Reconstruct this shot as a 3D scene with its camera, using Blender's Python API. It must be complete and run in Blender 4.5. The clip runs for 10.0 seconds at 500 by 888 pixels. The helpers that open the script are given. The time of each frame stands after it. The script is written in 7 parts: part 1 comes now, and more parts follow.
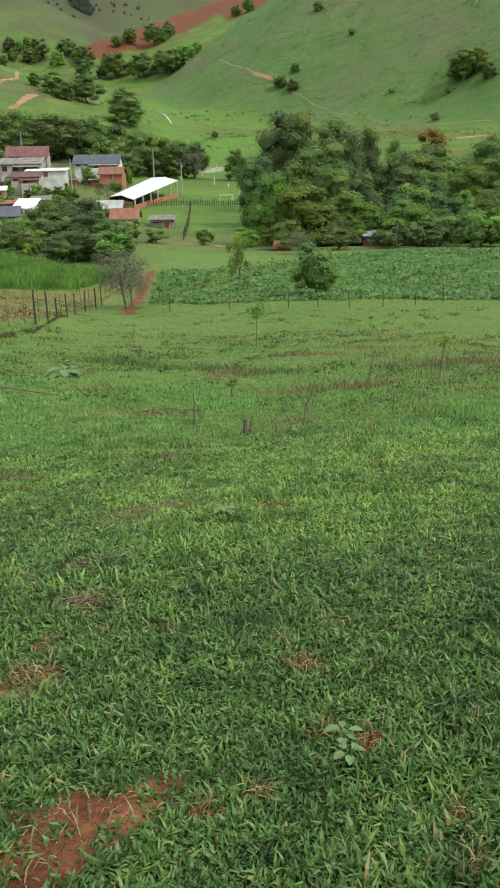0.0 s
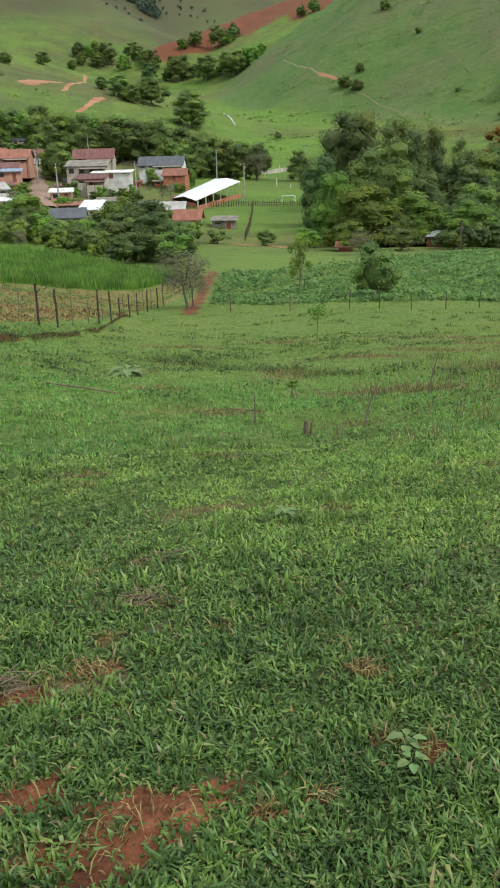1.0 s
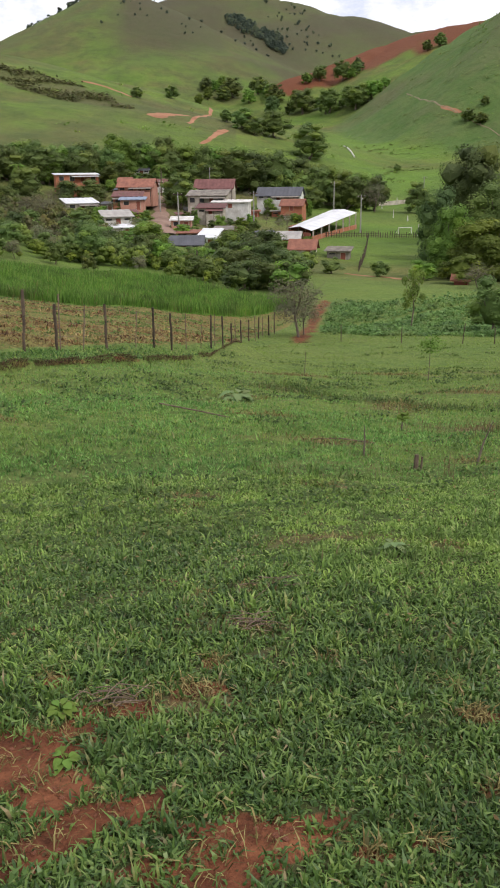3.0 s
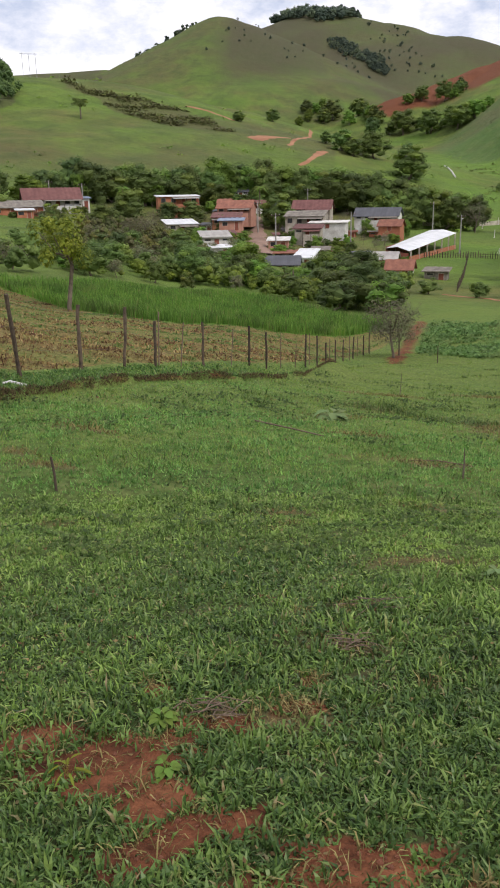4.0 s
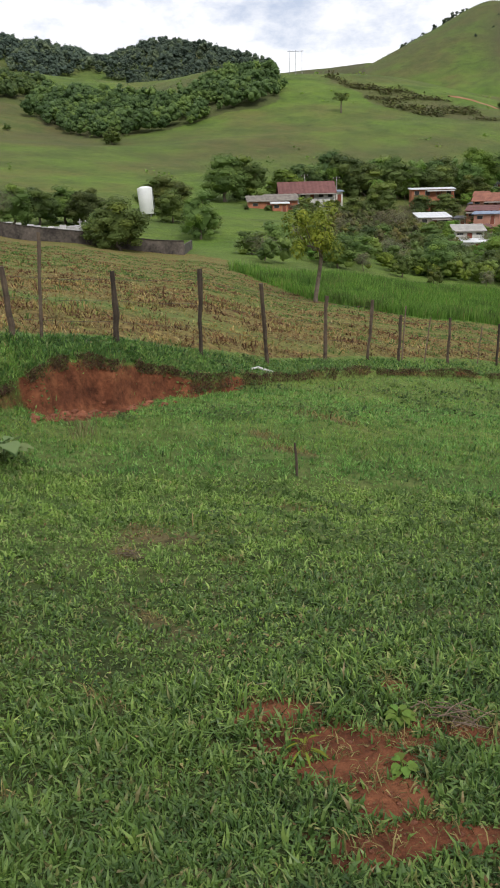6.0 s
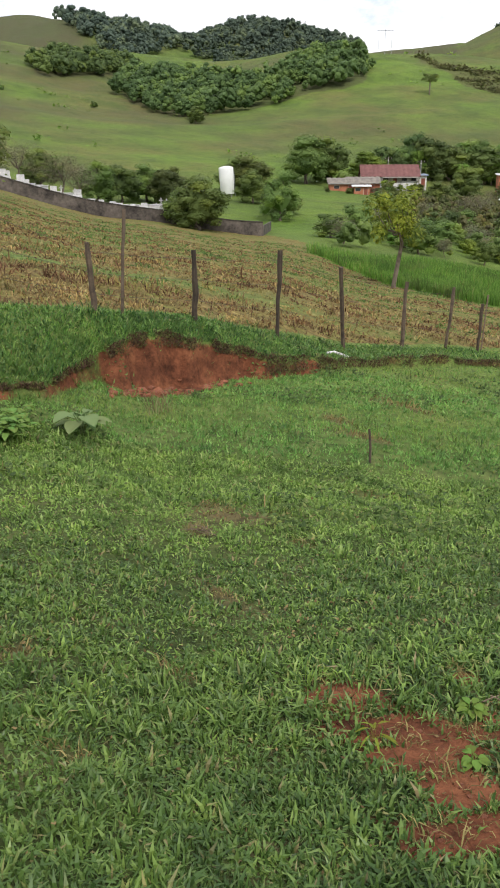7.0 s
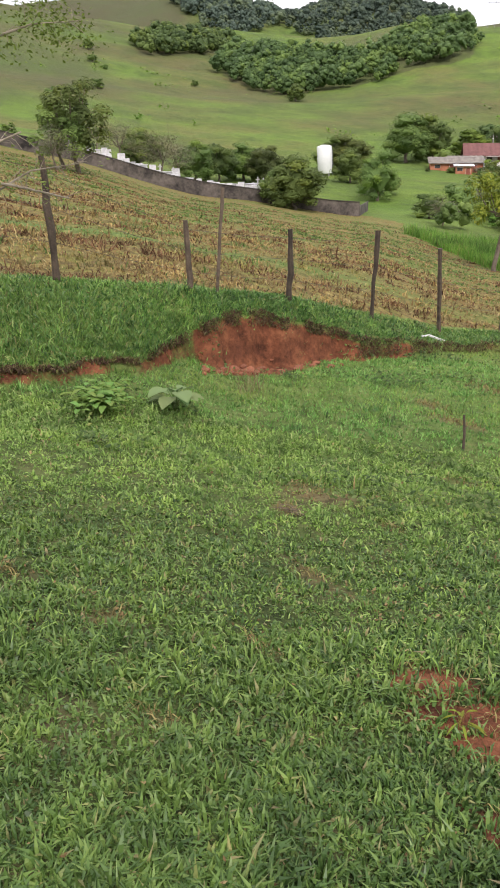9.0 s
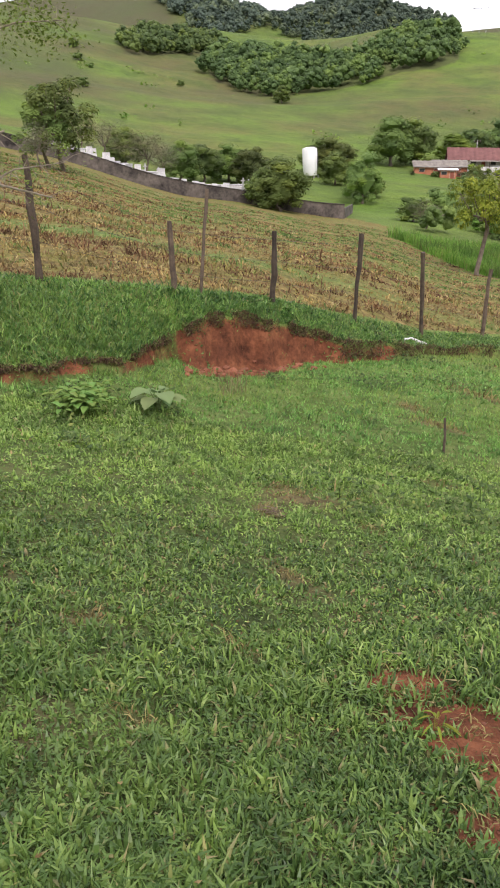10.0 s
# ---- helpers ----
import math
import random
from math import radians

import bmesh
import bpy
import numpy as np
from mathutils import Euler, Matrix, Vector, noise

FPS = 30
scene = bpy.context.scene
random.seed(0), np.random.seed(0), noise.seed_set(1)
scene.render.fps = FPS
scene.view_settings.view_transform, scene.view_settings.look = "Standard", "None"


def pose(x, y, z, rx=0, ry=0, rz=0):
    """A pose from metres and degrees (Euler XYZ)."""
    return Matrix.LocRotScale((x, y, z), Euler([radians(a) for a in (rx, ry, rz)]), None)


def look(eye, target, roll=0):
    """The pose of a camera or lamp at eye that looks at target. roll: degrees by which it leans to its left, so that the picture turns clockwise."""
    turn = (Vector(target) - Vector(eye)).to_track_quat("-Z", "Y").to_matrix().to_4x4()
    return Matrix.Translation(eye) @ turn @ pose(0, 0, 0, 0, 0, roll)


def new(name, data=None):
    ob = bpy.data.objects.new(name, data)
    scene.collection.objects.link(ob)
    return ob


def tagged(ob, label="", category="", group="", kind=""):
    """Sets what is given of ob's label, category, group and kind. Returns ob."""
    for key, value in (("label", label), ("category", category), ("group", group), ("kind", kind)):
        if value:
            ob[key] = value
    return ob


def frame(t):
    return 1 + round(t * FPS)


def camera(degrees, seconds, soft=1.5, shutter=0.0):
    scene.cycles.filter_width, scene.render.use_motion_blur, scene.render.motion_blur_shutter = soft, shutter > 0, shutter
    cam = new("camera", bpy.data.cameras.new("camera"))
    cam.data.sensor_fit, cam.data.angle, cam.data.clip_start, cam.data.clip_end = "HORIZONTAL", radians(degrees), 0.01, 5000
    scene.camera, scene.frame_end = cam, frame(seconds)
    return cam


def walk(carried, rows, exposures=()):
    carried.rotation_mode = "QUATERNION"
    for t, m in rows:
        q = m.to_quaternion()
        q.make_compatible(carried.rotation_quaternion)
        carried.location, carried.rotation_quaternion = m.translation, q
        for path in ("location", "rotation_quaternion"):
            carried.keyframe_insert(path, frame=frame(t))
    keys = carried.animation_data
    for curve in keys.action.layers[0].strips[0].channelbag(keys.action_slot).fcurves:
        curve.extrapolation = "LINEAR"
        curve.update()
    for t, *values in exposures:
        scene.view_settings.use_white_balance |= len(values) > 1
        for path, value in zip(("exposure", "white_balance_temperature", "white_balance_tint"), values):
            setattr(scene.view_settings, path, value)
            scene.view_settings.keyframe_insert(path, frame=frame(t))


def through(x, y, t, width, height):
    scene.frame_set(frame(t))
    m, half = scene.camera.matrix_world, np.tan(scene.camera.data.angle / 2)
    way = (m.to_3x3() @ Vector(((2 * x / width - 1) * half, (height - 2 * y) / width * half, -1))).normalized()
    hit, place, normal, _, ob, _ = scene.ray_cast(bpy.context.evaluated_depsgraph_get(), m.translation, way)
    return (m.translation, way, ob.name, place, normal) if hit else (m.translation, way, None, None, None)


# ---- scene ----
cam = camera(35.15, 10.0, 1.8)
# seconds, eye x, y, z in metres, pitch, roll, yaw in degrees
ROWS = [
    (0.0, 0.000, 0.000, 1.500, -20.96, 0.73, -0.28),
    (0.5, -0.020, -0.002, 1.500, -20.92, 0.77, 2.18),
    (1.0, -0.033, 0.001, 1.505, -20.84, 1.23, 3.99),
    (1.5, -0.042, 0.007, 1.504, -20.53, 0.75, 4.42),
    (2.0, -0.052, 0.006, 1.508, -19.38, 0.34, 5.20),
    (2.5, -0.069, 0.000, 1.508, -19.22, 0.34, 8.40),
    (4.0, -0.170, -0.032, 1.493, -17.21, 1.02, 18.82),
    (4.5, -0.193, -0.029, 1.482, -17.13, 1.04, 22.16),
    (5.0, -0.220, -0.033, 1.478, -17.09, 1.33, 25.95),
    (5.5, -0.252, -0.045, 1.478, -16.91, 1.70, 31.30),
    (6.0, -0.280, -0.067, 1.474, -17.30, 1.34, 36.18),
    (7.5, -0.335, -0.129, 1.462, -19.06, 0.39, 44.61),
    (8.0, -0.345, -0.142, 1.453, -19.59, 0.90, 47.67),
    (8.5, -0.348, -0.134, 1.450, -19.74, 0.67, 48.14),
    (9.0, -0.341, -0.139, 1.456, -19.79, 0.13, 48.42),
    (9.5, -0.334, -0.134, 1.459, -19.93, 0.24, 48.99),
    (10.0, -0.320, -0.138, 1.467, -19.72, -0.67, 47.43),
]
# the phone's own metering: seconds, stops, kelvin, tint
EXPOSURES = ((0.0, 0.43, 6200, -2), (0.5, 0.34, 6250, 0), (1.0, 0.34, 6300, 2), (1.5, 0.30, 6400, 7), (2.0, 0.21, 6450, 9), (2.5, 0.17, 6500, 14), (4.0, 0.01, 6450, 15), (5.0, -0.03, 6450, 12), (6.2, -0.01, 6450, 11), (7.5, 0.51, 6500, 13), (8.0, 0.54, 6500, 15), (9.0, 0.58, 6500, 17), (10.0, 0.56, 6500, 19))
walk(cam, [(t, pose(x, y, z, 90 + pitch, roll, yaw)) for t, x, y, z, pitch, roll, yaw in ROWS], EXPOSURES)

# ---- sky and sun: broken cloud, soft light ----
SUN_AZ, SUN_EL = 118.0, 48.0
world = bpy.data.worlds.new("sky")
scene.world = world
world.use_nodes = True
wn, wl = world.node_tree.nodes, world.node_tree.links
wn.clear()
w_out = wn.new("ShaderNodeOutputWorld")
w_bg = wn.new("ShaderNodeBackground")
w_sky = wn.new("ShaderNodeTexSky")
w_sky.sky_type, w_sky.sun_disc = "NISHITA", False
w_sky.sun_elevation, w_sky.sun_rotation = radians(SUN_EL), radians(SUN_AZ)
w_sky.air_density, w_sky.dust_density = 1.0, 1.5
w_co = wn.new("ShaderNodeTexCoord")
w_map = wn.new("ShaderNodeMapping")
w_map.inputs["Scale"].default_value = (2.6, 2.6, 5.2)
w_noise = wn.new("ShaderNodeTexNoise")
w_noise.inputs["Scale"].default_value = 3.2
w_noise.inputs["Detail"].default_value = 7
w_noise.inputs["Roughness"].default_value = 0.62
w_ramp = wn.new("ShaderNodeValToRGB")
w_ramp.color_ramp.elements[0].position, w_ramp.color_ramp.elements[0].color = 0.34, (0, 0, 0, 1)
w_ramp.color_ramp.elements[1].position, w_ramp.color_ramp.elements[1].color = 0.55, (1, 1, 1, 1)
w_cloud = wn.new("ShaderNodeMixRGB")
w_cloud.inputs[1].default_value = (6.4, 7.2, 8.8, 1)
w_cloud.inputs[2].default_value = (12.4, 12.3, 12.3, 1)
w_mix = wn.new("ShaderNodeMixRGB")
w_mix.inputs[0].default_value = 0.86
wl.new(w_co.outputs["Generated"], w_map.inputs["Vector"])
wl.new(w_map.outputs["Vector"], w_noise.inputs["Vector"])
wl.new(w_noise.outputs["Fac"], w_ramp.inputs["Fac"])
wl.new(w_ramp.outputs["Color"], w_cloud.inputs[0])
wl.new(w_sky.outputs["Color"], w_mix.inputs[1])
wl.new(w_cloud.outputs["Color"], w_mix.inputs[2])
wl.new(w_mix.outputs["Color"], w_bg.inputs["Color"])
w_bg.inputs["Strength"].default_value = 0.10
wl.new(w_bg.outputs["Background"], w_out.inputs["Surface"])

sun = new("sun", bpy.data.lights.new("sun", "SUN"))
sun.data.energy, sun.data.angle, sun.data.color = 2.0, radians(12), (1.0, 0.96, 0.9)
_e, _a = radians(SUN_EL), radians(SUN_AZ)
sun.matrix_world = look((math.sin(_a) * 50, math.cos(_a) * 50, math.tan(_e) * 50), (0, 0, 0))

# ---- the form of the land ----
# Bearings are degrees to the right of +y, distances are metres from the origin, where the eye stands 1.5 m up.
EYE_Z = 1.5


def place(az, r):
    return r * math.sin(radians(az)), r * math.cos(radians(az))


def lattice(az, r, azs, rs, rows):
    """Heights between the knots of a small grid of bearings and distances, smoothly."""
    rows = np.array(rows, float)
    ai = np.clip(np.interp(az, azs, range(len(azs))), 0, len(azs) - 1.0001)
    ri = np.clip(np.interp(r, rs, range(len(rs))), 0, len(rs) - 1.0001)
    a0, r0 = ai.astype(int), ri.astype(int)
    fa, fr = ai - a0, ri - r0
    fa = fa * fa * (3 - 2 * fa) * 0.5 + fa * 0.5
    top = rows[r0, a0] * (1 - fa) + rows[r0, a0 + 1] * fa
    bot = rows[r0 + 1, a0] * (1 - fa) + rows[r0 + 1, a0 + 1] * fa
    return top * (1 - fr) + bot * fr


FIELD_AZ, FIELD_R = (-75, -63, -49, -37, -26.8, -12, 0, 18), (0, 3.5, 7, 12, 20, 28)
FIELD = ((0, 0, 0, 0, 0, 0, 0, 0),
         (-.35, -.50, -.72, -.68, -.66, -.66, -.63, -.52),
         (-.50, -.75, -1.20, -1.35, -1.40, -1.38, -1.35, -1.18),
         (-.50, -.75, -1.50, -1.62, -1.85, -2.20, -2.35, -2.10),
         (-.50, -.60, -2.00, -2.30, -2.80, -3.55, -3.85, -3.65),
         (-.50, -.60, -2.30, -2.90, -3.70, -4.85, -5.25, -5.05))
VALE_AZ, VALE_R = (-80, -63, -51, -41, -32, -22.7, -12.2, -2, 8, 18), (20, 35, 60, 85, 120, 200, 300)
VALE = ((2.5, 0.2, -0.7, -1.4, -2.5, -3.1, -3.6, -3.8, -3.7, -3.6),
        (4.0, 0.3, -1.3, -2.4, -4.0, -5.0, -6.2, -6.5, -6.4, -6.2),
        (7.0, 0.8, -2.1, -3.6, -6.0, -7.2, -9.4, -9.4, -9.1, -8.9),
        (10., 2.0, -2.4, -4.4, -5.9, -8.2, -10.1, -9.9, -9.6, -9.4),
        (14., 4.6, -1.8, -5.0, -5.2, -9.0, -10.9, -12.4, -12.5, -12.0),
        (22., 8.1, 3.6, 1.5, -0.9, -5.1, -8.3, -10.3, -10.0, -9.0),
        (34., 19.8, 18.8, 15.1, 12.0, 8.0, 0.5, -7.0, -3.0, 0.0))
# far valley floor along the middle, and the crests: bearing, elevation seen from the eye, distance
FLOOR_R, FLOOR_Z = (300, 420, 560, 700, 1000, 1500, 6000), (0, 14, 30, 44, 96, 140, 200)
CRESTS = (
    (0.34, 40, ((-44, 3.0, 420), (-40.5, 3.8, 440), (-37.5, 5.2, 465), (-35, 7.2, 478), (-33.5, 7.6, 480), (-30, 7.55, 500), (-27, 6.8, 540), (-23.6, 6.2, 540), (-19.8, 4.9, 510), (-15, 3.2, 440))),
    (0.33, 50, ((-85, 9.4, 480), (-66, 8.9, 540), (-59.5, 8.3, 570), (-54.5, 7.3, 600), (-48, 6.4, 640))),
    (0.36, 24, ((-51, 7.9, 590), (-47, 7.55, 570), (-44, 7.4, 560), (-41, 7.5, 545), (-39, 7.75, 535), (-37.6, 7.95, 525), (-36.4, 7.3, 505))),
    (0.72, 30, ((12.3, 13.3, 720), (14, 14.6, 690), (25, 17, 650), (50, 15, 600))),
    (0.50, 22, ((3.6, 9.1, 840), (2.1, 8.95, 860), (-.9, 8.5, 930), (-3, 7.85, 915), (-5, 7.25, 885), (-8, 6.35, 840), (-10.2, 5.4, 800))),
    (0.50, 20, ((-28.6, 4.6, 1150), (-27.2, 5.8, 1140), (-25.6, 8.1, 1120), (-23.9, 9.45, 1110), (-22.3, 10.4, 1100), (-20.5, 11.15, 1100), (-19.2, 10.8, 1110), (-17.9, 10.1, 1130), (-16, 9.2, 1150))),
    (0.62, 9, ((-20.6, 11.1, 1095), (-21.6, 9.6, 990), (-22.5, 6.2, 850))),
    (0.45, 60, ((-18.2, 9.9, 1500), (-16.4, 10.5, 1500), (-14.6, 11.15, 1500), (-12.8, 11.0, 1500), (-10.4, 10.5, 1480), (-7.9, 9.85, 1460), (-6.1, 9.6, 1450), (-1.5, 8.5, 1400), (6, 8.8, 1400))),
    (0.50, 50, ((-46.3, 7.5, 1000), (-43.6, 8.5, 950), (-41.2, 9.3, 950), (-38.4, 8.7, 950), (-34, 7.6, 950))),
    (0.50, 50, ((-61, 9.2, 1050), (-56, 9.7, 1000), (-53, 9.6, 950), (-50.5, 9.2, 950), (-47.5, 7.9, 950))),
    (0.50, 90, ((-34, 7.8, 4300), (-30, 8.05, 4300), (-28.2, 8.2, 4300), (-25, 7.8, 4300))),
    (1.0, 14, ((-2.7, 5.0, 650), (-.8, 6.7, 665), (.7, 7.6, 675), (2.6, 8.6, 690), (7, 11.2, 705))),
)
FENCE_X = -9.6
BANK_AZ = (-76, -68, -63.3, -60, -57.5, -55.5, -53.8, -52, -50, -47, -44.7, -41.2, -38, -35, -32, -29, -24.7, -20.5, -17, -14.9, -12.5)
BANK_R = (7.7, 8.15, 8.55, 9.0, 9.6, 10.4, 10.95, 11.3, 11.65, 12.25, 12.7, 13.25, 13.9, 14.9, 16.0, 17.6, 19.0, 21.3, 24.8, 28.9, 33)
BANK_H = (.06, .07, .08, .08, .09, .14, .30, .56, .64, .54, .36, .24, .18, .17, .17, .18, .18, .18, .17, .07, .0)
# the foot of the fence: y along the line, height
LINE_Y = (3, 4.8, 6.9, 7.45, 8.85, 10.93, 13.2, 15.6, 17.7, 19.5, 22.6, 27, 29, 35.2, 37.9, 43.8, 53.7)
LINE_Z = (.22, -.02, -.28, -.43, -.68, -1.19, -1.83, -2.2, -2.56, -2.9, -3.48, -4.32, -4.79, -6.05, -6.53, -7.49, -8.85)


def bank_r(az):
    return np.interp(az, BANK_AZ, BANK_R) + 0.10 * np.sin(az * 1.1) + 0.07 * np.sin(az * 2.3 + 1) + 0.02 * np.sin(az * 5.3)


def bank_h(az):
    """The height of the cut: the lower part has crumbled unevenly."""
    return np.interp(az, BANK_AZ, BANK_H) * np.where(az > -40, 1 + .22 * np.sin(az * .8 + 1) + .12 * np.sin(az * 1.9), 1)


def wave(x, y, size, seed):
    """A cheap smooth swell between about -1 and 1."""
    u, v = x / size + seed * 1.7, y / size - seed * 2.3
    return (np.sin(u + 1.3 * np.sin(0.7 * v + seed)) * np.cos(v + 1.1 * np.sin(0.8 * u)) + np.sin(1.9 * u - 1.3 * v + seed)) * 0.5


def ridge(x, y, i, swell=1.0):
    """How high the i-th hill would stand at x, y."""
    slope, w, crest = CRESTS[i]
    best = np.full_like(x, -1e3)
    pts = [(*place(a, d), EYE_Z + d * math.tan(radians(e))) for a, e, d in crest]
    for (x0, y0, z0), (x1, y1, z1) in zip(pts, pts[1:]):
        ll = (x1 - x0) ** 2 + (y1 - y0) ** 2
        q = np.clip(((x - x0) * (x1 - x0) + (y - y0) * (y1 - y0)) / ll, 0, 1)
        d = np.hypot(x - x0 - q * (x1 - x0), y - y0 - q * (y1 - y0))
        best = np.maximum(best, z0 + q * (z1 - z0) - slope * swell * (np.sqrt(d * d + w * w) - w))
    return best


def land(x, y):
    """The height of the ground at x, y."""
    x, y = np.atleast_1d(np.asarray(x, float)), np.atleast_1d(np.asarray(y, float))
    r = np.hypot(x, y) + 1e-9
    az = np.degrees(np.arctan2(x, y))
    azf = np.where(az > 120, -75, az)
    field = lattice(azf, r, FIELD_AZ, FIELD_R, FIELD)
    vale = lattice(azf, r, VALE_AZ, VALE_R, VALE)
    rb, step = bank_r(az), bank_h(az)
    # the grassy lip between the bank and the fence
    rf = np.abs(FENCE_X) / np.maximum(np.sin(np.radians(np.clip(-az, 10.2, 90))), 1e-3)
    zf = np.interp(rf * np.cos(np.radians(az)), LINE_Y, LINE_Z)
    lip = lattice(azf, rb, FIELD_AZ, FIELD_R, FIELD) + step
    rise = np.clip((r - rb) / np.maximum(rf - rb, .3), 0, 1)
    rise = 1 - (1 - rise) ** 1.7
    upper = np.where(r < rf, lip * (1 - rise) + zf * rise, 0)
    out = np.clip((r - rf) / np.maximum(30 - rf, 4), 0, 1)
    upper = np.where(r >= rf, zf * (1 - out) + vale * out, upper)
    # left part: field below the bank, lip above it; the rest: field running into the vale
    wide = 0.12 + 0.55 * step
    t = np.clip((r - rb) / wide + 0.5, 0, 1)
    t = t * t * (3 - 2 * t) * .5 + t * .5
    left = field * (1 - t) + upper * t
    s = np.clip((r - 15) / 9, 0, 1)
    s = s * s * (3 - 2 * s)
    right = field * (1 - s) + (vale - step * np.clip((rb - r) / 0.2 + 0.5, 0, 1) * np.clip(1 - (rb - r) / 12, 0, 1)) * s
    k = np.clip((az + 13.5) / 3, 0, 1)
    near = left * (1 - k) + right * k
    z = near
    # beyond the village: the valley floor and the hills above it
    swell = 1 + 0.05 * wave(x, y, 70, 1) + 0.02 * wave(x, y, 29, 2)
    edge = lattice(azf, np.full_like(r, 300), VALE_AZ, VALE_R, VALE)
    z = np.where(r > 300, edge + np.interp(r, FLOOR_R, FLOOR_Z) * np.clip(1 - np.clip(edge, 0, 30) / 60, 0, 1), z)
    total, kk = np.exp(np.clip(z / 5.0, -60, 300)), 5.0
    for i in range(len(CRESTS)):
        total = total + np.exp(np.clip(ridge(x, y, i, swell) / kk, -60, 300))
    hill = np.clip((r - 190) / 70, 0, 1)
    z = z * (1 - hill) + kk * np.log(total) * hill
    # behind the eye the hillside climbs on
    back = np.clip((np.abs(az + 25) - 75) / 50, 0, 1)
    z = z * (1 - back) + back * (0.17 * r * np.exp(-r / 1500) + 0.4 * wave(x, y, 9, 3) * np.clip(r / 9, 0, 1))
    # small unevenness, hummocks beyond the fence
    z = z + 0.05 * wave(x, y, 1.7, 9) * np.clip((FENCE_X - .4 - x) / 1.5, 0, 1) * np.clip((80 - r) / 20, 0, 1) * (az < -8)
    z = z + 0.035 * wave(x, y, .9, 4) * np.clip(r / 3, 0, 1) + 0.05 * wave(x, y, 2.3, 5) * np.clip(r / 6, 0, 1)
    return z + 0.5 * wave(x, y, 14, 6) * np.clip((r - 60) / 200, 0, 1) + 0.35 * wave(x, y, 6.3, 8) * np.clip((r - 230) / 200, 0, 1) + 1.2 * wave(x, y, 37, 7) * np.clip((r - 250) / 300, 0, 1)


def ground_z(x, y):
    return float(land(x, y)[0])


# ---- end of the land ----


# ---- materials ----
def nodes_of(name):
    m = bpy.data.materials.new(name)
    m.use_nodes = True
    return m, m.node_tree.nodes, m.node_tree.links, m.node_tree.nodes["Principled BSDF"]


def noise_node(nt, links, scale, detail=4.0, rough=0.55, vec=None):
    n = nt.new("ShaderNodeTexNoise")
    n.inputs["Scale"].default_value, n.inputs["Detail"].default_value, n.inputs["Roughness"].default_value = scale, detail, rough
    if vec:
        links.new(vec, n.inputs["Vector"])
    return n


def ramp_node(nt, links, fac, stops):
    r = nt.new("ShaderNodeValToRGB")
    e = r.color_ramp.elements
    while len(e) < len(stops):
        e.new(0.5)
    for el, (p, c) in zip(e, stops):
        el.position, el.color = p, (*c, 1) if len(c) == 3 else c
    links.new(fac, r.inputs["Fac"])
    return r


def mix_node(nt, links, fac, a, b, mode="MIX"):
    m = nt.new("ShaderNodeMixRGB")
    m.blend_type = mode
    for sock, v in zip(m.inputs, (fac, a, b)):
        if isinstance(v, (int, float)):
            sock.default_value = v
        elif isinstance(v, tuple):
            sock.default_value = (*v, 1)
        else:
            links.new(v, sock)
    return m


def math_node(nt, links, op, a, b=None):
    m = nt.new("ShaderNodeMath")
    m.operation = op
    for sock, v in zip(m.inputs, (a, b)):
        if isinstance(v, (int, float)):
            sock.default_value = v
        elif v is not None:
            links.new(v, sock)
    return m.outputs[0]


def bump_node(nt, links, height, strength, distance, bsdf):
    b = nt.new("ShaderNodeBump")
    b.inputs["Strength"].default_value, b.inputs["Distance"].default_value = strength, distance
    links.new(height, b.inputs["Height"])
    links.new(b.outputs["Normal"], bsdf.inputs["Normal"])


def surface(name, a, b, scale=3.0, rough=0.85, fine=30.0, bump=0.3, dist=0.01, metal=0.0, spread=0.0):
    """A weathered surface: two colours mixed by large stains and fine grain, with a little relief. spread: how far single pieces differ."""
    m, nt, links, bsdf = nodes_of(name)
    co = nt.new("ShaderNodeTexCoord").outputs["Object"]
    big, small = noise_node(nt, links, scale, 5, 0.6, co), noise_node(nt, links, fine, 3, 0.6, co)
    f = math_node(nt, links, "ADD", math_node(nt, links, "MULTIPLY", big.outputs["Fac"], 0.7), math_node(nt, links, "MULTIPLY", small.outputs["Fac"], 0.3))
    col = ramp_node(nt, links, f, ((0.36, a), (0.64, b))).outputs["Color"]
    if spread:
        hsv = nt.new("ShaderNodeHueSaturation")
        info = nt.new("ShaderNodeObjectInfo")
        links.new(math_node(nt, links, "ADD", math_node(nt, links, "MULTIPLY", info.outputs["Random"], 2 * spread), 1 - spread), hsv.inputs["Value"])
        links.new(col, hsv.inputs["Color"])
        col = hsv.outputs["Color"]
    links.new(col, bsdf.inputs["Base Color"])
    bsdf.inputs["Roughness"].default_value, bsdf.inputs["Metallic"].default_value = rough, metal
    bump_node(nt, links, small.outputs["Fac"], bump, dist, bsdf)
    return m


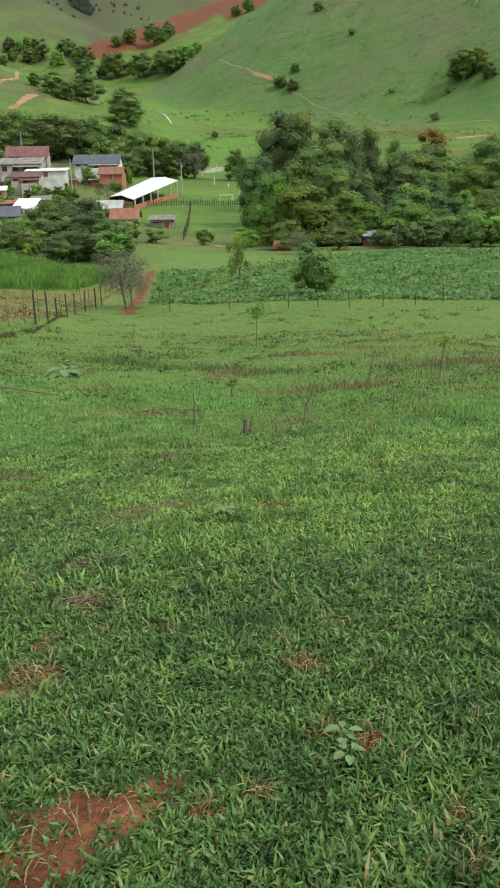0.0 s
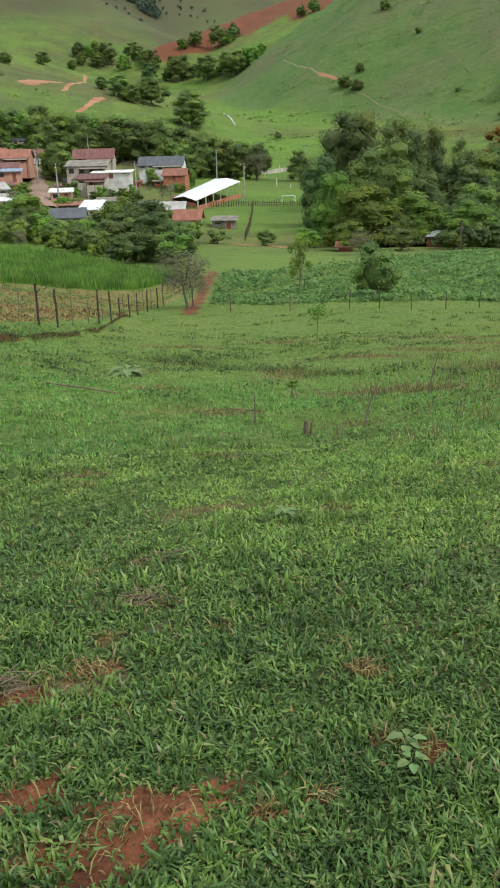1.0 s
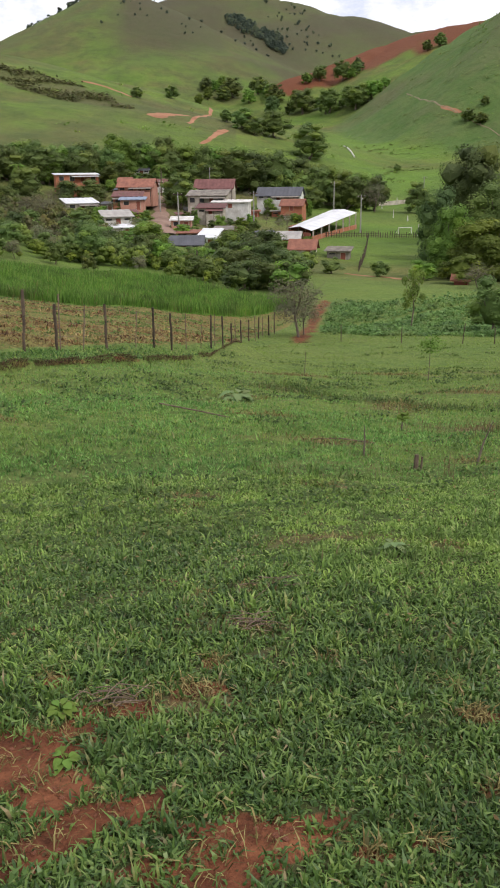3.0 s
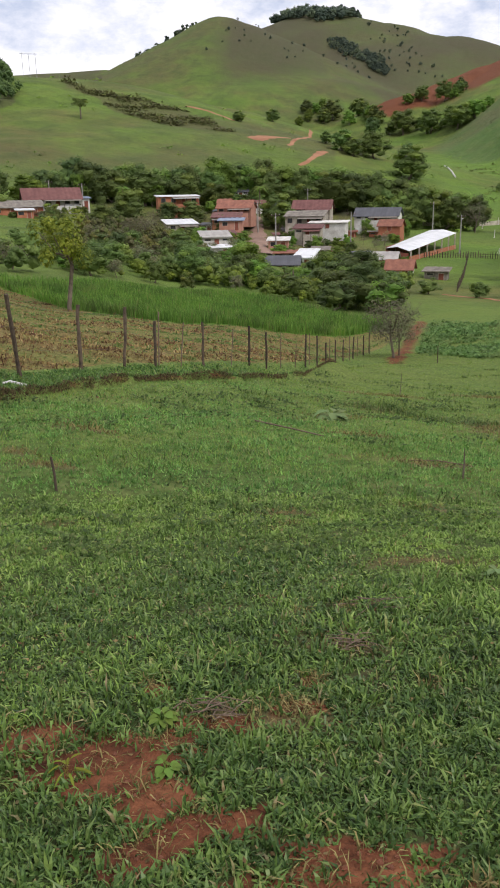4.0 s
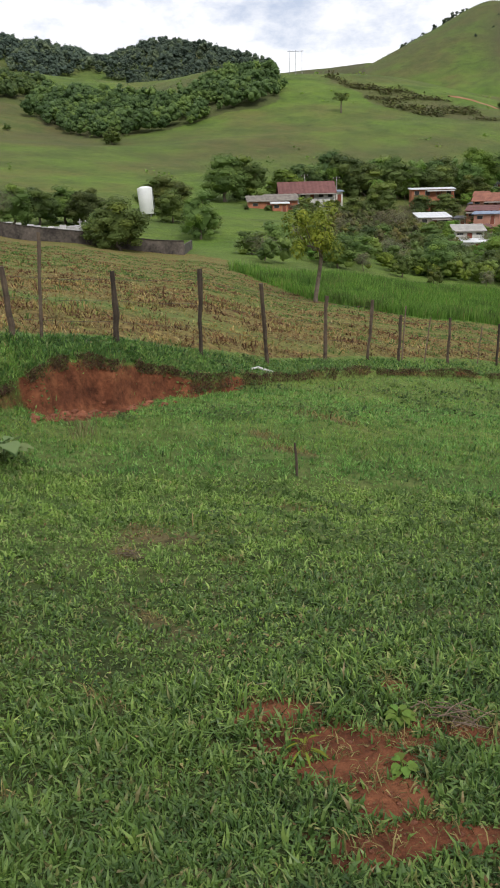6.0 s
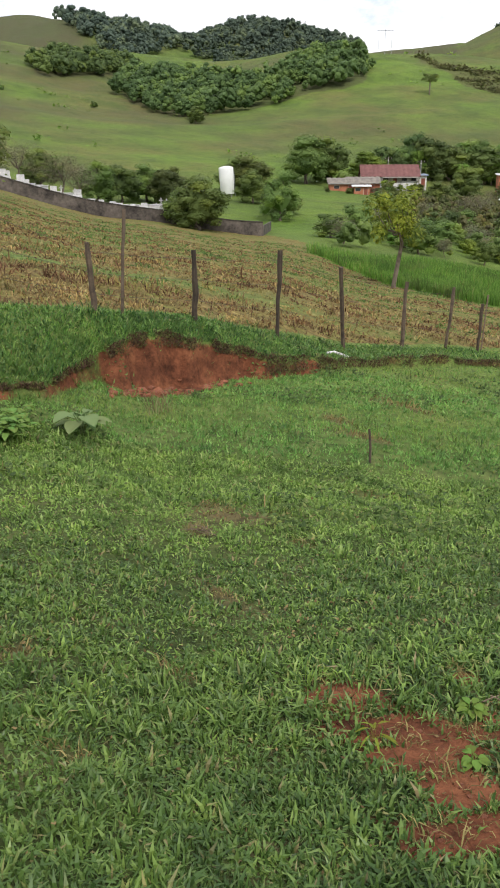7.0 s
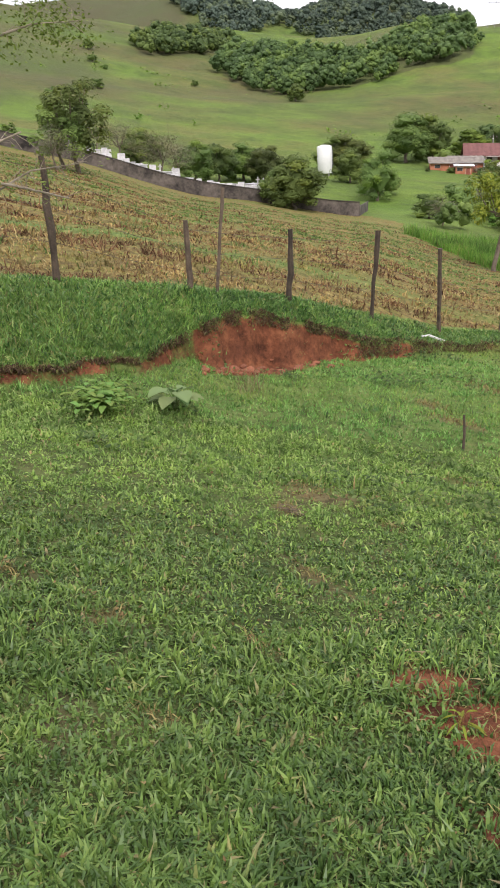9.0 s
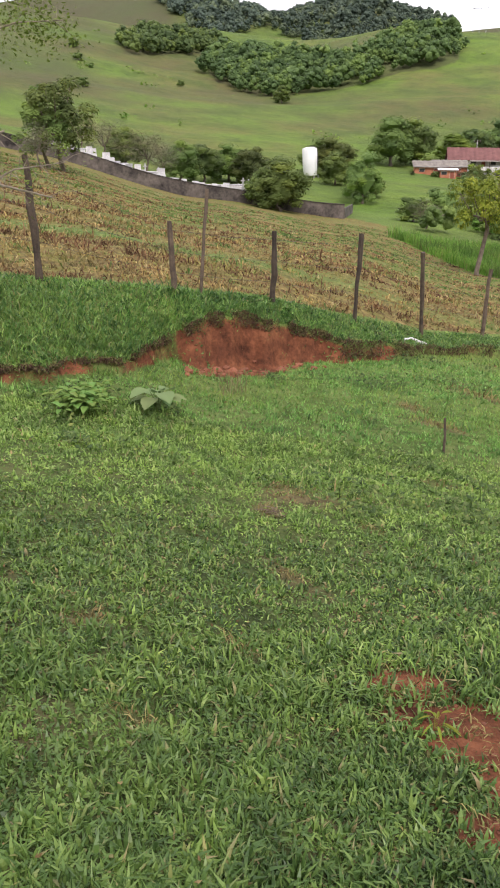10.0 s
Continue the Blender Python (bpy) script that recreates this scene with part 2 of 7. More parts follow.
def leafy(name, stops, rough=0.6, through=0.35, patch=0.0, patch_col=(0.2, 0.15, 0.05), vary=0.25, tuft=0.0, gloss=0.16):
    """Leaves or blades: each island takes its own tone, and light comes through. patch: share of ground-scale stains."""
    m, nt, links, bsdf = nodes_of(name)
    geo = nt.new("ShaderNodeNewGeometry")
    info = nt.new("ShaderNodeObjectInfo")
    col = ramp_node(nt, links, geo.outputs["Random Per Island"], stops).outputs["Color"]
    hsv = nt.new("ShaderNodeHueSaturation")
    links.new(math_node(nt, links, "ADD", math_node(nt, links, "MULTIPLY", info.outputs["Random"], 2 * vary), 1 - vary), hsv.inputs["Value"])
    links.new(math_node(nt, links, "ADD", math_node(nt, links, "MULTIPLY", info.outputs["Random"], 0.05), 0.475), hsv.inputs["Hue"])
    links.new(col, hsv.inputs["Color"])
    col = hsv.outputs["Color"]
    if patch:
        big = noise_node(nt, links, 0.35, 4, 0.6, geo.outputs["Position"])
        f = ramp_node(nt, links, big.outputs["Fac"], ((0.5, (0, 0, 0)), (0.68, (patch, patch, patch)))).outputs["Color"]
        col = mix_node(nt, links, f, col, patch_col).outputs["Color"]
    if tuft:
        # tufts differ from one another in tone
        tn = noise_node(nt, links, tuft, 3, 0.6, geo.outputs["Position"])
        tone = ramp_node(nt, links, tn.outputs["Fac"], ((0.33, (0.48, 0.54, 0.54)), (0.5, (0.98, 1.0, 1.0)), (0.68, (1.2, 1.18, 1.0)))).outputs["Color"]
        col = mix_node(nt, links, 1.0, col, tone, "MULTIPLY").outputs["Color"]
    # boughs and clumps each take a random tone
    at = nt.new("ShaderNodeAttribute")
    at.attribute_name = "age"
    age = math_node(nt, links, "ADD", math_node(nt, links, "MULTIPLY", at.outputs["Fac"], 0.5), 0.5)
    tint = ramp_node(nt, links, age, ((0.0, (0.62, 0.66, 0.66)), (0.5, (1.0, 1.0, 1.0)), (1.0, (1.55, 1.42, 1.05)))).outputs["Color"]
    col = mix_node(nt, links, 1.0, col, tint, "MULTIPLY").outputs["Color"]
    links.new(col, bsdf.inputs["Base Color"])
    bsdf.inputs["Roughness"].default_value = rough
    bsdf.inputs["Specular IOR Level"].default_value = gloss
    tr = nt.new("ShaderNodeBsdfTranslucent")
    links.new(col, tr.inputs["Color"])
    mx = nt.new("ShaderNodeMixShader")
    mx.inputs[0].default_value = through
    links.new(bsdf.outputs[0], mx.inputs[1])
    links.new(tr.outputs[0], mx.inputs[2])
    links.new(mx.outputs[0], nt["Material Output"].inputs["Surface"])
    return m


def ground_material():
    m, nt, links, bsdf = nodes_of("pasture_ground")
    pos = nt.new("ShaderNodeNewGeometry").outputs["Position"]

    def att(n):
        a = nt.new("ShaderNodeAttribute")
        a.attribute_name = n
        return a.outputs["Fac"]

    huge, big = noise_node(nt, links, 0.016, 5, 0.6, pos), noise_node(nt, links, 0.22, 5, 0.6, pos)
    mid, fine = noise_node(nt, links, 2.1, 5, 0.65, pos), noise_node(nt, links, 26, 4, 0.7, pos)
    # near ground painted darker, for the shade in gaps between the blades
    shaded_thatch = ramp_node(nt, links, mid.outputs["Fac"], ((0.3, (0.028, 0.042, 0.012)), (0.5, (0.052, 0.07, 0.02)), (0.72, (0.09, 0.078, 0.036)))).outputs["Color"]
    turf = ramp_node(nt, links, mid.outputs["Fac"], ((0.3, (0.06, 0.1, 0.022)), (0.5, (0.11, 0.17, 0.038)), (0.72, (0.165, 0.2, 0.062)))).outputs["Color"]
    turf = mix_node(nt, links, ramp_node(nt, links, big.outputs["Fac"], ((0.4, (0, 0, 0)), (0.7, (0.8, 0.8, 0.8)))).outputs["Color"], turf, (0.145, 0.18, 0.045)).outputs["Color"]
    near = mix_node(nt, links, att("mid"), shaded_thatch, turf).outputs["Color"]
    hills = ramp_node(nt, links, huge.outputs["Fac"], ((0.34, (0.105, 0.185, 0.026)), (0.47, (0.135, 0.2, 0.036)), (0.57, (0.145, 0.155, 0.045)), (0.68, (0.125, 0.11, 0.045)))).outputs["Color"]
    patchy = noise_node(nt, links, 0.07, 7, 0.72, pos)
    hills = mix_node(nt, links, ramp_node(nt, links, patchy.outputs["Fac"], ((0.42, (0, 0, 0)), (0.62, (0.75, 0.75, 0.75)))).outputs["Color"], hills, (0.07, 0.105, 0.028)).outputs["Color"]
    # cattle terraces and rank patches, drawn out along the slope
    stretch = nt.new("ShaderNodeMapping")
    stretch.inputs["Rotation"].default_value = (0, 0, radians(38))
    stretch.inputs["Scale"].default_value = (0.06, 0.42, 0.3)
    links.new(pos, stretch.inputs["Vector"])
    lines = noise_node(nt, links, 1.0, 6, 0.7, stretch.outputs["Vector"])
    upland = mix_node(nt, links, ramp_node(nt, links, patchy.outputs["Fac"], ((0.36, (0, 0, 0)), (0.64, (1, 1, 1)))).outputs["Color"], (0.072, 0.14, 0.032), (0.12, 0.168, 0.05)).outputs["Color"]
    upland = mix_node(nt, links, ramp_node(nt, links, huge.outputs["Fac"], ((0.45, (0, 0, 0)), (0.68, (0.75, 0.75, 0.75)))).outputs["Color"], upland, (0.135, 0.13, 0.066)).outputs["Color"]
    upland = mix_node(nt, links, ramp_node(nt, links, lines.outputs["Fac"], ((0.54, (0, 0, 0)), (0.68, (0.7, 0.7, 0.7)))).outputs["Color"], upland, (0.06, 0.105, 0.032)).outputs["Color"]
    hills = mix_node(nt, links, att("upland"), hills, upland).outputs["Color"]
    hills = mix_node(nt, links, att("sward"), hills, (0.125, 0.23, 0.034)).outputs["Color"]
    hills = mix_node(nt, links, ramp_node(nt, links, lines.outputs["Fac"], ((0.5, (0, 0, 0)), (0.7, (0.2, 0.2, 0.2)))).outputs["Color"], hills, (0.08, 0.115, 0.035)).outputs["Color"]
    hills = mix_node(nt, links, att("heath_and_shade"), hills, mix_node(nt, links, patchy.outputs["Fac"], (0.05, 0.053, 0.03), (0.1, 0.082, 0.05)).outputs["Color"]).outputs["Color"]
    specks = noise_node(nt, links, 0.4, 5, 0.75, pos)
    hills = mix_node(nt, links, ramp_node(nt, links, specks.outputs["Fac"], ((0.55, (0, 0, 0)), (0.7, (0.75, 0.75, 0.75)))).outputs["Color"], hills, (0.045, 0.075, 0.022)).outputs["Color"]
    col = mix_node(nt, links, att("far"), near, hills).outputs["Color"]
    straw = ramp_node(nt, links, mid.outputs["Fac"], ((0.3, (0.11, 0.15, 0.03)), (0.42, (0.21, 0.18, 0.055)), (0.52, (0.13, 0.09, 0.036)), (0.62, (0.25, 0.185, 0.065)), (0.75, (0.32, 0.26, 0.09)))).outputs["Color"]
    col = mix_node(nt, links, att("dry"), col, straw).outputs["Color"]
    col = mix_node(nt, links, att("scrub"), col, (0.10, 0.095, 0.042)).outputs["Color"]
    col = mix_node(nt, links, att("lush"), col, (0.10, 0.20, 0.022)).outputs["Color"]
    col = mix_node(nt, links, att("brown"), col, (0.15, 0.118, 0.055)).outputs["Color"]
    earth = ramp_node(nt, links, mid.outputs["Fac"], ((0.3, (0.07, 0.026, 0.014)), (0.5, (0.16, 0.058, 0.028)), (0.75, (0.265, 0.11, 0.052)))).outputs["Color"]
    soft = math_node(nt, links, "ADD", att("soil"), math_node(nt, links, "MULTIPLY", math_node(nt, links, "SUBTRACT", fine.outputs["Fac"], 0.5), 0.5))
    edge = ramp_node(nt, links, soft, ((0.42, (0, 0, 0)), (0.6, (1, 1, 1)))).outputs["Color"]
    col = mix_node(nt, links, edge, col, earth).outputs["Color"]
    grain = noise_node(nt, links, 7.5, 6, 0.75, pos)
    tone = ramp_node(nt, links, grain.outputs["Fac"], ((0.34, (0.45, 0.45, 0.45)), (0.5, (0.95, 0.95, 0.95)), (0.66, (1.35, 1.35, 1.35)))).outputs["Color"]
    col = mix_node(nt, links, 1.0, col, tone, "MULTIPLY").outputs["Color"]
    links.new(col, bsdf.inputs["Base Color"])
    bsdf.inputs["Roughness"].default_value = 0.95
    bsdf.inputs["Specular IOR Level"].default_value = 0.15
    both = math_node(nt, links, "ADD", fine.outputs["Fac"], mid.outputs["Fac"])
    bump_node(nt, links, both, 0.6, 0.05, bsdf)
    # hummocks on the far slopes
    hb = nt.new("ShaderNodeBump")
    hb.inputs["Distance"].default_value = 2.2
    links.new(math_node(nt, links, "MULTIPLY", att("far"), 0.75), hb.inputs["Strength"])
    links.new(math_node(nt, links, "ADD", patchy.outputs["Fac"], math_node(nt, links, "MULTIPLY", specks.outputs["Fac"], 0.35)), hb.inputs["Height"])
    links.new(bsdf.inputs["Normal"].links[0].from_socket, hb.inputs["Normal"])
    links.new(hb.outputs["Normal"], bsdf.inputs["Normal"])
    return m


M = {
    "ground": ground_material(),
    # three blade tones by distance: darker near, where shaded gaps show, painted in
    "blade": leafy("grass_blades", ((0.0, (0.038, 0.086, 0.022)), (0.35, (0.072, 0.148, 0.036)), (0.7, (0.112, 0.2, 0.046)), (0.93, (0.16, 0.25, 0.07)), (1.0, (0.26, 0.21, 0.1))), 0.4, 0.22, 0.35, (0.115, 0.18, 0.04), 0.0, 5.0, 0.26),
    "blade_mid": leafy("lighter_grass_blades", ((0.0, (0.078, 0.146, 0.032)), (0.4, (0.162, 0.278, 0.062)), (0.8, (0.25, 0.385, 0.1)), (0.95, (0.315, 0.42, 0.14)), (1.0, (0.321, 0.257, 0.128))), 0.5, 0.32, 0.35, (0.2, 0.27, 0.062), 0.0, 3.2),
    "blade_far": leafy("paler_far_grass", ((0.0, (0.14, 0.225, 0.048)), (0.4, (0.218, 0.325, 0.07)), (0.8, (0.275, 0.38, 0.1)), (0.96, (0.28, 0.33, 0.12)), (1.0, (0.3, 0.23, 0.12))), 0.6, 0.5, 0.45, (0.2, 0.25, 0.06), 0.0, 1.3),
    "straw": leafy("dry_grass", ((0.0, (0.1, 0.065, 0.032)), (0.2, (0.18, 0.125, 0.055)), (0.45, (0.28, 0.205, 0.078)), (0.7, (0.38, 0.285, 0.115)), (0.9, (0.44, 0.37, 0.18)), (1.0, (0.18, 0.24, 0.06))), 0.85, 0.25, 0.6, (0.17, 0.2, 0.05), 0.0, 1.1),
    "forb": leafy("low_weed_leaves", ((0.0, (0.05, 0.09, 0.028)), (0.7, (0.09, 0.15, 0.045)), (1.0, (0.16, 0.2, 0.07))), 0.6, 0.25, 0, (0, 0, 0), 0.0),
    "rusty": leafy("rusty_dead_weeds", ((0.0, (0.07, 0.035, 0.02)), (0.4, (0.15, 0.08, 0.042)), (0.8, (0.25, 0.15, 0.075)), (1.0, (0.3, 0.23, 0.1))), 0.9, 0.2, 0, (0, 0, 0), 0.0, 1.5),
    "field_green": leafy("field_green_tufts", ((0.0, (0.07, 0.12, 0.03)), (0.5, (0.13, 0.2, 0.05)), (1.0, (0.22, 0.27, 0.085))), 0.7, 0.3, 0, (0, 0, 0), 0.0, 1.5),
    "reed": leafy("reed_blades", ((0.0, (0.098, 0.183, 0.030)), (0.55, (0.159, 0.287, 0.051)), (0.9, (0.232, 0.366, 0.079)), (1.0, (0.244, 0.207, 0.091))), 0.5, 0.4, 0.75, (0.1, 0.125, 0.045), 0.0, .45),
    "crop": leafy("crop_leaves", ((0.0, (0.1, 0.18, 0.045)), (1.0, (0.2, 0.3, 0.1))), 0.6, 0.35, 0.6, (0.18, 0.22, 0.07), 0.0, .8),
    "leaf": leafy("tree_leaves", ((0.0, (0.112, 0.16, 0.046)), (1.0, (0.17, 0.235, 0.068))), 0.6, 0.36, 0, (0, 0, 0), 0.3),
    "leaf_deep": leafy("dark_tree_leaves", ((0.0, (0.078, 0.114, 0.04)), (1.0, (0.12, 0.168, 0.056))), 0.6, 0.32, 0, (0, 0, 0), 0.2),
    # bluish tint: distance haze over the far woods, put into the leaf colour
    "leaf_hazed": leafy("haze_tinted_leaves", ((0.0, (0.07, 0.1, 0.074)), (1.0, (0.1, 0.138, 0.098))), 0.6, 0.25),
    "leaf_bright": leafy("bright_leaves", ((0.0, (0.115, 0.19, 0.032)), (1.0, (0.185, 0.275, 0.056))), 0.6, 0.35, 0, (0, 0, 0), 0.25),
    "leaf_brush": leafy("brush_leaves", ((0.0, (0.085, 0.075, 0.04)), (0.5, (0.11, 0.115, 0.045)), (1.0, (0.1, 0.135, 0.04))), 0.8, 0.15),
    "leaf_yellow": leafy("yellow_green_leaves", ((0.0, (0.12, 0.17, 0.02)), (0.5, (0.2, 0.25, 0.03)), (1.0, (0.3, 0.33, 0.05))), 0.55, 0.35),
    "leaf_grey": leafy("grey_twigs", ((0.0, (0.12, 0.115, 0.075)), (0.5, (0.18, 0.17, 0.115)), (1.0, (0.13, 0.175, 0.07))), 0.9, 0.1),
    "leaf_rust": leafy("rust_leaves", ((0.0, (0.06, 0.085, 0.02)), (0.5, (0.2, 0.15, 0.03)), (1.0, (0.36, 0.17, 0.03))), 0.6, 0.3),
    "weed_green": leafy("fresh_weed_leaves", ((0.0, (0.12, 0.21, 0.045)), (1.0, (0.21, 0.33, 0.08))), 0.6, 0.35, 0, (0, 0, 0), 0.1),
    "weed": leafy("weed_leaves", ((0.0, (0.13, 0.2, 0.075)), (1.0, (0.23, 0.31, 0.13))), 0.7, 0.3, 0, (0, 0, 0), 0.1),
    "bark": surface("bark", (0.09, 0.07, 0.05), (0.2, 0.16, 0.12), 4, 0.95, 25, 0.7, 0.03),
    "post": surface("weathered_post_wood", (0.032, 0.022, 0.016), (0.105, 0.075, 0.052), 5, 0.95, 45, 0.6, 0.006, 0, 0.35),
    "stick": surface("dead_wood", (0.09, 0.06, 0.042), (0.21, 0.155, 0.11), 8, 0.95, 60, 0.5, 0.004, 0, 0.3),
    "pale_twig": surface("pale_lichened_twigs", (0.17, 0.14, 0.1), (0.33, 0.28, 0.21), 8, 0.95, 60, 0.5, 0.004, 0, 0.2),
    "wire": surface("rusty_wire", (0.06, 0.05, 0.045), (0.12, 0.1, 0.09), 8, 0.6, 60, 0.1, 0.001, 0.6),
    "white": surface("white_paint", (0.42, 0.39, 0.35), (0.74, 0.73, 0.7), 0.6, 0.75, 6, 0.15),
    "gloss_white": surface("clean_white_paint", (0.68, 0.68, 0.67), (0.82, 0.82, 0.81), 0.6, 0.5, 6, 0.1),
    "cream": surface("cream_render", (0.28, 0.24, 0.19), (0.52, 0.47, 0.39), 0.7, 0.85, 10, 0.2),
    "pink": surface("salmon_render", (0.36, 0.17, 0.12), (0.5, 0.26, 0.19), 0.7, 0.85, 10, 0.2),
    "brickwall": surface("raw_brick", (0.3, 0.1, 0.05), (0.44, 0.18, 0.1), 1.2, 0.9, 9, 0.4),
    "tile": surface("clay_roof_tiles", (0.16, 0.06, 0.04), (0.29, 0.12, 0.075), 0.9, 0.85, 7, 0.5, 0.04, 0, 0.15),
    "tile_dark": surface("old_dark_roof_tiles", (0.095, 0.036, 0.033), (0.165, 0.07, 0.06), 0.9, 0.85, 7, 0.5, 0.04, 0, 0.15),
    "slate": surface("dark_grey_roof_sheet", (0.05, 0.052, 0.06), (0.09, 0.092, 0.105), 0.6, 0.6, 8, 0.3, 0.02),
    "sheet": surface("grey_fibre_cement_sheet", (0.27, 0.255, 0.235), (0.42, 0.4, 0.37), 0.7, 0.85, 8, 0.3, 0.02),
    "sheet_old": surface("stained_fibre_cement_sheet", (0.1, 0.085, 0.07), (0.27, 0.24, 0.2), 0.8, 0.9, 6, 0.4, 0.02),
    "zinc": surface("white_metal_sheet", (0.52, 0.53, 0.54), (0.74, 0.75, 0.76), 0.4, 0.4, 6, 0.1, 0.01),
    "blue": surface("blue_tarpaulin", (0.12, 0.16, 0.24), (0.25, 0.3, 0.38), 0.9, 0.6, 8, 0.3),
    "root": leafy("dark_roots_and_shade", ((0.0, (0.04, 0.026, 0.018)), (0.5, (0.1, 0.06, 0.036)), (0.8, (0.1, 0.13, 0.03)), (1.0, (0.2, 0.14, 0.085))), 0.95, 0.05, 0, (0, 0, 0), 0.0),
    "stalk": leafy("dry_stalks", ((0.0, (0.1, 0.07, 0.042)), (0.5, (0.18, 0.135, 0.075)), (0.8, (0.19, 0.23, 0.08)), (1.0, (0.32, 0.29, 0.16))), 0.9, 0.15, 0, (0, 0, 0), 0.0),
    "dark": surface("unlit_room_tone", (0.012, 0.012, 0.014), (0.03, 0.03, 0.03), 2, 0.6, 12, 0.1),
    "redwood": surface("red_brown_boards", (0.16, 0.045, 0.028), (0.28, 0.08, 0.05), 1.5, 0.8, 12, 0.3),
    "plaster": surface("stained_plaster", (0.012, 0.009, 0.008), (0.15, 0.125, 0.105), 0.55, 0.9, 3.4, 0.4, 0.02),
    "coping": surface("mossy_coping", (0.03, 0.026, 0.022), (0.075, 0.065, 0.055), 1.0, 0.95, 8, 0.4, 0.02),
    "tomb": surface("whitewashed_tomb", (0.3, 0.29, 0.28), (0.68, 0.67, 0.65), 0.7, 0.8, 9, 0.2),
    "concrete": surface("concrete_pole", (0.22, 0.21, 0.19), (0.36, 0.34, 0.31), 1.0, 0.9, 20, 0.2),
    "steel": surface("galvanised_steel", (0.3, 0.31, 0.33), (0.45, 0.46, 0.48), 1.0, 0.5, 20, 0.1, 0.005, 0.7),
    "track_dull": surface("trodden_earth_track", (0.15, 0.12, 0.065), (0.24, 0.19, 0.11), 0.15, 0.95, 2.5, 0.4, 0.05),
    "street": surface("trodden_reddish_street", (0.17, 0.1, 0.07), (0.29, 0.19, 0.14), 0.15, 0.95, 2.5, 0.4, 0.05),
    "track": surface("orange_earth_track", (0.22, 0.085, 0.04), (0.38, 0.19, 0.1), 0.15, 0.95, 2.5, 0.4, 0.05),
    "earth": surface("red_earth_clod", (0.15, 0.05, 0.026), (0.32, 0.12, 0.06), 6, 0.95, 40, 0.7, 0.01, 0, 0.2),
    "deadleaf": leafy("dead_leaves", ((0.0, (0.07, 0.05, 0.02)), (0.5, (0.15, 0.105, 0.045)), (1.0, (0.26, 0.2, 0.09))), 0.9, 0.1),
}


# ---- mesh helpers ----
def np_mesh(name, verts, tris, mat, smooth=False, age=None):
    me = bpy.data.meshes.new(name)
    verts, tris = np.asarray(verts, np.float32).reshape(-1, 3), np.asarray(tris, np.int32).reshape(-1, 3)
    me.vertices.add(len(verts))
    me.vertices.foreach_set("co", verts.ravel())
    me.loops.add(tris.size)
    me.loops.foreach_set("vertex_index", tris.ravel())
    me.polygons.add(len(tris))
    me.polygons.foreach_set("loop_start", np.arange(0, tris.size, 3, dtype=np.int32))
    me.update(calc_edges=True)
    me.polygons.foreach_set("use_smooth", np.full(len(tris), smooth))
    me.materials.append(mat)
    if age is not None:
        me.attributes.new("age", "FLOAT", "POINT").data.foreach_set("value", np.asarray(age, np.float32))
    return me


def mesh_of(name, bm, mat, smooth=False):
    me = bpy.data.meshes.new(name)
    bmesh.ops.recalc_face_normals(bm, faces=bm.faces)
    for f in bm.faces:
        f.smooth = smooth
    bm.to_mesh(me)
    bm.free()
    me.materials.append(mat)
    return me


def part(name, bm, mat, parent, label="", smooth=False):
    me = bm if isinstance(bm, bpy.types.Mesh) else mesh_of(name, bm, mat, smooth)
    ob = new(name, me)
    ob.parent = parent
    if label:
        ob["label"] = label
    return ob


def thing(name, m, label, category, group="", kind=""):
    ob = new(name)
    ob.matrix_basis = m
    return tagged(ob, label, category, group, kind)


def box(bm, x0, x1, y0, y1, z0, z1, bevel=0.0):
    g = bmesh.ops.create_cube(bm, size=1, matrix=Matrix.LocRotScale(((x0 + x1) / 2, (y0 + y1) / 2, (z0 + z1) / 2), None, (x1 - x0, y1 - y0, z1 - z0)))
    if bevel:
        es = list({e for v in g["verts"] for e in v.link_edges})
        bmesh.ops.bevel(bm, geom=es, offset=bevel, segments=1, affect="EDGES")
    return bm


def tube(bm, pts, radii, sides=7, cap=True):
    """A tapered round bar along the points."""
    rings = []
    pts = [Vector(p) for p in pts]
    for i, p in enumerate(pts):
        d = (pts[min(i + 1, len(pts) - 1)] - pts[max(i - 1, 0)]).normalized()
        q = Vector((0, 0, 1)).rotation_difference(d)
        rings.append([bm.verts.new(p + q @ Vector((radii[i] * math.cos(a), radii[i] * math.sin(a), 0))) for a in [2 * math.pi * k / sides for k in range(sides)]])
    for a, b in zip(rings, rings[1:]):
        for k in range(sides):
            bm.faces.new((a[k], a[(k + 1) % sides], b[(k + 1) % sides], b[k]))
    if cap:
        bm.faces.new(rings[0][::-1])
        bm.faces.new(rings[-1])
    return bm


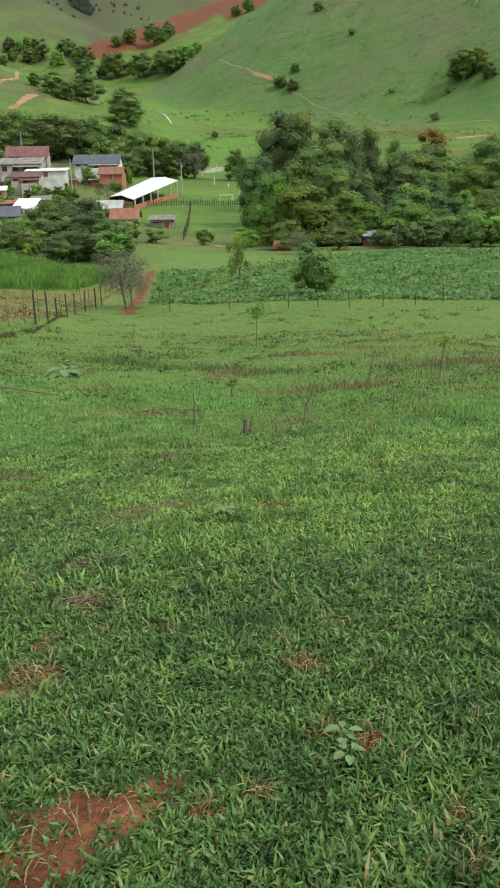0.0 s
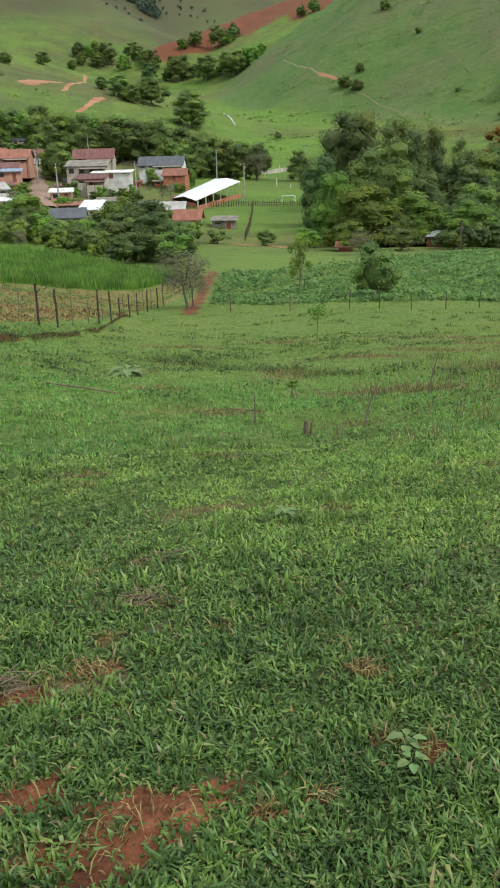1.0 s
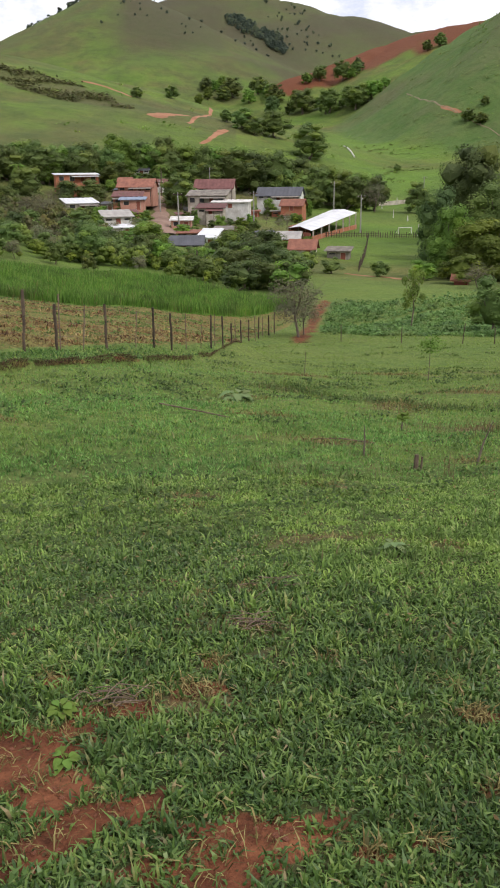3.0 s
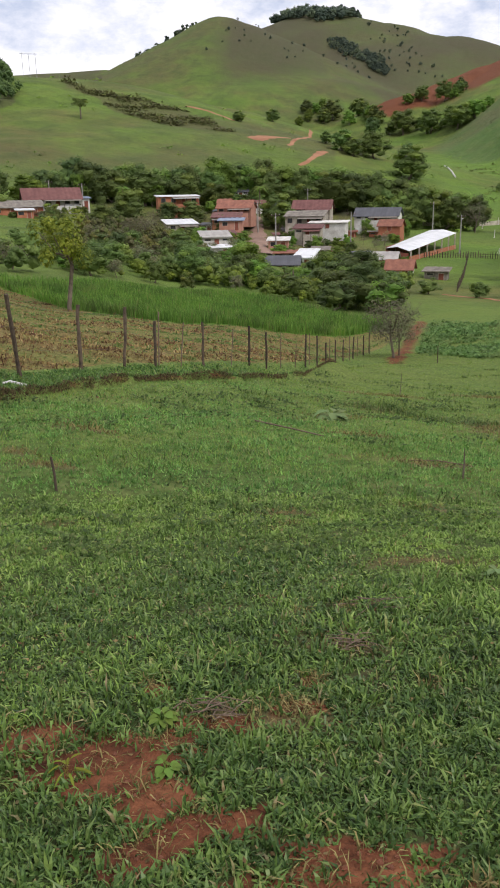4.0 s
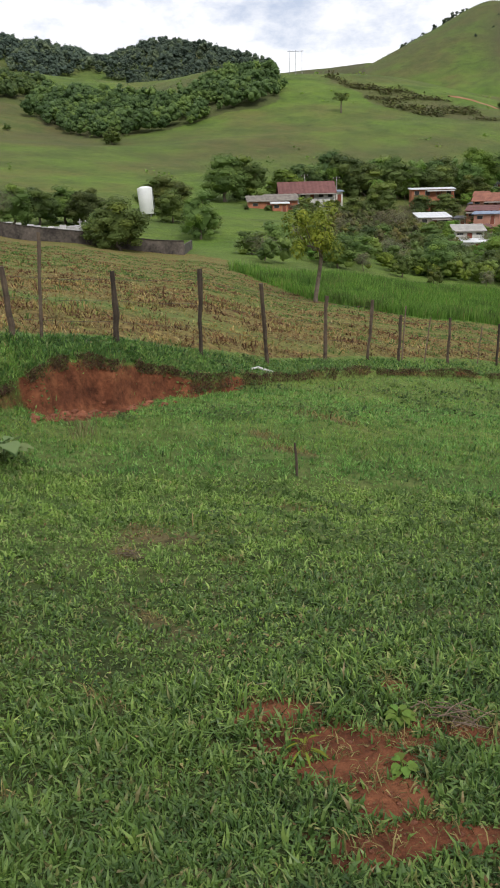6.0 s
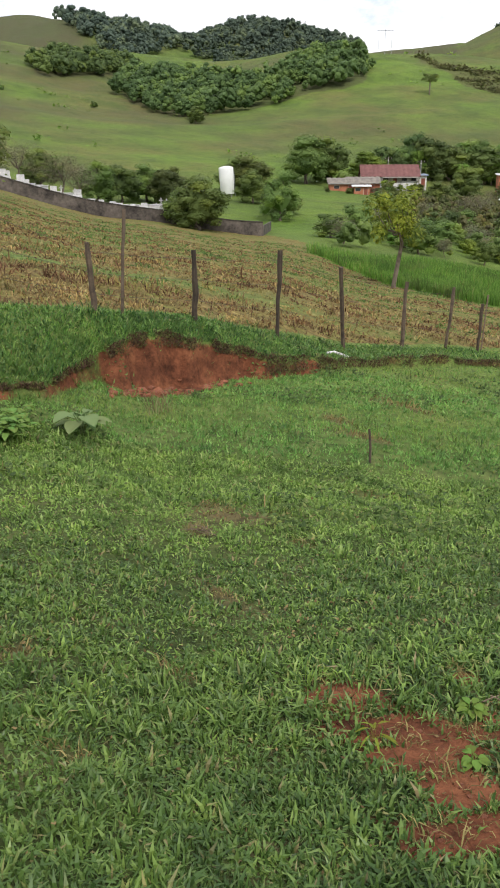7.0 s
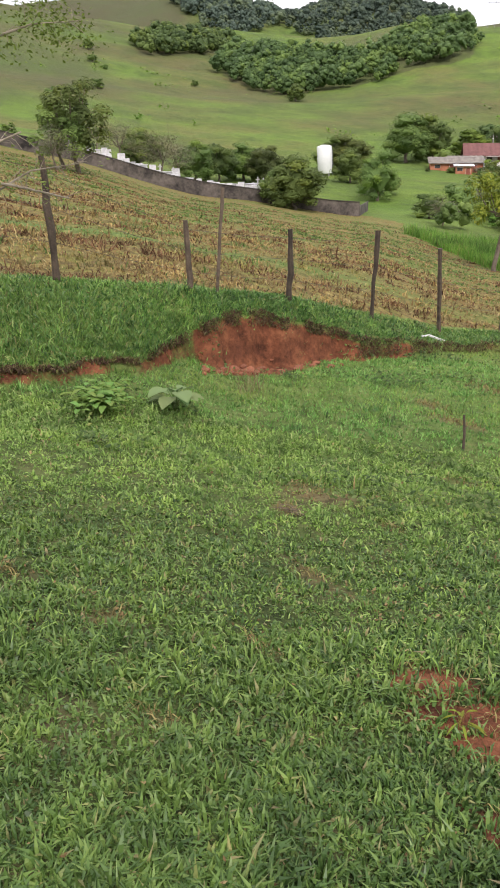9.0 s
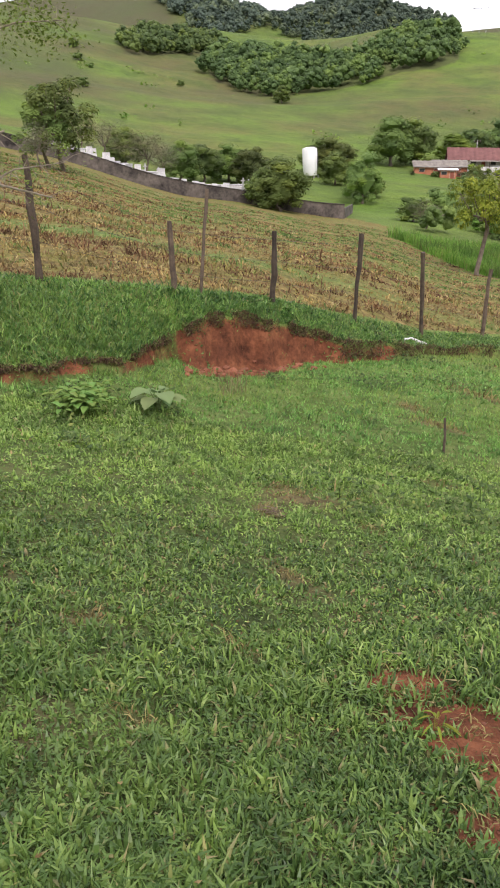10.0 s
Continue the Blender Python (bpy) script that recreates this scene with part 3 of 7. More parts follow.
def blades(n_pts, height, width, lean, rng, way=None, plain=False):
    """Curved blades, one island each: five points and three faces a blade. n_pts: feet as (n, 3)."""
    n = len(n_pts)
    yaw = rng.uniform(0, 2 * np.pi, n) if way is None else way
    turn = rng.uniform(0, 2 * np.pi, n) if way is None else way + np.pi / 2 + rng.normal(0, .5, n)
    side = np.stack([np.cos(turn), np.sin(turn), np.zeros(n)], 1) * (width / 2)[:, None]
    out = np.stack([np.cos(yaw), np.sin(yaw), np.zeros(n)], 1)
    up = np.zeros((n, 3))
    up[:, 2] = 1
    a, b = lean * 0.45, lean * 1.25
    midp = n_pts + (out * np.sin(a)[:, None] + up * np.cos(a)[:, None]) * (height * 0.55)[:, None]
    tip = midp + (out * np.sin(b)[:, None] + up * np.cos(b)[:, None]) * (height * 0.5)[:, None]
    if plain:
        v = np.stack([n_pts - side, n_pts + side, tip], 1)
        return v.reshape(-1, 3), np.arange(3 * n).reshape(-1, 3)
    v = np.stack([n_pts - side * 0.7, n_pts + side * 0.7, midp - side, midp + side, tip], 1)
    base = (np.arange(n) * 5)[:, None, None]
    t = np.array([[0, 1, 3], [0, 3, 2], [2, 3, 4]])[None] + base
    return v.reshape(-1, 3), t.reshape(-1, 3)


def leaf_cards(centres, normals, size, rng, tilt=0.55, single=False):
    """Small leaves, one island each: a quad folded along its middle, or a single pointed face."""
    n = len(centres)
    nrm = normals + rng.normal(0, tilt, (n, 3))
    nrm /= np.linalg.norm(nrm, axis=1)[:, None] + 1e-9
    ref = rng.normal(0, 1, (n, 3))
    u = np.cross(nrm, ref)
    u /= np.linalg.norm(u, axis=1)[:, None] + 1e-9
    w = np.cross(nrm, u)
    s = size[:, None]
    if single:
        v = np.stack([centres - u * s * .8 - w * s * .5, centres + u * s * .8 - w * s * .5, centres + w * s], 1)
        t = np.array([[0, 1, 2]])[None] + (np.arange(n) * 3)[:, None, None]
        return v.reshape(-1, 3), t.reshape(-1, 3)
    v = np.stack([centres - u * s, centres + w * s * 0.6 - nrm * s * 0.2, centres + u * s, centres - w * s * 0.6 - nrm * s * 0.2], 1)
    base = (np.arange(n) * 4)[:, None, None]
    t = np.array([[0, 1, 2], [0, 2, 3]])[None] + base
    return v.reshape(-1, 3), t.reshape(-1, 3)


def cores(centres, radii, rng, squash=.82):
    """Uneven closed lumps added unseen inside each bough, to stop light and darken gaps."""
    q = (1 + 5 ** .5) / 2
    ico = np.array([(-1, q, 0), (1, q, 0), (-1, -q, 0), (1, -q, 0), (0, -1, q), (0, 1, q), (0, -1, -q), (0, 1, -q), (q, 0, -1), (q, 0, 1), (-q, 0, -1), (-q, 0, 1)]) / 1.902
    tri = np.array([(0, 11, 5), (0, 5, 1), (0, 1, 7), (0, 7, 10), (0, 10, 11), (1, 5, 9), (5, 11, 4), (11, 10, 2), (10, 7, 6), (7, 1, 8), (3, 9, 4), (3, 4, 2), (3, 2, 6), (3, 6, 8), (3, 8, 9), (4, 9, 5), (2, 4, 11), (6, 2, 10), (8, 6, 7), (9, 8, 1)])
    n = len(centres)
    v = centres[:, None, :] + ico[None] * rng.uniform(.75, 1.15, (n, 12, 1)) * radii[:, None, None] * np.array((1, 1, squash))
    return v.reshape(-1, 3), (tri[None] + (np.arange(n) * 12)[:, None, None]).reshape(-1, 3)


# ---- the ground: one sheet to the horizon ----
def noise01(x, y, size, seed):
    return 0.5 + 0.32 * wave(x, y, size, seed) + 0.18 * wave(x, y, size * 0.43, seed + 3.3)


# bare earth: x, y, half length, half width, turn
PATCHES = ((-1.80, 2.26, .23, .10, 22), (-1.50, 2.10, .25, .15, 22), (-1.26, 1.96, .16, .11, -35), (-.99, 1.83, .17, .09, 22), (-1.14, 1.67, .14, .07, 22), (-.48, 1.79, .19, .09, 22), (-.60, 1.62, .15, .12, 30),
           (-.95, 2.71, .15, .06, 10), (-1.20, 2.48, .16, .06, 20), (-1.62, 2.72, .07, .05, 0), (-1.36, 2.30, .13, .05, 30), (.23, 2.12, .06, .04, 0), (.38, 2.08, .04, .05, 0), (.01, 1.84, .04, .025, 0), (.57, 1.69, .045, .04, 0),
           (.2, 2.64, .06, .035, 0), (.57, 1.52, .035, .03, 0), (-.15, 1.76, .05, .025, 0), (-.95, 2.99, .045, .04, 0))
BROWN = ((-.4, 16.8, .5, 1.3, 0), (1.7, 13.2, 1.0, .35, 5), (-1.3, 10.4, .7, .16, 10), (5.3, 18.6, 1.2, .3, 8), (-2.2, 6.7, .35, .12, 0), (-.9, 3.45, .2, .1, 20), (-.6, 5.2, .4, .09, 0), (-4.5, 4.2, .3, .2, 0), (3.6, 22.5, 1.6, .5, 0), (6.2, 26, 2.2, .6, 0), (1.4, 20.5, 1.3, .35, 6), (-2.6, 12.4, .5, .14, 0), (-3.6, 15.2, .6, .2, 0), (3.6, 11.6, .8, .18, 0), (.6, 9.3, .4, .1, 0), (-1.0, 7.4, .3, .09, 0), (1.6, 6.4, .3, .07, 0), (-6.0, 9.6, .5, .12, 0), (-5.2, 7.4, .35, .1, 0), (4.8, 30, 2.5, .7, 0), (-3.8, 23, 1.0, .3, 0), (-.8, 27, 1.4, .4, 0), (-2.02, 6.30, 0.16, 0.07, -15), (-0.94, 3.97, 0.14, 0.06, -11), (-0.84, 3.40, 0.12, 0.06, -24), (-0.92, 2.98, 0.06, 0.04, 16), (-1.03, 2.60, 0.16, 0.06, -5), (-1.21, 2.56, 0.20, 0.09, 0), (-0.90, 2.70, 0.12, 0.05, -21), (-1.21, 3.80, 0.06, 0.04, -25), (0.21, 2.60, 0.06, 0.03, -26), (0.12, 2.91, 0.05, 0.03, -29), (-0.44, 3.12, 0.05, 0.03, -5), (-4.14, 3.58, 0.16, 0.06, 5), (-3.54, 1.19, 0.10, 0.06, 28), (-2.97, 1.37, 0.06, 0.09, -12), (-2.51, 1.85, 0.10, 0.04, 21), (-2.22, 1.11, 0.12, 0.03, 18), (-6.00, 7.94, 0.30, 0.10, -27), (-3.14, 2.81, 0.25, 0.05, -16), (-3.44, 3.97, 0.14, 0.05, 3), (-4.05, 5.82, 0.20, 0.08, 4), (-4.22, 3.70, 0.12, 0.05, -7), (-0.97, 2.74, 0.10, 0.04, -13), (0.19, 2.66, 0.06, 0.04, 19), (0.20, 5.14, 0.10, 0.05, -19), (-0.89, 5.05, 0.20, 0.06, 22))
MARSH_AZ, MARSH_LO, MARSH_HI = (-38, -35, -30, -24, -16, -11.2, -9.4), (72, 65, 57, 54, 63, 67, 71), (73, 74, 80, 88, 85, 77, 73)


def ellipses(x, y, shapes, wob):
    best = np.zeros_like(x)
    for cx, cy, a, b, turn in shapes:
        c, s = math.cos(radians(turn)), math.sin(radians(turn))
        u, v = ((x - cx) * c + (y - cy) * s) / a, ((y - cy) * c - (x - cx) * s) / b
        best = np.maximum(best, 1.35 - 0.7 * np.hypot(u, v) + wob)
    return np.clip(best, 0, 1)


def strip(x, y, pts, half):
    """How far inside a track along the points."""
    best = np.full_like(x, 1e9)
    for (x0, y0), (x1, y1) in zip(pts, pts[1:]):
        ll = (x1 - x0) ** 2 + (y1 - y0) ** 2
        q = np.clip(((x - x0) * (x1 - x0) + (y - y0) * (y1 - y0)) / ll, 0, 1)
        best = np.minimum(best, np.hypot(x - x0 - q * (x1 - x0), y - y0 - q * (y1 - y0)))
    return np.clip(1.1 - 0.6 * best / half, 0, 1)


def inside(x, y, poly):
    n, c = len(poly), np.zeros(x.shape, bool)
    for (x0, y0), (x1, y1) in zip(poly, poly[1:] + poly[:1]):
        c ^= ((y0 > y) != (y1 > y)) & (x < (x1 - x0) * (y - y0) / (y1 - y0 + 1e-12) + x0)
    return c


WOOD = ((-50.3, 394), (-49.6, 362), (-48.2, 360), (-47.5, 340), (-46, 338), (-44.1, 343), (-41.5, 346), (-39.5, 356), (-37.6, 368), (-35.7, 370), (-34.2, 381), (-34.1, 400),
        (-34.6, 450), (-36, 470), (-37.5, 455), (-38.7, 432), (-39.4, 414), (-40.2, 402), (-41.5, 406), (-43.2, 418), (-45, 450), (-47, 478), (-48.7, 474), (-49.6, 448), (-50.2, 420))
WOOD_ARM = ((-55.8, 398), (-54.3, 408), (-52.1, 436), (-50.2, 455), (-49.2, 468), (-49.8, 505), (-52.7, 492), (-54.5, 462), (-55.5, 425))
RED_PATH = ((-6.9, 44.5), (-7.3, 49), (-8.1, 58), (-8.7, 67), (-9.2, 76))
TRACKS = (
    (0.5, 0.2, "faint reddish cattle track along the foot of the hill", ((-18, 595), (-4, 534), (4, 508), (15, 489))),
    (1.8, 0.14, "red earth cutting beside the hill track", ((4, 508), (10, 497), (17, 488))),
    (0.35, 0.15, "thin earth track round the foot of the hill", ((15, 489), (32, 460), (45, 411), (64, 374), (84, 356), (102, 342))),
    (1.5, 0.14, "pale orange earth road curving up the slope", ((-87, 312), (-86, 320), (-85, 330), (-87, 340), (-86, 348), (-83, 348))),
    (2.6, 0.14, "orange cut bank above the bend of the road", ((-86, 335), (-87, 347), (-85, 355))),
    (1.4, 0.14, "pale earth road on the slope", ((-100, 343), (-102, 361), (-111, 413), (-122, 468), (-126, 479))),
    (5.0, 0.14, "bare orange earth cutting on the slope", ((-115, 337), (-113, 350), (-110, 367), (-105, 370))),
    (2.2, 0.14, "bare reddish strip on the slope", ((-167, 389), (-160, 398), (-152, 399), (-139, 388))),
    (2.3, 0.25, "red earth street between the village houses", ((-46, 145), (-51, 155), (-61, 184), (-69, 208), (-76, 221))),
    (2.4, 0.2, "red earth bank below the hill", ((78, 319), (85, 312), (91, 305))),
    (0.7, 0.08, "narrow earth path across the grass plots", ((-12, 114), (-7, 112), (-1, 104))),
)
SCRUB = ((-231, 382), (-195, 376), (-160, 379), (-124, 349), (-145, 337), (-170, 333), (-203, 356))


def masks(x, y):
    r, az = np.hypot(x, y), np.degrees(np.arctan2(x, y))
    wob = 0.42 * wave(x, y, .09, 11) + 0.3 * wave(x, y, .04, 12) + .04
    soil = ellipses(x, y, PATCHES, wob)
    rb, step = bank_r(az), bank_h(az)
    on = (az < -10.5) & (az > -80)
    half = np.where(az > -52, .08, .09) + np.where(az > -38, .2, .28) * step
    face = np.clip(1.5 - np.abs(r - rb + np.where((az > -38) | (az < -53), -.04, .04)) / half, 0, 1) * np.clip((step - .02) / .3, np.where(az < -52, .75, .6), 1) * np.clip(0.15 + 1.1 * noise01(x, y, .55, 13) + step, 0, 1) * np.where(az > -37, np.clip(1.5 * noise01(x, y, .7, 49) + .1, .3, .9), 1)
    fan = np.clip((step - .33) / .2, 0, 1) * np.clip((r - rb + 1.0 + 0.25 * wave(x, y, .5, 14)) / .3, 0, 1) * (r < rb + .1)
    soil = np.where(on, np.maximum(soil, np.maximum(face, fan)), soil)
    soil = np.maximum(soil, strip(x, y, RED_PATH, 0.85 + 0.2 * wave(x, y, 3.5, 15)) * np.clip(.42 + .5 * noise01(x, y, 1.1, 16), 0, 1))
    lo, hi = np.interp(az, MARSH_AZ, MARSH_LO), np.interp(az, MARSH_AZ, MARSH_HI)
    lush = ((r > lo) & (r < hi) & (az > -38) & (az < -9.6)).astype(float)
    wall_r = np.interp(az, (-90, -65, -41, -36), (92, 92, 95, 82))
    dry = (x < FENCE_X - 0.35) & (r < np.where(az > -38, lo, wall_r)) & (az > -110)
    dry = dry * np.clip(noise01(x, y, 3.1, 20) * 1.7 - 0.2 + 0.4 * noise01(x, y, .8, 21), 0, 0.95)
    brown = ellipses(x, y, BROWN, 0.5 * wave(x, y, .35, 22)) * np.clip(1.6 * noise01(x, y, .42, 48), 0, .95)
    town = np.clip(1.4 - np.hypot((az + 17) / 8.5, (r - 190) / 48), 0, 1) * np.clip(noise01(x, y, 9, 28) * 1.6 + .05, 0, 1)
    brown = np.maximum(brown, town * .9)
    scrub = inside(x + 4 * wave(x, y, 15, 23), y + 4 * wave(x, y, 17, 24), list(SCRUB)) * 0.7
    crest = [place(a, d) for a, e, d in CRESTS[4][2]]
    off = np.full_like(x, 1e9)
    for (x0, y0), (x1, y1) in zip(crest, crest[1:]):
        q = np.clip(((x - x0) * (x1 - x0) + (y - y0) * (y1 - y0)) / ((x1 - x0) ** 2 + (y1 - y0) ** 2), 0, 1)
        off = np.minimum(off, np.hypot(x - x0 - q * (x1 - x0), y - y0 - q * (y1 - y0)))
    bare = np.clip(1.6 - off / np.interp(az, (-10.5, -8, -5, -2, 3, 5), (14, 36, 66, 92, 80, 34)) + 0.25 * wave(x, y, 16, 17) + .15 * wave(x, y, 6, 18), 0, 1) * (r > 500) * (0.6 + 0.4 * noise01(x, y, 30, 19))
    soil = np.maximum(soil, bare)
    # the brown flank of the far peak and the dark hills behind, the bright meadow in the valley
    heath_and_shade = np.clip(.3 + noise01(x, y, 90, 25) * 1.1, 0, 1) * np.clip((r - 800) / 150, 0, 1) * .9
    divide = np.interp(r, (850, 990, 1095, 1200), (-22.3, -21.5, -20.9, -20.6)) + .9 * wave(x, y, 60, 31)
    heath_and_shade = heath_and_shade * np.where((az > -28.5) & (az < -12), np.clip(.5 + (az - divide) / 2.5, .5, 1), 1)
    heath_and_shade = np.maximum(heath_and_shade, np.clip(noise01(x, y, 60, 27) * 1.2 - .45, 0, .4) * np.clip((r - 230) / 60, 0, 1) * (az < -13))
    sward = np.clip(1 - np.abs((az + 3.5) / 7.5) ** 3, 0, 1) * np.clip((r - 130) / 40, 0, 1) * np.clip((620 - r) / 120, 0, 1) * np.clip(noise01(x, y, 40, 26) * 1.4 + .1, 0, 1)
    heath_and_shade = np.maximum(heath_and_shade, np.clip((az - divide) / 2.2 + .2, 0, 1) * np.clip((-12 - az) / 2, 0, 1) * np.clip((r - 820) / 120, 0, 1) * np.clip(.3 + noise01(x, y, 70, 29), 0, .9))
    # ground inside the woods is painted dark, as shade under the trees
    heath_and_shade = np.maximum(heath_and_shade, np.maximum(inside(x, y, [place(a, d) for a, d in WOOD]), inside(x, y, [place(a, d) for a, d in WOOD_ARM])) * .6)
    heath_and_shade = np.maximum(heath_and_shade, np.clip((-54.5 - az + 2.5 * wave(x, y, 60, 33)) / 3, 0, 1) * np.clip((r - 230) / 60, 0, 1) * np.clip((800 - r) / 80, 0, 1) * np.clip(.25 + .5 * noise01(x, y, 45, 34), 0, .6))
    heath_and_shade = np.maximum(heath_and_shade, np.clip((-51 - az) / 2, 0, 1) * np.clip((r - 660) / 40, 0, 1) * .8)
    zl = land(x, y)
    upland = np.clip((np.maximum(ridge(x, y, 3), ridge(x, y, len(CRESTS) - 1)) - zl + 9) / 5, 0, 1) * (r > 200)
    sward = sward * (1 - upland)
    return {"upland": upland, "heath_and_shade": heath_and_shade, "sward": sward * .6, "mid": np.clip((r - 3.5) / 8, 0, 1), "soil": soil, "dry": dry, "lush": lush, "far": np.clip((r - 60) / 60, 0, 1), "brown": brown, "scrub": scrub}


def build_ground():
    azs = np.concatenate([np.linspace(-70, 22, 520), np.linspace(25, 287, 60)])
    rs = np.concatenate([np.geomspace(0.3, 7.3, 80), np.linspace(7.36, 15, 120), np.linspace(15.08, 27, 110), np.geomspace(27.2, 45, 60), np.geomspace(45.6, 235, 100), np.linspace(237, 560, 175), np.geomspace(565, 5200, 90)])
    a, r = np.meshgrid(np.radians(azs), rs)
    x, y = (r * np.sin(a)).ravel(), (r * np.cos(a)).ravel()
    z = land(x, y)
    na, nr = len(azs), len(rs)
    v = np.concatenate([np.stack([x, y, z], 1), [[0, 0, ground_z(0, 0.01)]]])
    i, j = np.meshgrid(np.arange(nr - 1), np.arange(na), indexing="ij")
    p, q = i * na + j, i * na + (j + 1) % na
    t = np.concatenate([np.stack([p, q, q + na], -1).reshape(-1, 3), np.stack([p, q + na, p + na], -1).reshape(-1, 3),
                        np.stack([np.full(na, len(v) - 1), (np.arange(na) + 1) % na, np.arange(na)], -1)])
    me = np_mesh("ground", v, t[:, ::-1], M["ground"], True)
    for key, val in masks(v[:, 0], v[:, 1]).items():
        me.attributes.new(key, "FLOAT", "POINT").data.foreach_set("value", val.astype(np.float32))
    return tagged(new("ground", me), "green hillside pasture with red earth running down to a valley", "ground", "", "structure")


build_ground()


def road(half, pts, lift, label):
    """An earth track laid on the ground, uneven along its edges."""
    pts = [Vector((*p, 0)) for p in pts]
    length = sum((b - a).length for a, b in zip(pts, pts[1:]))
    n = max(14, int(length / 1.6))
    mid, acc = [], 0.0
    for k in range(n + 1):
        d = length * k / n
        for a, b in zip(pts, pts[1:]):
            seg = (b - a).length
            if d <= seg + 1e-6 or b is pts[-1]:
                mid.append(a.lerp(b, min(d / seg, 1)))
                break
            d -= seg
    mid = [sum((mid[max(0, min(n, k + o))] for o in range(-4, 5)), Vector()) / 9 for k in range(n + 1)]
    verts, tris = [], []
    for k, p in enumerate(mid):
        d = (mid[min(k + 1, n)] - mid[max(k - 1, 0)]).normalized()
        s = Vector((-d.y, d.x, 0))
        wl, wr = (half * (1 + .2 * math.sin(k * .5 + q) + .14 * math.sin(k * 1.3 + q)) * min(1, .25 + k / 4, .25 + (n - k) / 4) for q in (0, 2))
        for f in (-wl, -wl * .4, wr * .4, wr):
            q = p + s * f
            verts.append((q.x, q.y, ground_z(q.x, q.y) + (-.15 if abs(f) > half * .6 else lift)))
    for k in range(n):
        for c in range(3):
            a = k * 4 + c
            tris += [(a, a + 1, a + 5), (a, a + 5, a + 4)]
    return tagged(new("road", np_mesh("road", verts, tris, M["track_dull" if "foot of the hill" in label else "street" if "street" in label else "track"], True)), label, "road", "", "structure")


for half, lift, label, pts in TRACKS:
    road(half, pts, lift, label)


def tufts(x, y, s, g, name, mat, label):
    """Small clumps of leaves on the far slopes, one at each place, of size s."""
    n, per = len(x), 14
    d = g.normal(0, 1, (n, per, 3)) * np.array((.8, .8, .4)) * s[:, None, None]
    p = np.stack([x, y, land(x, y) + s * .3], 1)[:, None, :] + d
    v, t = leaf_cards(p.reshape(-1, 3), np.tile((0, 0, 1.0), (n * per, 1)), np.repeat(s, per) * g.uniform(.25, .5, n * per), g, .5, True)
    age = np.repeat(g.normal(0, .45, n), per * 3)
    tagged(new(name, np_mesh(name, v, t, M[mat], age=age)), label, "scrub", "", "stuff")


def hill_tufts():
    """Rank tussocks and low scrub over the far pastures, strung along the contours of the steep hill."""
    g = np.random.default_rng(77)
    az, r = g.uniform(-62, 20, 6200), g.uniform(230, 760, 6200)
    x, y = r * np.sin(np.radians(az)), r * np.cos(np.radians(az))
    keep = (noise01(x, y, 33, 61) * noise01(x, y, 11, 62) > .24 + .12 * (az < 0)) & ((az > -2) | (g.uniform(0, 1, len(x)) < .35))
    x, y = x[keep], y[keep]
    tufts(x, y, g.gamma(3, .33, len(x)) * .8 + .15, g, "hill_scrub", "leaf_bright", "tussocks and low scrub dotted over the hill pastures")
    xs, ys = [], []
    for k in range(95):
        a, d = g.uniform(-3, 19), g.uniform(330, 640)
        px, py = place(a, d)
        for q in range(int(g.uniform(8, 34))):
            e = 3.0
            gx, gy = (ground_z(px + e, py) - ground_z(px - e, py)), (ground_z(px, py + e) - ground_z(px, py - e))
            n = math.hypot(gx, gy) + 1e-6
            # along the contour, sinking a little
            px, py = px - gy / n * 1.5 - gx / n * .45, py + gx / n * 1.5 - gy / n * .45
            if g.uniform() < .72:
                xs.append(px + g.normal(0, .5))
                ys.append(py + g.normal(0, .5))
    x, y = np.array(xs), np.array(ys)
    tufts(x, y, g.gamma(3, .33, len(x)) * .42 + .12, g, "terrace_tussocks", "leaf", "dark tussocks strung along cattle terraces")
    pts = np.array(SCRUB, float)
    x, y = g.uniform(pts[:, 0].min(), pts[:, 0].max(), 9000), g.uniform(pts[:, 1].min(), pts[:, 1].max(), 9000)
    keep = inside(x, y, list(SCRUB)) & (noise01(x, y, 9, 63) > .42)
    x, y = x[keep][:950], y[keep][:950]
    if len(x):
        tufts(x, y, g.gamma(2, .4, len(x)) * .8 + .25, g, "crest_scrub", "leaf_brush", "dark scrub on the shoulder of the pasture hill")


hill_tufts()


# ---- grass, straw, reeds and crop: far too many to count ----
def scatter(rng, n, az0, az1, r0, r1, power):
    """Feet in a sector, denser near the eye. power 1: even over the ground."""
    r = (r0 ** power + rng.uniform(0, 1, n) * (r1 ** power - r0 ** power)) ** (1 / power)
    a = np.radians(rng.uniform(az0, az1, n))
    return r * np.sin(a), r * np.cos(a), r


def lay(name, x, y, height, width, lean, rng, mat, label, category, yaw=None, plain=False):
    v, t = blades(np.stack([x, y, land(x, y) - 0.01], 1), height, width, lean, rng, yaw, plain)
    return tagged(new(name, np_mesh(name, v, t, M[mat])), label, category, "", "stuff")


rng = np.random.default_rng(5)


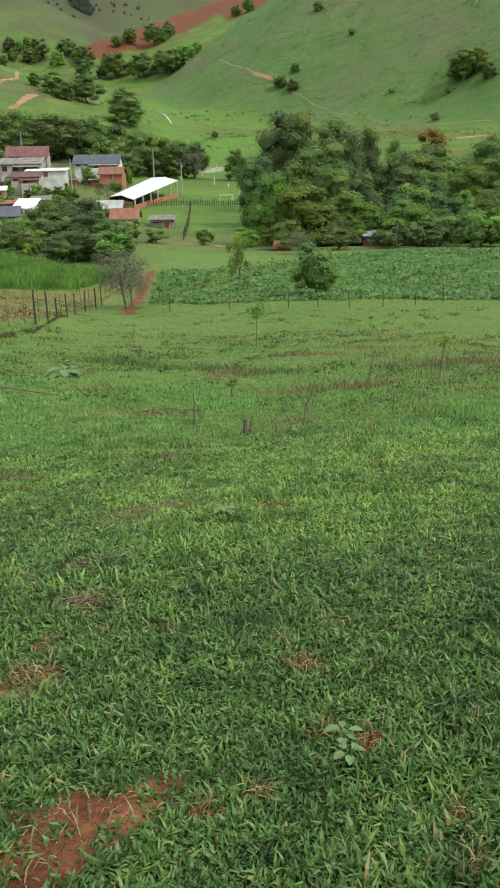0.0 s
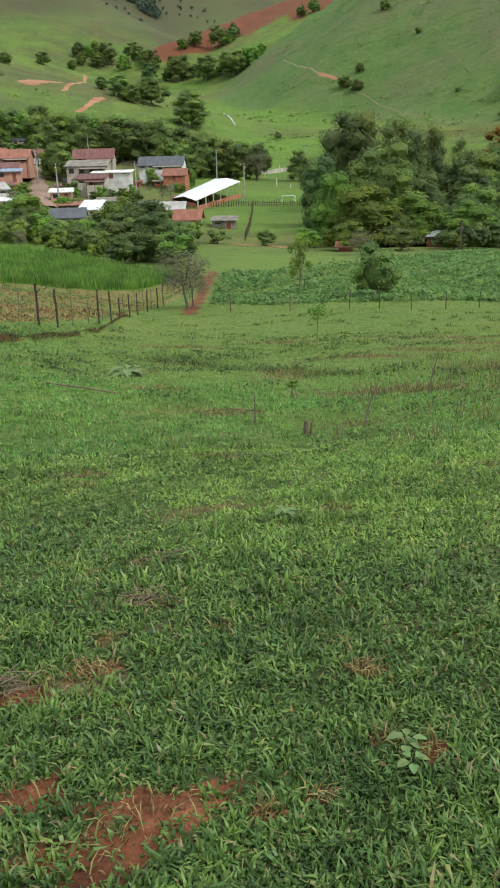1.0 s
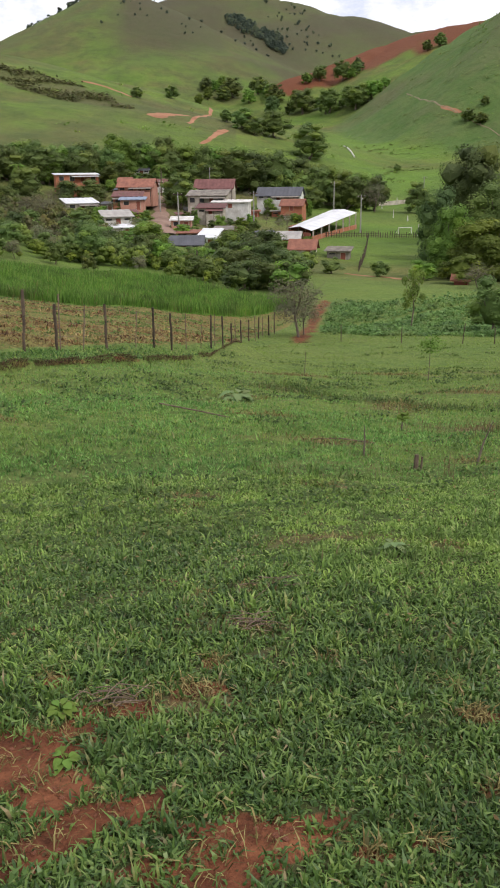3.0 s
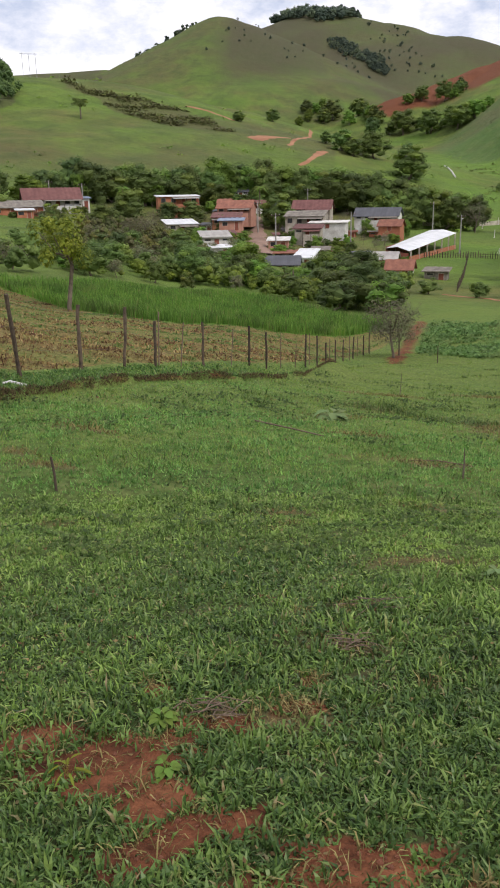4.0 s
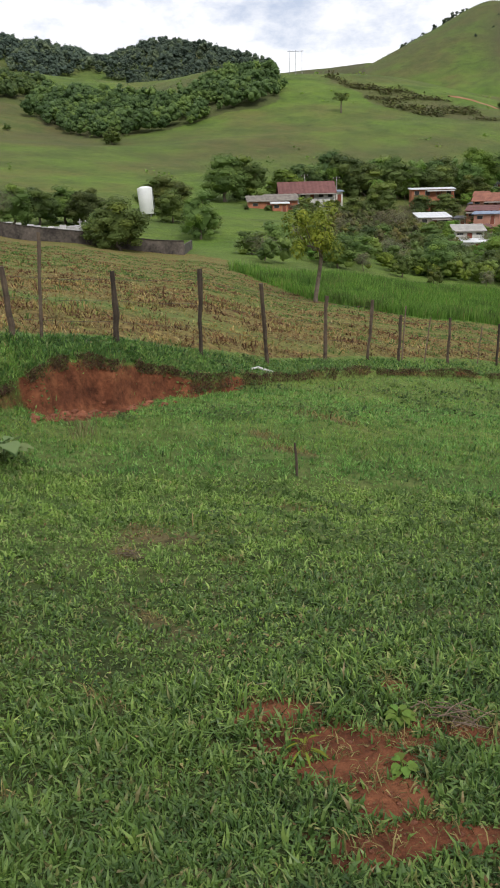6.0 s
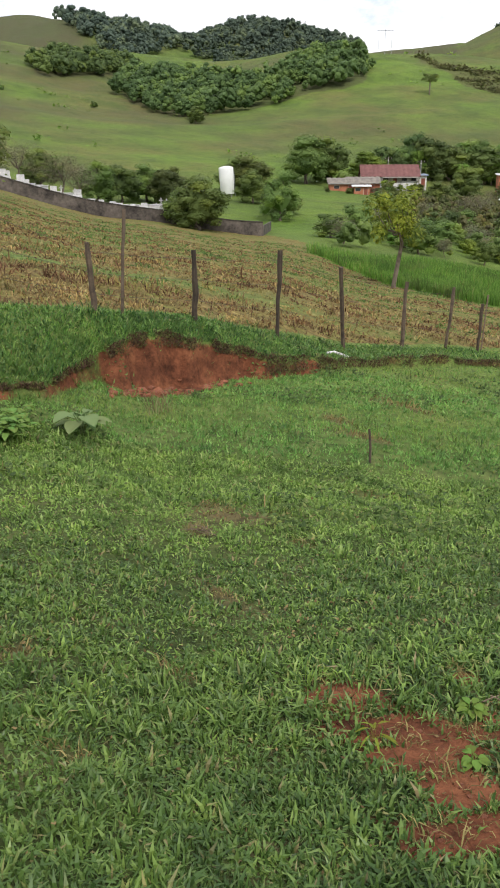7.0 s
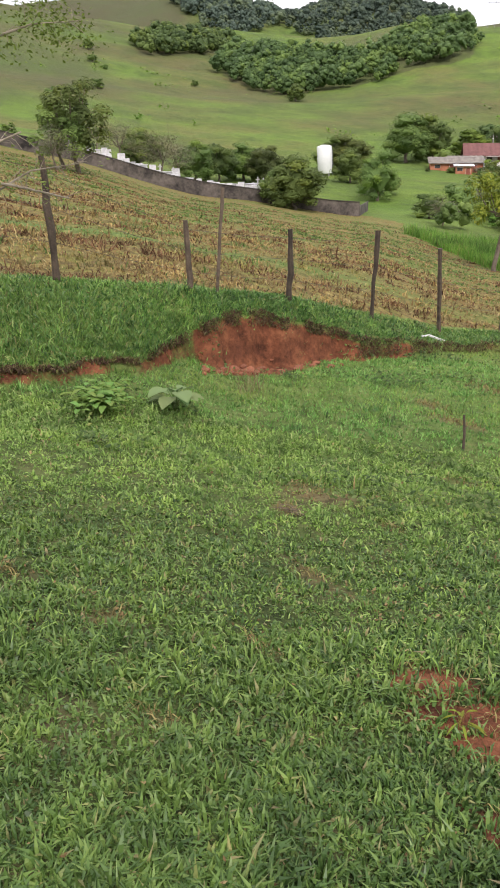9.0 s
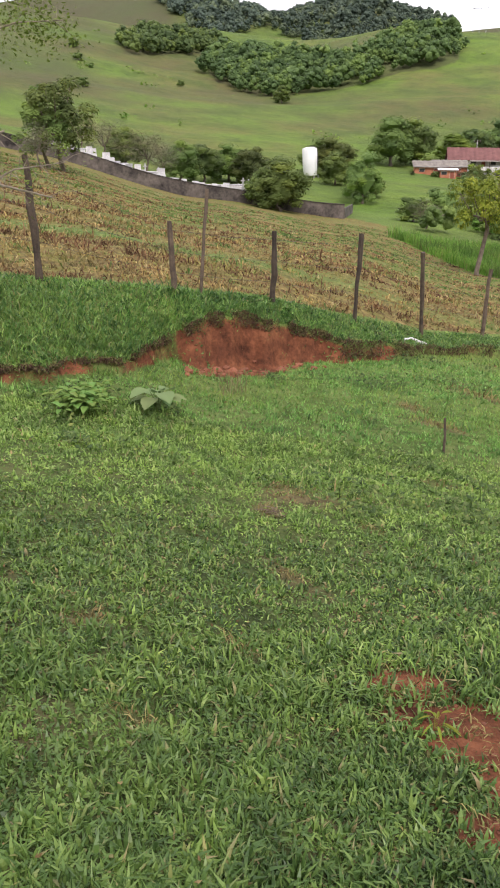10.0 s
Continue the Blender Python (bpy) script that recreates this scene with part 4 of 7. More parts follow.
def grass_near():
    """Tufts of blades that lean outwards from their middle: fine and close near the eye, coarser further off."""
    near, midway, far = scatter(rng, 33000, -88, 24, 0.8, 7.9, 0.75), scatter(rng, 34000, -72, 22, 6.6, 14, 0.7), scatter(rng, 30000, -72, 22, 11, 27, 0.8)
    x0, y0, r0 = (np.concatenate(q) for q in zip(near, midway, far))
    thin = rng.uniform(0, 1, len(x0)) < np.clip((27 - r0) / 8, 0, 1)
    x0, y0, r0 = x0[thin], y0[thin], r0[thin]
    k = np.where(r0 < 7, rng.integers(7, 13, len(x0)), rng.integers(5, 9, len(x0)))
    tuft = np.repeat(np.arange(len(x0)), k)
    spread = rng.uniform(.012, .035, len(x0)) * np.clip(.8 + r0 * .07, 1, 1.8)
    ox, oy = rng.normal(0, 1, len(tuft)) * spread[tuft], rng.normal(0, 1, len(tuft)) * spread[tuft]
    x, y, r = x0[tuft] + ox, y0[tuft] + oy, r0[tuft]
    m = masks(x, y)
    keep = (rng.uniform(0, 1, len(x)) > m["soil"] * 1.12 - 0.13) & (rng.uniform(0, 1, len(x)) > m["brown"] * 1.15) & (x > FENCE_X - .3)
    x, y, r, ox, oy, tuft = x[keep], y[keep], r[keep], ox[keep], oy[keep], tuft[keep]
    n = len(x)
    tall = np.clip(0.55 + 1.5 * noise01(x, y, .45, 31) * noise01(x, y, 1.7, 32), .5, 1.5) * rng.uniform(.65, 1.35, len(x0))[tuft]
    h = rng.gamma(11, 1 / 11, n) * 0.049 * tall * np.clip(0.85 + r * .02, .85, 1.1)
    w = rng.uniform(.005, .0145, n) * np.clip(0.85 + r * 0.07, 1, 1.9)
    yaw = np.arctan2(oy, ox) + rng.normal(0, .5, n)
    lean = np.clip(.62 + 14 * np.hypot(ox, oy) + rng.normal(0, .35, n), .2, 1.75)
    # the paler distance tone takes over some metres from the eye
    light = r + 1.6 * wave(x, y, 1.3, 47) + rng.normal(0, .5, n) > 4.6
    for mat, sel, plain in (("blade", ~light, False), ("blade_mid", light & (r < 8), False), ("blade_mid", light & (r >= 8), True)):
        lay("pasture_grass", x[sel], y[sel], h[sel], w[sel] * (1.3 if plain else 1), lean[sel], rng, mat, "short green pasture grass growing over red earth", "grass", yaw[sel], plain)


def grass_behind():
    """Thinner grass over the slope behind and beside the eye."""
    a, r = np.radians(rng.uniform(22, 272, 60000)), 14 * rng.uniform(0, 1, 60000) ** .6 + .25
    x, y, n = r * np.sin(a), r * np.cos(a), len(r)
    lay("upper_slope_grass", x, y, rng.gamma(9, 1 / 9, n) * .055, rng.uniform(.005, .012, n) * np.clip(r / 3, 1, 2.4), rng.uniform(.3, 1.5, n), rng, "blade", "short pasture grass climbing the slope", "grass", None, True)


def grass_lip():
    """Thick grass on the slope between the bank and the fence."""
    az = rng.uniform(-78, -15, 46000)
    rb, rf = bank_r(az) + .06 + .3 * bank_h(az), np.abs(FENCE_X) / np.sin(np.radians(-az))
    r = rb + (np.maximum(rf + .2, rb + .4) - rb) * rng.uniform(0, 1, len(az)) ** 1.3
    x, y = r * np.sin(np.radians(az)), r * np.cos(np.radians(az))
    n = len(x)
    h, w, lean = rng.gamma(5, .2, n) * .075 * (.6 + .6 * noise01(x, y, .8, 45)), rng.uniform(.010, .020, n) * np.clip(r / 12, 1, 2), rng.uniform(.4, 1.5, n)
    pale = noise01(x, y, 1.1, 73) + rng.normal(0, .3, n) > .72
    for mat, sel in (("blade", ~pale), ("blade_mid", pale)):
        lay("bank_grass", x[sel], y[sel], h[sel], w[sel], lean[sel], rng, mat, "thick dark green grass on the lip of the bank", "grass")


def grass_mid():
    x, y, r = scatter(rng, 260000, -72, 22, 9, 58, 0.75)
    m = masks(x, y)
    keep = (rng.uniform(0, 1, len(x)) > m["soil"] * 1.2) & (x > FENCE_X - .2) & (rng.uniform(0, 1, len(x)) > m["brown"] * .6)
    x, y, r = x[keep], y[keep], r[keep]
    n = len(x)
    h = rng.gamma(5, .2, n) * .07 * (0.4 + noise01(x, y, 1.9, 33))
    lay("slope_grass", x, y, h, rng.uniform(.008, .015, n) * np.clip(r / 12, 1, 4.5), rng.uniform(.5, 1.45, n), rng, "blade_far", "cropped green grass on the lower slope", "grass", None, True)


def grass_dry():
    """Rank clumps of straw beyond the fence."""
    x0, y0, r0 = scatter(rng, 20000, -80, -10, 9.6, 80, 0.72)
    m = masks(x0, y0)
    keep = (m["dry"] > 0) & (rng.uniform(0, 1, len(x0)) < 0.3 + m["dry"])
    x0, y0, r0 = x0[keep], y0[keep], r0[keep]
    k = rng.integers(8, 16, len(x0))
    tuft = np.repeat(np.arange(len(x0)), k)
    sp = rng.uniform(.05, .16, len(x0)) * np.clip(r0 / 25, 1, 2)
    ox, oy = rng.normal(0, 1, len(tuft)) * sp[tuft], rng.normal(0, 1, len(tuft)) * sp[tuft]
    x, y, r = x0[tuft] + ox, y0[tuft] + oy, r0[tuft]
    ok = x < FENCE_X - .25
    x, y, r, ox, oy, tuft = x[ok], y[ok], r[ok], ox[ok], oy[ok], tuft[ok]
    n = len(x)
    h = rng.gamma(5, .2, n) * .145 * (0.25 + noise01(x, y, 3.1, 34)) * rng.uniform(.5, 1.4, len(x0))[tuft]
    w = rng.uniform(.010, .024, n) * np.clip(r / 12, 1, 3.6)
    lean = np.clip(.95 + 5 * np.hypot(ox, oy) + rng.normal(0, .45, n), .2, 2.0)
    yaw = np.arctan2(oy, ox) + rng.normal(0, .6, n)
    # patches of straw, of rusty dead weeds and of fresh green, greener up the slope
    pick = (noise01(x0, y0, 1.5, 71) + .45 * noise01(x0, y0, .5, 72) + .3 * rng.normal(0, .5, len(x0)))[tuft]
    fresh = pick > 1.02 - .42 * np.clip((r - 22) / 40, 0, 1)
    rusty = ~fresh & (pick < .6)
    for mat, sel, label in (("straw", ~fresh & ~rusty, "straw-coloured rank grass beyond the fence"), ("rusty", rusty, "rusty brown dead weeds among the straw"), ("field_green", fresh, "fresh green tufts growing through the straw")):
        lay("dry_grass", x[sel], y[sel], h[sel], w[sel], lean[sel], rng, mat, label, "grass", yaw[sel])


def reeds():
    x, y, r = scatter(rng, 70000, -38, -9.4, 53, 89, 1.6)
    keep = (masks(x, y)["lush"] > 0) & (noise01(x, y, 9, 35) > .22)
    x, y = x[keep], y[keep]
    n = len(x)
    lay("tall_green_grass", x, y, rng.uniform(.6, 1.2, n) * (0.45 + 0.8 * noise01(x, y, 6, 36)), rng.uniform(.03, .07, n), rng.uniform(.05, .6, n), rng, "reed", "tall bright green fodder grass in a damp strip", "grass")


def crop():
    x, y, r = scatter(rng, 62000, -7.2, 19, 52, 92, 1.6)
    row = np.abs(np.sin(y * 2.2 + 0.3 * x)) + .6 * wave(x, y, 2.2, 37)
    keep = (row > .2) & (noise01(x, y, 5, 38) * .5 + noise01(x, y, 1.6, 43) * .6 > .4) & (y < 74 + np.clip(x, 0, 16)) & (strip(x, y, RED_PATH, 1.1) < .6)
    x, y = x[keep], y[keep]
    n = len(x)
    c = np.stack([x, y, land(x, y) + rng.uniform(.02, .5, n) * (0.2 + noise01(x, y, 2, 39) * noise01(x, y, 7, 44) * 2)], 1)
    v, t = leaf_cards(c, np.tile((0, -.2, 1.0), (n, 1)), rng.uniform(.08, .2, n), rng)
    tagged(new("crop", np_mesh("crop", v, t, M["crop"])), "low leafy green crop in loose rows", "crop", "", "stuff")



def roots():
    # dark blades stand for hanging roots and for the shade below the lip
    az = -13 - 59 * rng.uniform(0, 1, 30000) ** 1.3
    rb, st = bank_r(az), bank_h(az)
    keep = rng.uniform(0, 1, len(az)) < np.interp(az, (-72, -58, -54, -42, -38, -14), (.4, .5, .8, .8, .5, .5)) * np.clip(noise01(az, az * 0, .6, 41) * 3 - np.where(az < -42, .8, .6), 0, 1)
    az, rb, st = az[keep], rb[keep], st[keep]
    r = rb + (0.06 + 0.275 * st) * rng.uniform(np.where(az > -42, -.7, .55), 1.15)
    x, y = r * np.sin(np.radians(az)), r * np.cos(np.radians(az))
    n = len(x)
    feet = np.stack([x, y, land(x, y) + .02], 1)
    v, t = blades(feet, rng.uniform(.04, .12, n) * np.where(az > -42, 1.25, 1), rng.uniform(.006, .016, n), rng.uniform(1.0, 2.6, n), rng)
    tagged(new("root_fringe", np_mesh("root_fringe", v, t, M["root"])), "dark matted roots and lip shade over the cut bank", "roots", "", "stuff")


def stalks():
    """Patches of dry standing stalks: x, y, spread across and along, how many, height."""
    feet, hs = [], []
    for cx, cy, sx, sy, n, h in ((1.5, 12.7, .9, .35, 420, .26), (4.9, 17.9, 1.3, .35, 620, .45), (1.2, 7.6, .25, .15, 60, .22), (1.5, 16.8, 1.6, .6, 160, .22), (3.2, 14.2, .5, .5, 90, .42),
                                 (4.1, 13.2, .4, .4, 70, .4), (2.0, 9.2, .3, .2, 60, .3), (-3.5, 18.2, .5, .2, 140, .25), (-.2, 16.6, .5, .8, 260, .16), (-7.5, 6.2, .12, .1, 50, .25), (-7.8, 6.5, .1, .1, 30, .25), (.3, 8.2, .05, .05, 12, .3)):
        x, y = rng.normal(cx, sx, n), rng.normal(cy, sy, n)
        feet.append(np.stack([x, y, land(x, y)], 1))
        hs.append(rng.uniform(.4, 1.2, n) * h)
    feet, hs = np.concatenate(feet), np.concatenate(hs)
    n = len(feet)
    v, t = blades(feet, hs, rng.uniform(.004, .010, n), rng.uniform(.05, .9, n), rng)
    tagged(new("dry_stalks", np_mesh("dry_stalks", v, t, M["stalk"])), "brown dry weed stalks standing in the pasture", "weeds", "", "stuff")


def litter():
    """Dead leaves and clods lying in the grass and on the bare earth."""
    x, y, r = scatter(rng, 70000, -80, 24, 1.0, 24, 0.8)
    m = masks(x, y)
    clump = (noise01(x, y, .17, 51) * noise01(x, y, .9, 52)) > .47
    keep = (rng.uniform(0, 1, len(x)) < .03 + 1.2 * m["brown"] + .1 * m["soil"] + .6 * clump) & (x > FENCE_X)
    x, y, r = x[keep], y[keep], r[keep]
    n = len(x)
    c = np.stack([x, y, land(x, y) + rng.uniform(.01, .055, n) * (1 - .8 * m["soil"][keep])], 1)
    v, t = leaf_cards(c, np.tile((0, 0, 1.0), (n, 1)), rng.uniform(.004, .013, n) * np.clip(.8 + r * .09, 1, 2.6), rng)
    tagged(new("leaf_litter", np_mesh("leaf_litter", v, t, M["deadleaf"])), "brown dead leaves and stems lying in the grass", "leaf litter", "", "stuff")


def rank_clumps():
    """Darker, taller clumps of weeds and rank grass over the lower slope, one row as gully shade."""
    x0, y0, r0 = scatter(rng, 1500, -70, 22, 6, 46, 0.95)
    # this line of dark clumps stands in for the shading of a shallow gully
    q = rng.uniform(0, 1, 170)
    gx, gy = np.interp(q, (0, .35, .6, 1), (-3.9, -2.2, -.9, .9)) + rng.normal(0, .25, 170), np.interp(q, (0, .35, .6, 1), (19.6, 18.4, 18.0, 16.2)) + rng.normal(0, .3, 170)
    x0, y0 = np.concatenate([x0, gx]), np.concatenate([y0, gy])
    r0 = np.hypot(x0, y0)
    keep = (np.arange(len(x0)) >= 1500) | (noise01(x0, y0, 3.3, 53) * noise01(x0, y0, 1.1, 54) > .3 - .05 * (x0 > 0))
    keep &= x0 > FENCE_X
    x0, y0, r0 = x0[keep], y0[keep], r0[keep]
    k = rng.integers(14, 40, len(x0))
    tuft = np.repeat(np.arange(len(x0)), k)
    sp = rng.uniform(.04, .16, len(x0))
    ox, oy = rng.normal(0, 1, len(tuft)) * sp[tuft] * 1.6, rng.normal(0, 1, len(tuft)) * sp[tuft] * .8
    x, y, r = x0[tuft] + ox, y0[tuft] + oy, r0[tuft]
    n = len(x)
    h = rng.gamma(5, .2, n) * .1 * rng.uniform(.5, 1.5, len(x0))[tuft]
    lay("rank_grass", x, y, h, rng.uniform(.007, .014, n) * np.clip(r / 11, 1, 3), rng.uniform(.2, 1.3, n), rng, "blade", "darker rank tufts in the pasture, one row as gully shade", "grass")


def dead_stems():
    """Flattened dead stems matted over the brown patches."""
    feet = []
    for cx, cy, a, b, turn in BROWN + PATCHES:
        n = int(np.clip(900 * a * b + 40, 40, 400))
        feet.append(np.stack([rng.normal(cx, a * .5, n), rng.normal(cy, b * .6, n)], 1))
    p = np.concatenate(feet)
    n = len(p)
    r = np.hypot(p[:, 0], p[:, 1])
    lay("dead_stems", p[:, 0], p[:, 1], rng.uniform(.03, .11, n) * np.clip(r / 6, 1, 2), rng.uniform(.003, .007, n) * np.clip(r / 5, 1, 2.5), rng.uniform(.9, 1.7, n), rng, "deadleaf", "matted dead stems in the pasture", "grass")


def forbs():
    """Low broad-leaved weeds in flat clumps over the middle slope."""
    x0, y0, r0 = scatter(rng, 2600, -66, 22, 5.5, 32, 0.9)
    keep = (noise01(x0, y0, 2.6, 81) * noise01(x0, y0, .8, 82) > .26) & (x0 > FENCE_X)
    x0, y0, r0 = x0[keep], y0[keep], r0[keep]
    k = rng.integers(10, 34, len(x0))
    c = np.repeat(np.arange(len(x0)), k)
    sp = rng.uniform(.05, .2, len(x0))[c]
    x, y = x0[c] + rng.normal(0, 1, len(c)) * sp * 1.5, y0[c] + rng.normal(0, 1, len(c)) * sp * .7
    p = np.stack([x, y, land(x, y) + rng.uniform(.02, .1, len(c))], 1)
    v, t = leaf_cards(p, np.tile((0, -.3, 1.0), (len(c), 1)), rng.uniform(.012, .03, len(c)) * np.clip(r0[c] / 10, 1, 1.8), rng, .6)
    tagged(new("low_weeds", np_mesh("low_weeds", v, t, M["forb"], age=rng.normal(0, .5, len(x0))[c].repeat(4))), "low dark broad-leaved weeds among the grass", "weeds", "", "stuff")


forbs()
roots()
stalks()
dead_stems()
rank_clumps()
litter()
grass_near()
grass_behind()
grass_lip()
grass_mid()
grass_dry()
reeds()
crop()


# ---- trees ----
KINDS = {"thin": "leaf_bright", "broad": "leaf", "deep": "leaf_deep", "bright": "leaf_bright", "yellow": "leaf_yellow", "grey": "leaf_grey", "rust": "leaf_rust", "flat": "leaf", "airy": "leaf"}
LABELS = {"thin": "tall thin light green young tree", "deep": "tall very dark green tree with a rounded lobed crown", "broad": "dark green leafy tree with a dense uneven crown", "bright": "fresh green broadleaf tree with a loose crown", "yellow": "slender tree with yellow-green leaves and a bare trunk",
          "grey": "half-bare grey twiggy tree with thin leaves", "rust": "tree with orange-tinged flowering crown", "flat": "lone flat-topped tree on open pasture", "airy": "loose airy green tree with gaps between its boughs"}
SIZES = (1.6, 3.2, 6.0, 11.0, 17.0)
templates = {}


def tree_meshes(kind, size, seed, far=False):
    key = (kind, size, seed, far)
    if key in templates:
        return templates[key]
    g = np.random.default_rng(100 + seed * 7 + int(size * 10) + len(kind))
    h, rad = size, size * 0.42
    low = {"yellow": .3, "thin": .2, "flat": .6, "grey": .2, "airy": .1}.get(kind, -.02 if size < 14 else .04)
    n = {"grey": 12, "yellow": 13, "thin": 14, "airy": 22}.get(kind, 30 if size > 4 else 16)
    # lobes spread evenly over an uneven dome, a few inside it
    i = np.arange(n)
    th, ph = i * 2.4 + g.normal(0, .35, n), np.arccos(np.clip(1 - 1.62 * (i + .5) / n + g.normal(0, .07, n), -.8, 1))
    ff = g.uniform(.72, 1.08, n)
    ff[::6] *= .5
    wide = 0.85 + 0.3 * g.uniform(0, 1, n)
    z0 = h * low
    mid, up = z0 + (h - z0) * .42, (h - z0) * .46
    c = np.stack([rad * .74 * wide * ff * np.sin(ph) * np.cos(th), rad * .74 * wide * ff * np.sin(ph) * np.sin(th), mid + up * ff * np.cos(ph)], 1)
    if kind == "flat":
        c[:, 2] = h * (.6 + .34 * g.uniform(0, 1, n))
        c[:, 0] += rad * .35 * (c[:, 2] / h - .7)
        c = c[::2]
        n = len(c)
        i = np.arange(n)
    bm = bmesh.new()
    top = Vector((g.normal(0, .05) * h, g.normal(0, .05) * h, h * .6))
    fork = Vector((g.normal(0, .03) * h, g.normal(0, .03) * h, h * (low + .12)))
    tr = h * (.026 if kind == "yellow" else .016 if kind in ("grey", "yellow", "thin") else .022)
    tube(bm, [(0, 0, -.3), (0, 0, .05 * h), fork, top], [tr * 1.7, tr * 1.2, tr, tr * .35], 7)
    for k in range(min(n, 9)):
        tip = Vector(c[k])
        mid = fork.lerp(tip, .5) + Vector((0, 0, -.04 * h))
        tube(bm, [fork.lerp(top, g.uniform(0, .7)), mid, tip], [tr * .55, tr * .35, tr * .1], 5, False)
    if kind == "grey":
        for k in range(90):
            a = Vector(c[k % n])
            b = a + Vector(g.normal(0, 1, 3)) * rad * .38 + Vector((0, 0, rad * .15))
            tube(bm, [fork.lerp(a, .6), a, b], [tr * .22, tr * .14, tr * .05], 4, False)
    trunk = mesh_of("trunk", bm, M["bark"], True)
    per = {"grey": 200 if far else 420, "yellow": 300, "thin": 200, "airy": 260}.get(kind, (170 if far else 330) if size > 8 else (150 if far else 270) if size > 4 else 110)
    leaf = {1.6: .035, 3.2: .052, 6.0: .082, 11.0: .118, 17.0: .155}[size] * (.7 if kind == "grey" else 1.65 if far or size < 4 else 1.3)
    cr = rad * {"grey": .5, "yellow": .34, "thin": .3, "airy": .27}.get(kind, .36) * g.uniform(.62, 1.25, n)
    d = g.normal(0, 1, (n, per, 3))
    d[:, :, 2] = np.where(g.uniform(0, 1, (n, per)) < .6, np.abs(d[:, :, 2]), d[:, :, 2])
    d /= np.linalg.norm(d, axis=2)[:, :, None]
    shell = g.uniform(.5, 1.0, (n, per, 1)) ** .4
    rough = 1 + .16 * np.sin(d[:, :, :1] * 7 + i[:, None, None]) * np.cos(d[:, :, 1:2] * 6)
    p = c[:, None, :] + d * shell * rough * cr[:, None, None] * np.array((1, 1, .82))
    age = np.repeat(g.normal(0, .42, n), per)
    nrm = d.reshape(-1, 3) + np.array((0, 0, .8))
    p = p.reshape(-1, 3)
    if kind not in ("grey", "yellow", "flat", "thin", "airy"):
        # opaque lumps added inside the boughs keep the light out
        v, t = leaf_cards(p, nrm, g.uniform(.6, 1.3, len(p)) * leaf, g, .4, True)
        cv, ct = cores(c, cr * .66, g)
        body = np.array([(0, 0, z0 + (h - z0) * .45)])
        bv, bt = cores(body, np.array([rad * .62]), g, (h - z0) / rad * .5)
        t = np.concatenate([t, ct + len(v), bt + len(v) + len(cv)])
        age = np.concatenate([np.repeat(age, 3), np.repeat(age.reshape(n, per)[:, 0], 12), np.full(12, 0.)])
        v = np.concatenate([v, cv, bv])
    else:
        v, t = leaf_cards(p, nrm, g.uniform(.6, 1.3, len(p)) * leaf, g, .2, True)
        age = np.repeat(age, 3)
    crown = np_mesh("crown", v, t, M[KINDS[kind]], age=age)
    ext = np.abs(v[:, :2]).max(axis=0).mean() * 2, v[:, 2].max()
    templates[key] = (trunk, crown, *ext)
    return templates[key]


def tree(az, r, h, w, kind, group, label="", seed=None):
    h = max(h, 1.2)
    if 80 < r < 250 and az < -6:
        h = sightline_height(az, r, w, h, ground_z(*place(az, r)))
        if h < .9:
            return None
    w = min(w, (1.45 if r < 300 else 1.3) * h)
    size = min(SIZES, key=lambda s: abs(math.log(s / h)))
    seed = (int(az * 10) * 31 + int(r)) % 3 if seed is None else seed
    trunk, crown, tw, th = tree_meshes(kind, size, seed, r > 185)
    x, y = place(az, r)
    s = w * 1.12 / tw
    m = Matrix.LocRotScale((x, y, ground_z(x, y) - .05), Euler((0, 0, (az * 37 + r * 3) % 6.28)), (s, s, h * 1.03 / th))
    ob = thing("bush" if h < 3.3 else "tree", m, label or (LABELS[kind] if h >= 3.3 else "low leafy green bush on the grass" if kind != "grey" else "grey twiggy shrub standing in the grass"), "bush" if h < 3.3 else "tree", group)
    part("trunk", trunk, None, ob, "rough grey-brown bark")
    part("crown", crown, None, ob)
    return ob


# ---- houses ----
def roof_mesh(w, d, h, rise, kind, over=.45, thick=.12):
    """gable: ridge along x; lean: falls to the front; flat."""
    bm = bmesh.new()
    x0, x1, y0, y1 = -w / 2 - over, w / 2 + over, -d / 2 - over, d / 2 + over
    if kind == "gable":
        prof = ((y0, h - rise * over / (d / 2)), (0, h + rise), (y1, h - rise * over / (d / 2)))
    elif kind == "lean":
        prof = ((y0, h), (y1, h + rise))
    else:
        prof = ((y0, h), (y1, h + .05))
    # a ribbed sheet: the top rises and falls across the slope
    count = 2 * max(3, int(w / .9))
    xs = [x0 + (x1 - x0) * k / count for k in range(count + 1)]
    top = [[bm.verts.new((x, y, z + thick + (.055 if k % 2 else 0))) for y, z in prof] for k, x in enumerate(xs)]
    low = [[bm.verts.new((x, y, z)) for y, z in prof] for x in (x0, x1)]
    n = len(prof)
    for a, b in zip(top, top[1:]):
        for i in range(n - 1):
            bm.faces.new((a[i], b[i], b[i + 1], a[i + 1]))
    for i in range(n - 1):
        bm.faces.new((low[0][i], low[0][i + 1], low[1][i + 1], low[1][i]))
    for side, cols in ((low[0], top[0]), (low[1], top[-1])):
        for i in range(n - 1):
            bm.faces.new((side[i], side[i + 1], cols[i + 1], cols[i]))
    for i in (0, n - 1):
        bm.faces.new([low[0][i]] + [c[i] for c in top] + [low[1][i]])
    return bm


FRONTS, HOMES = [], []


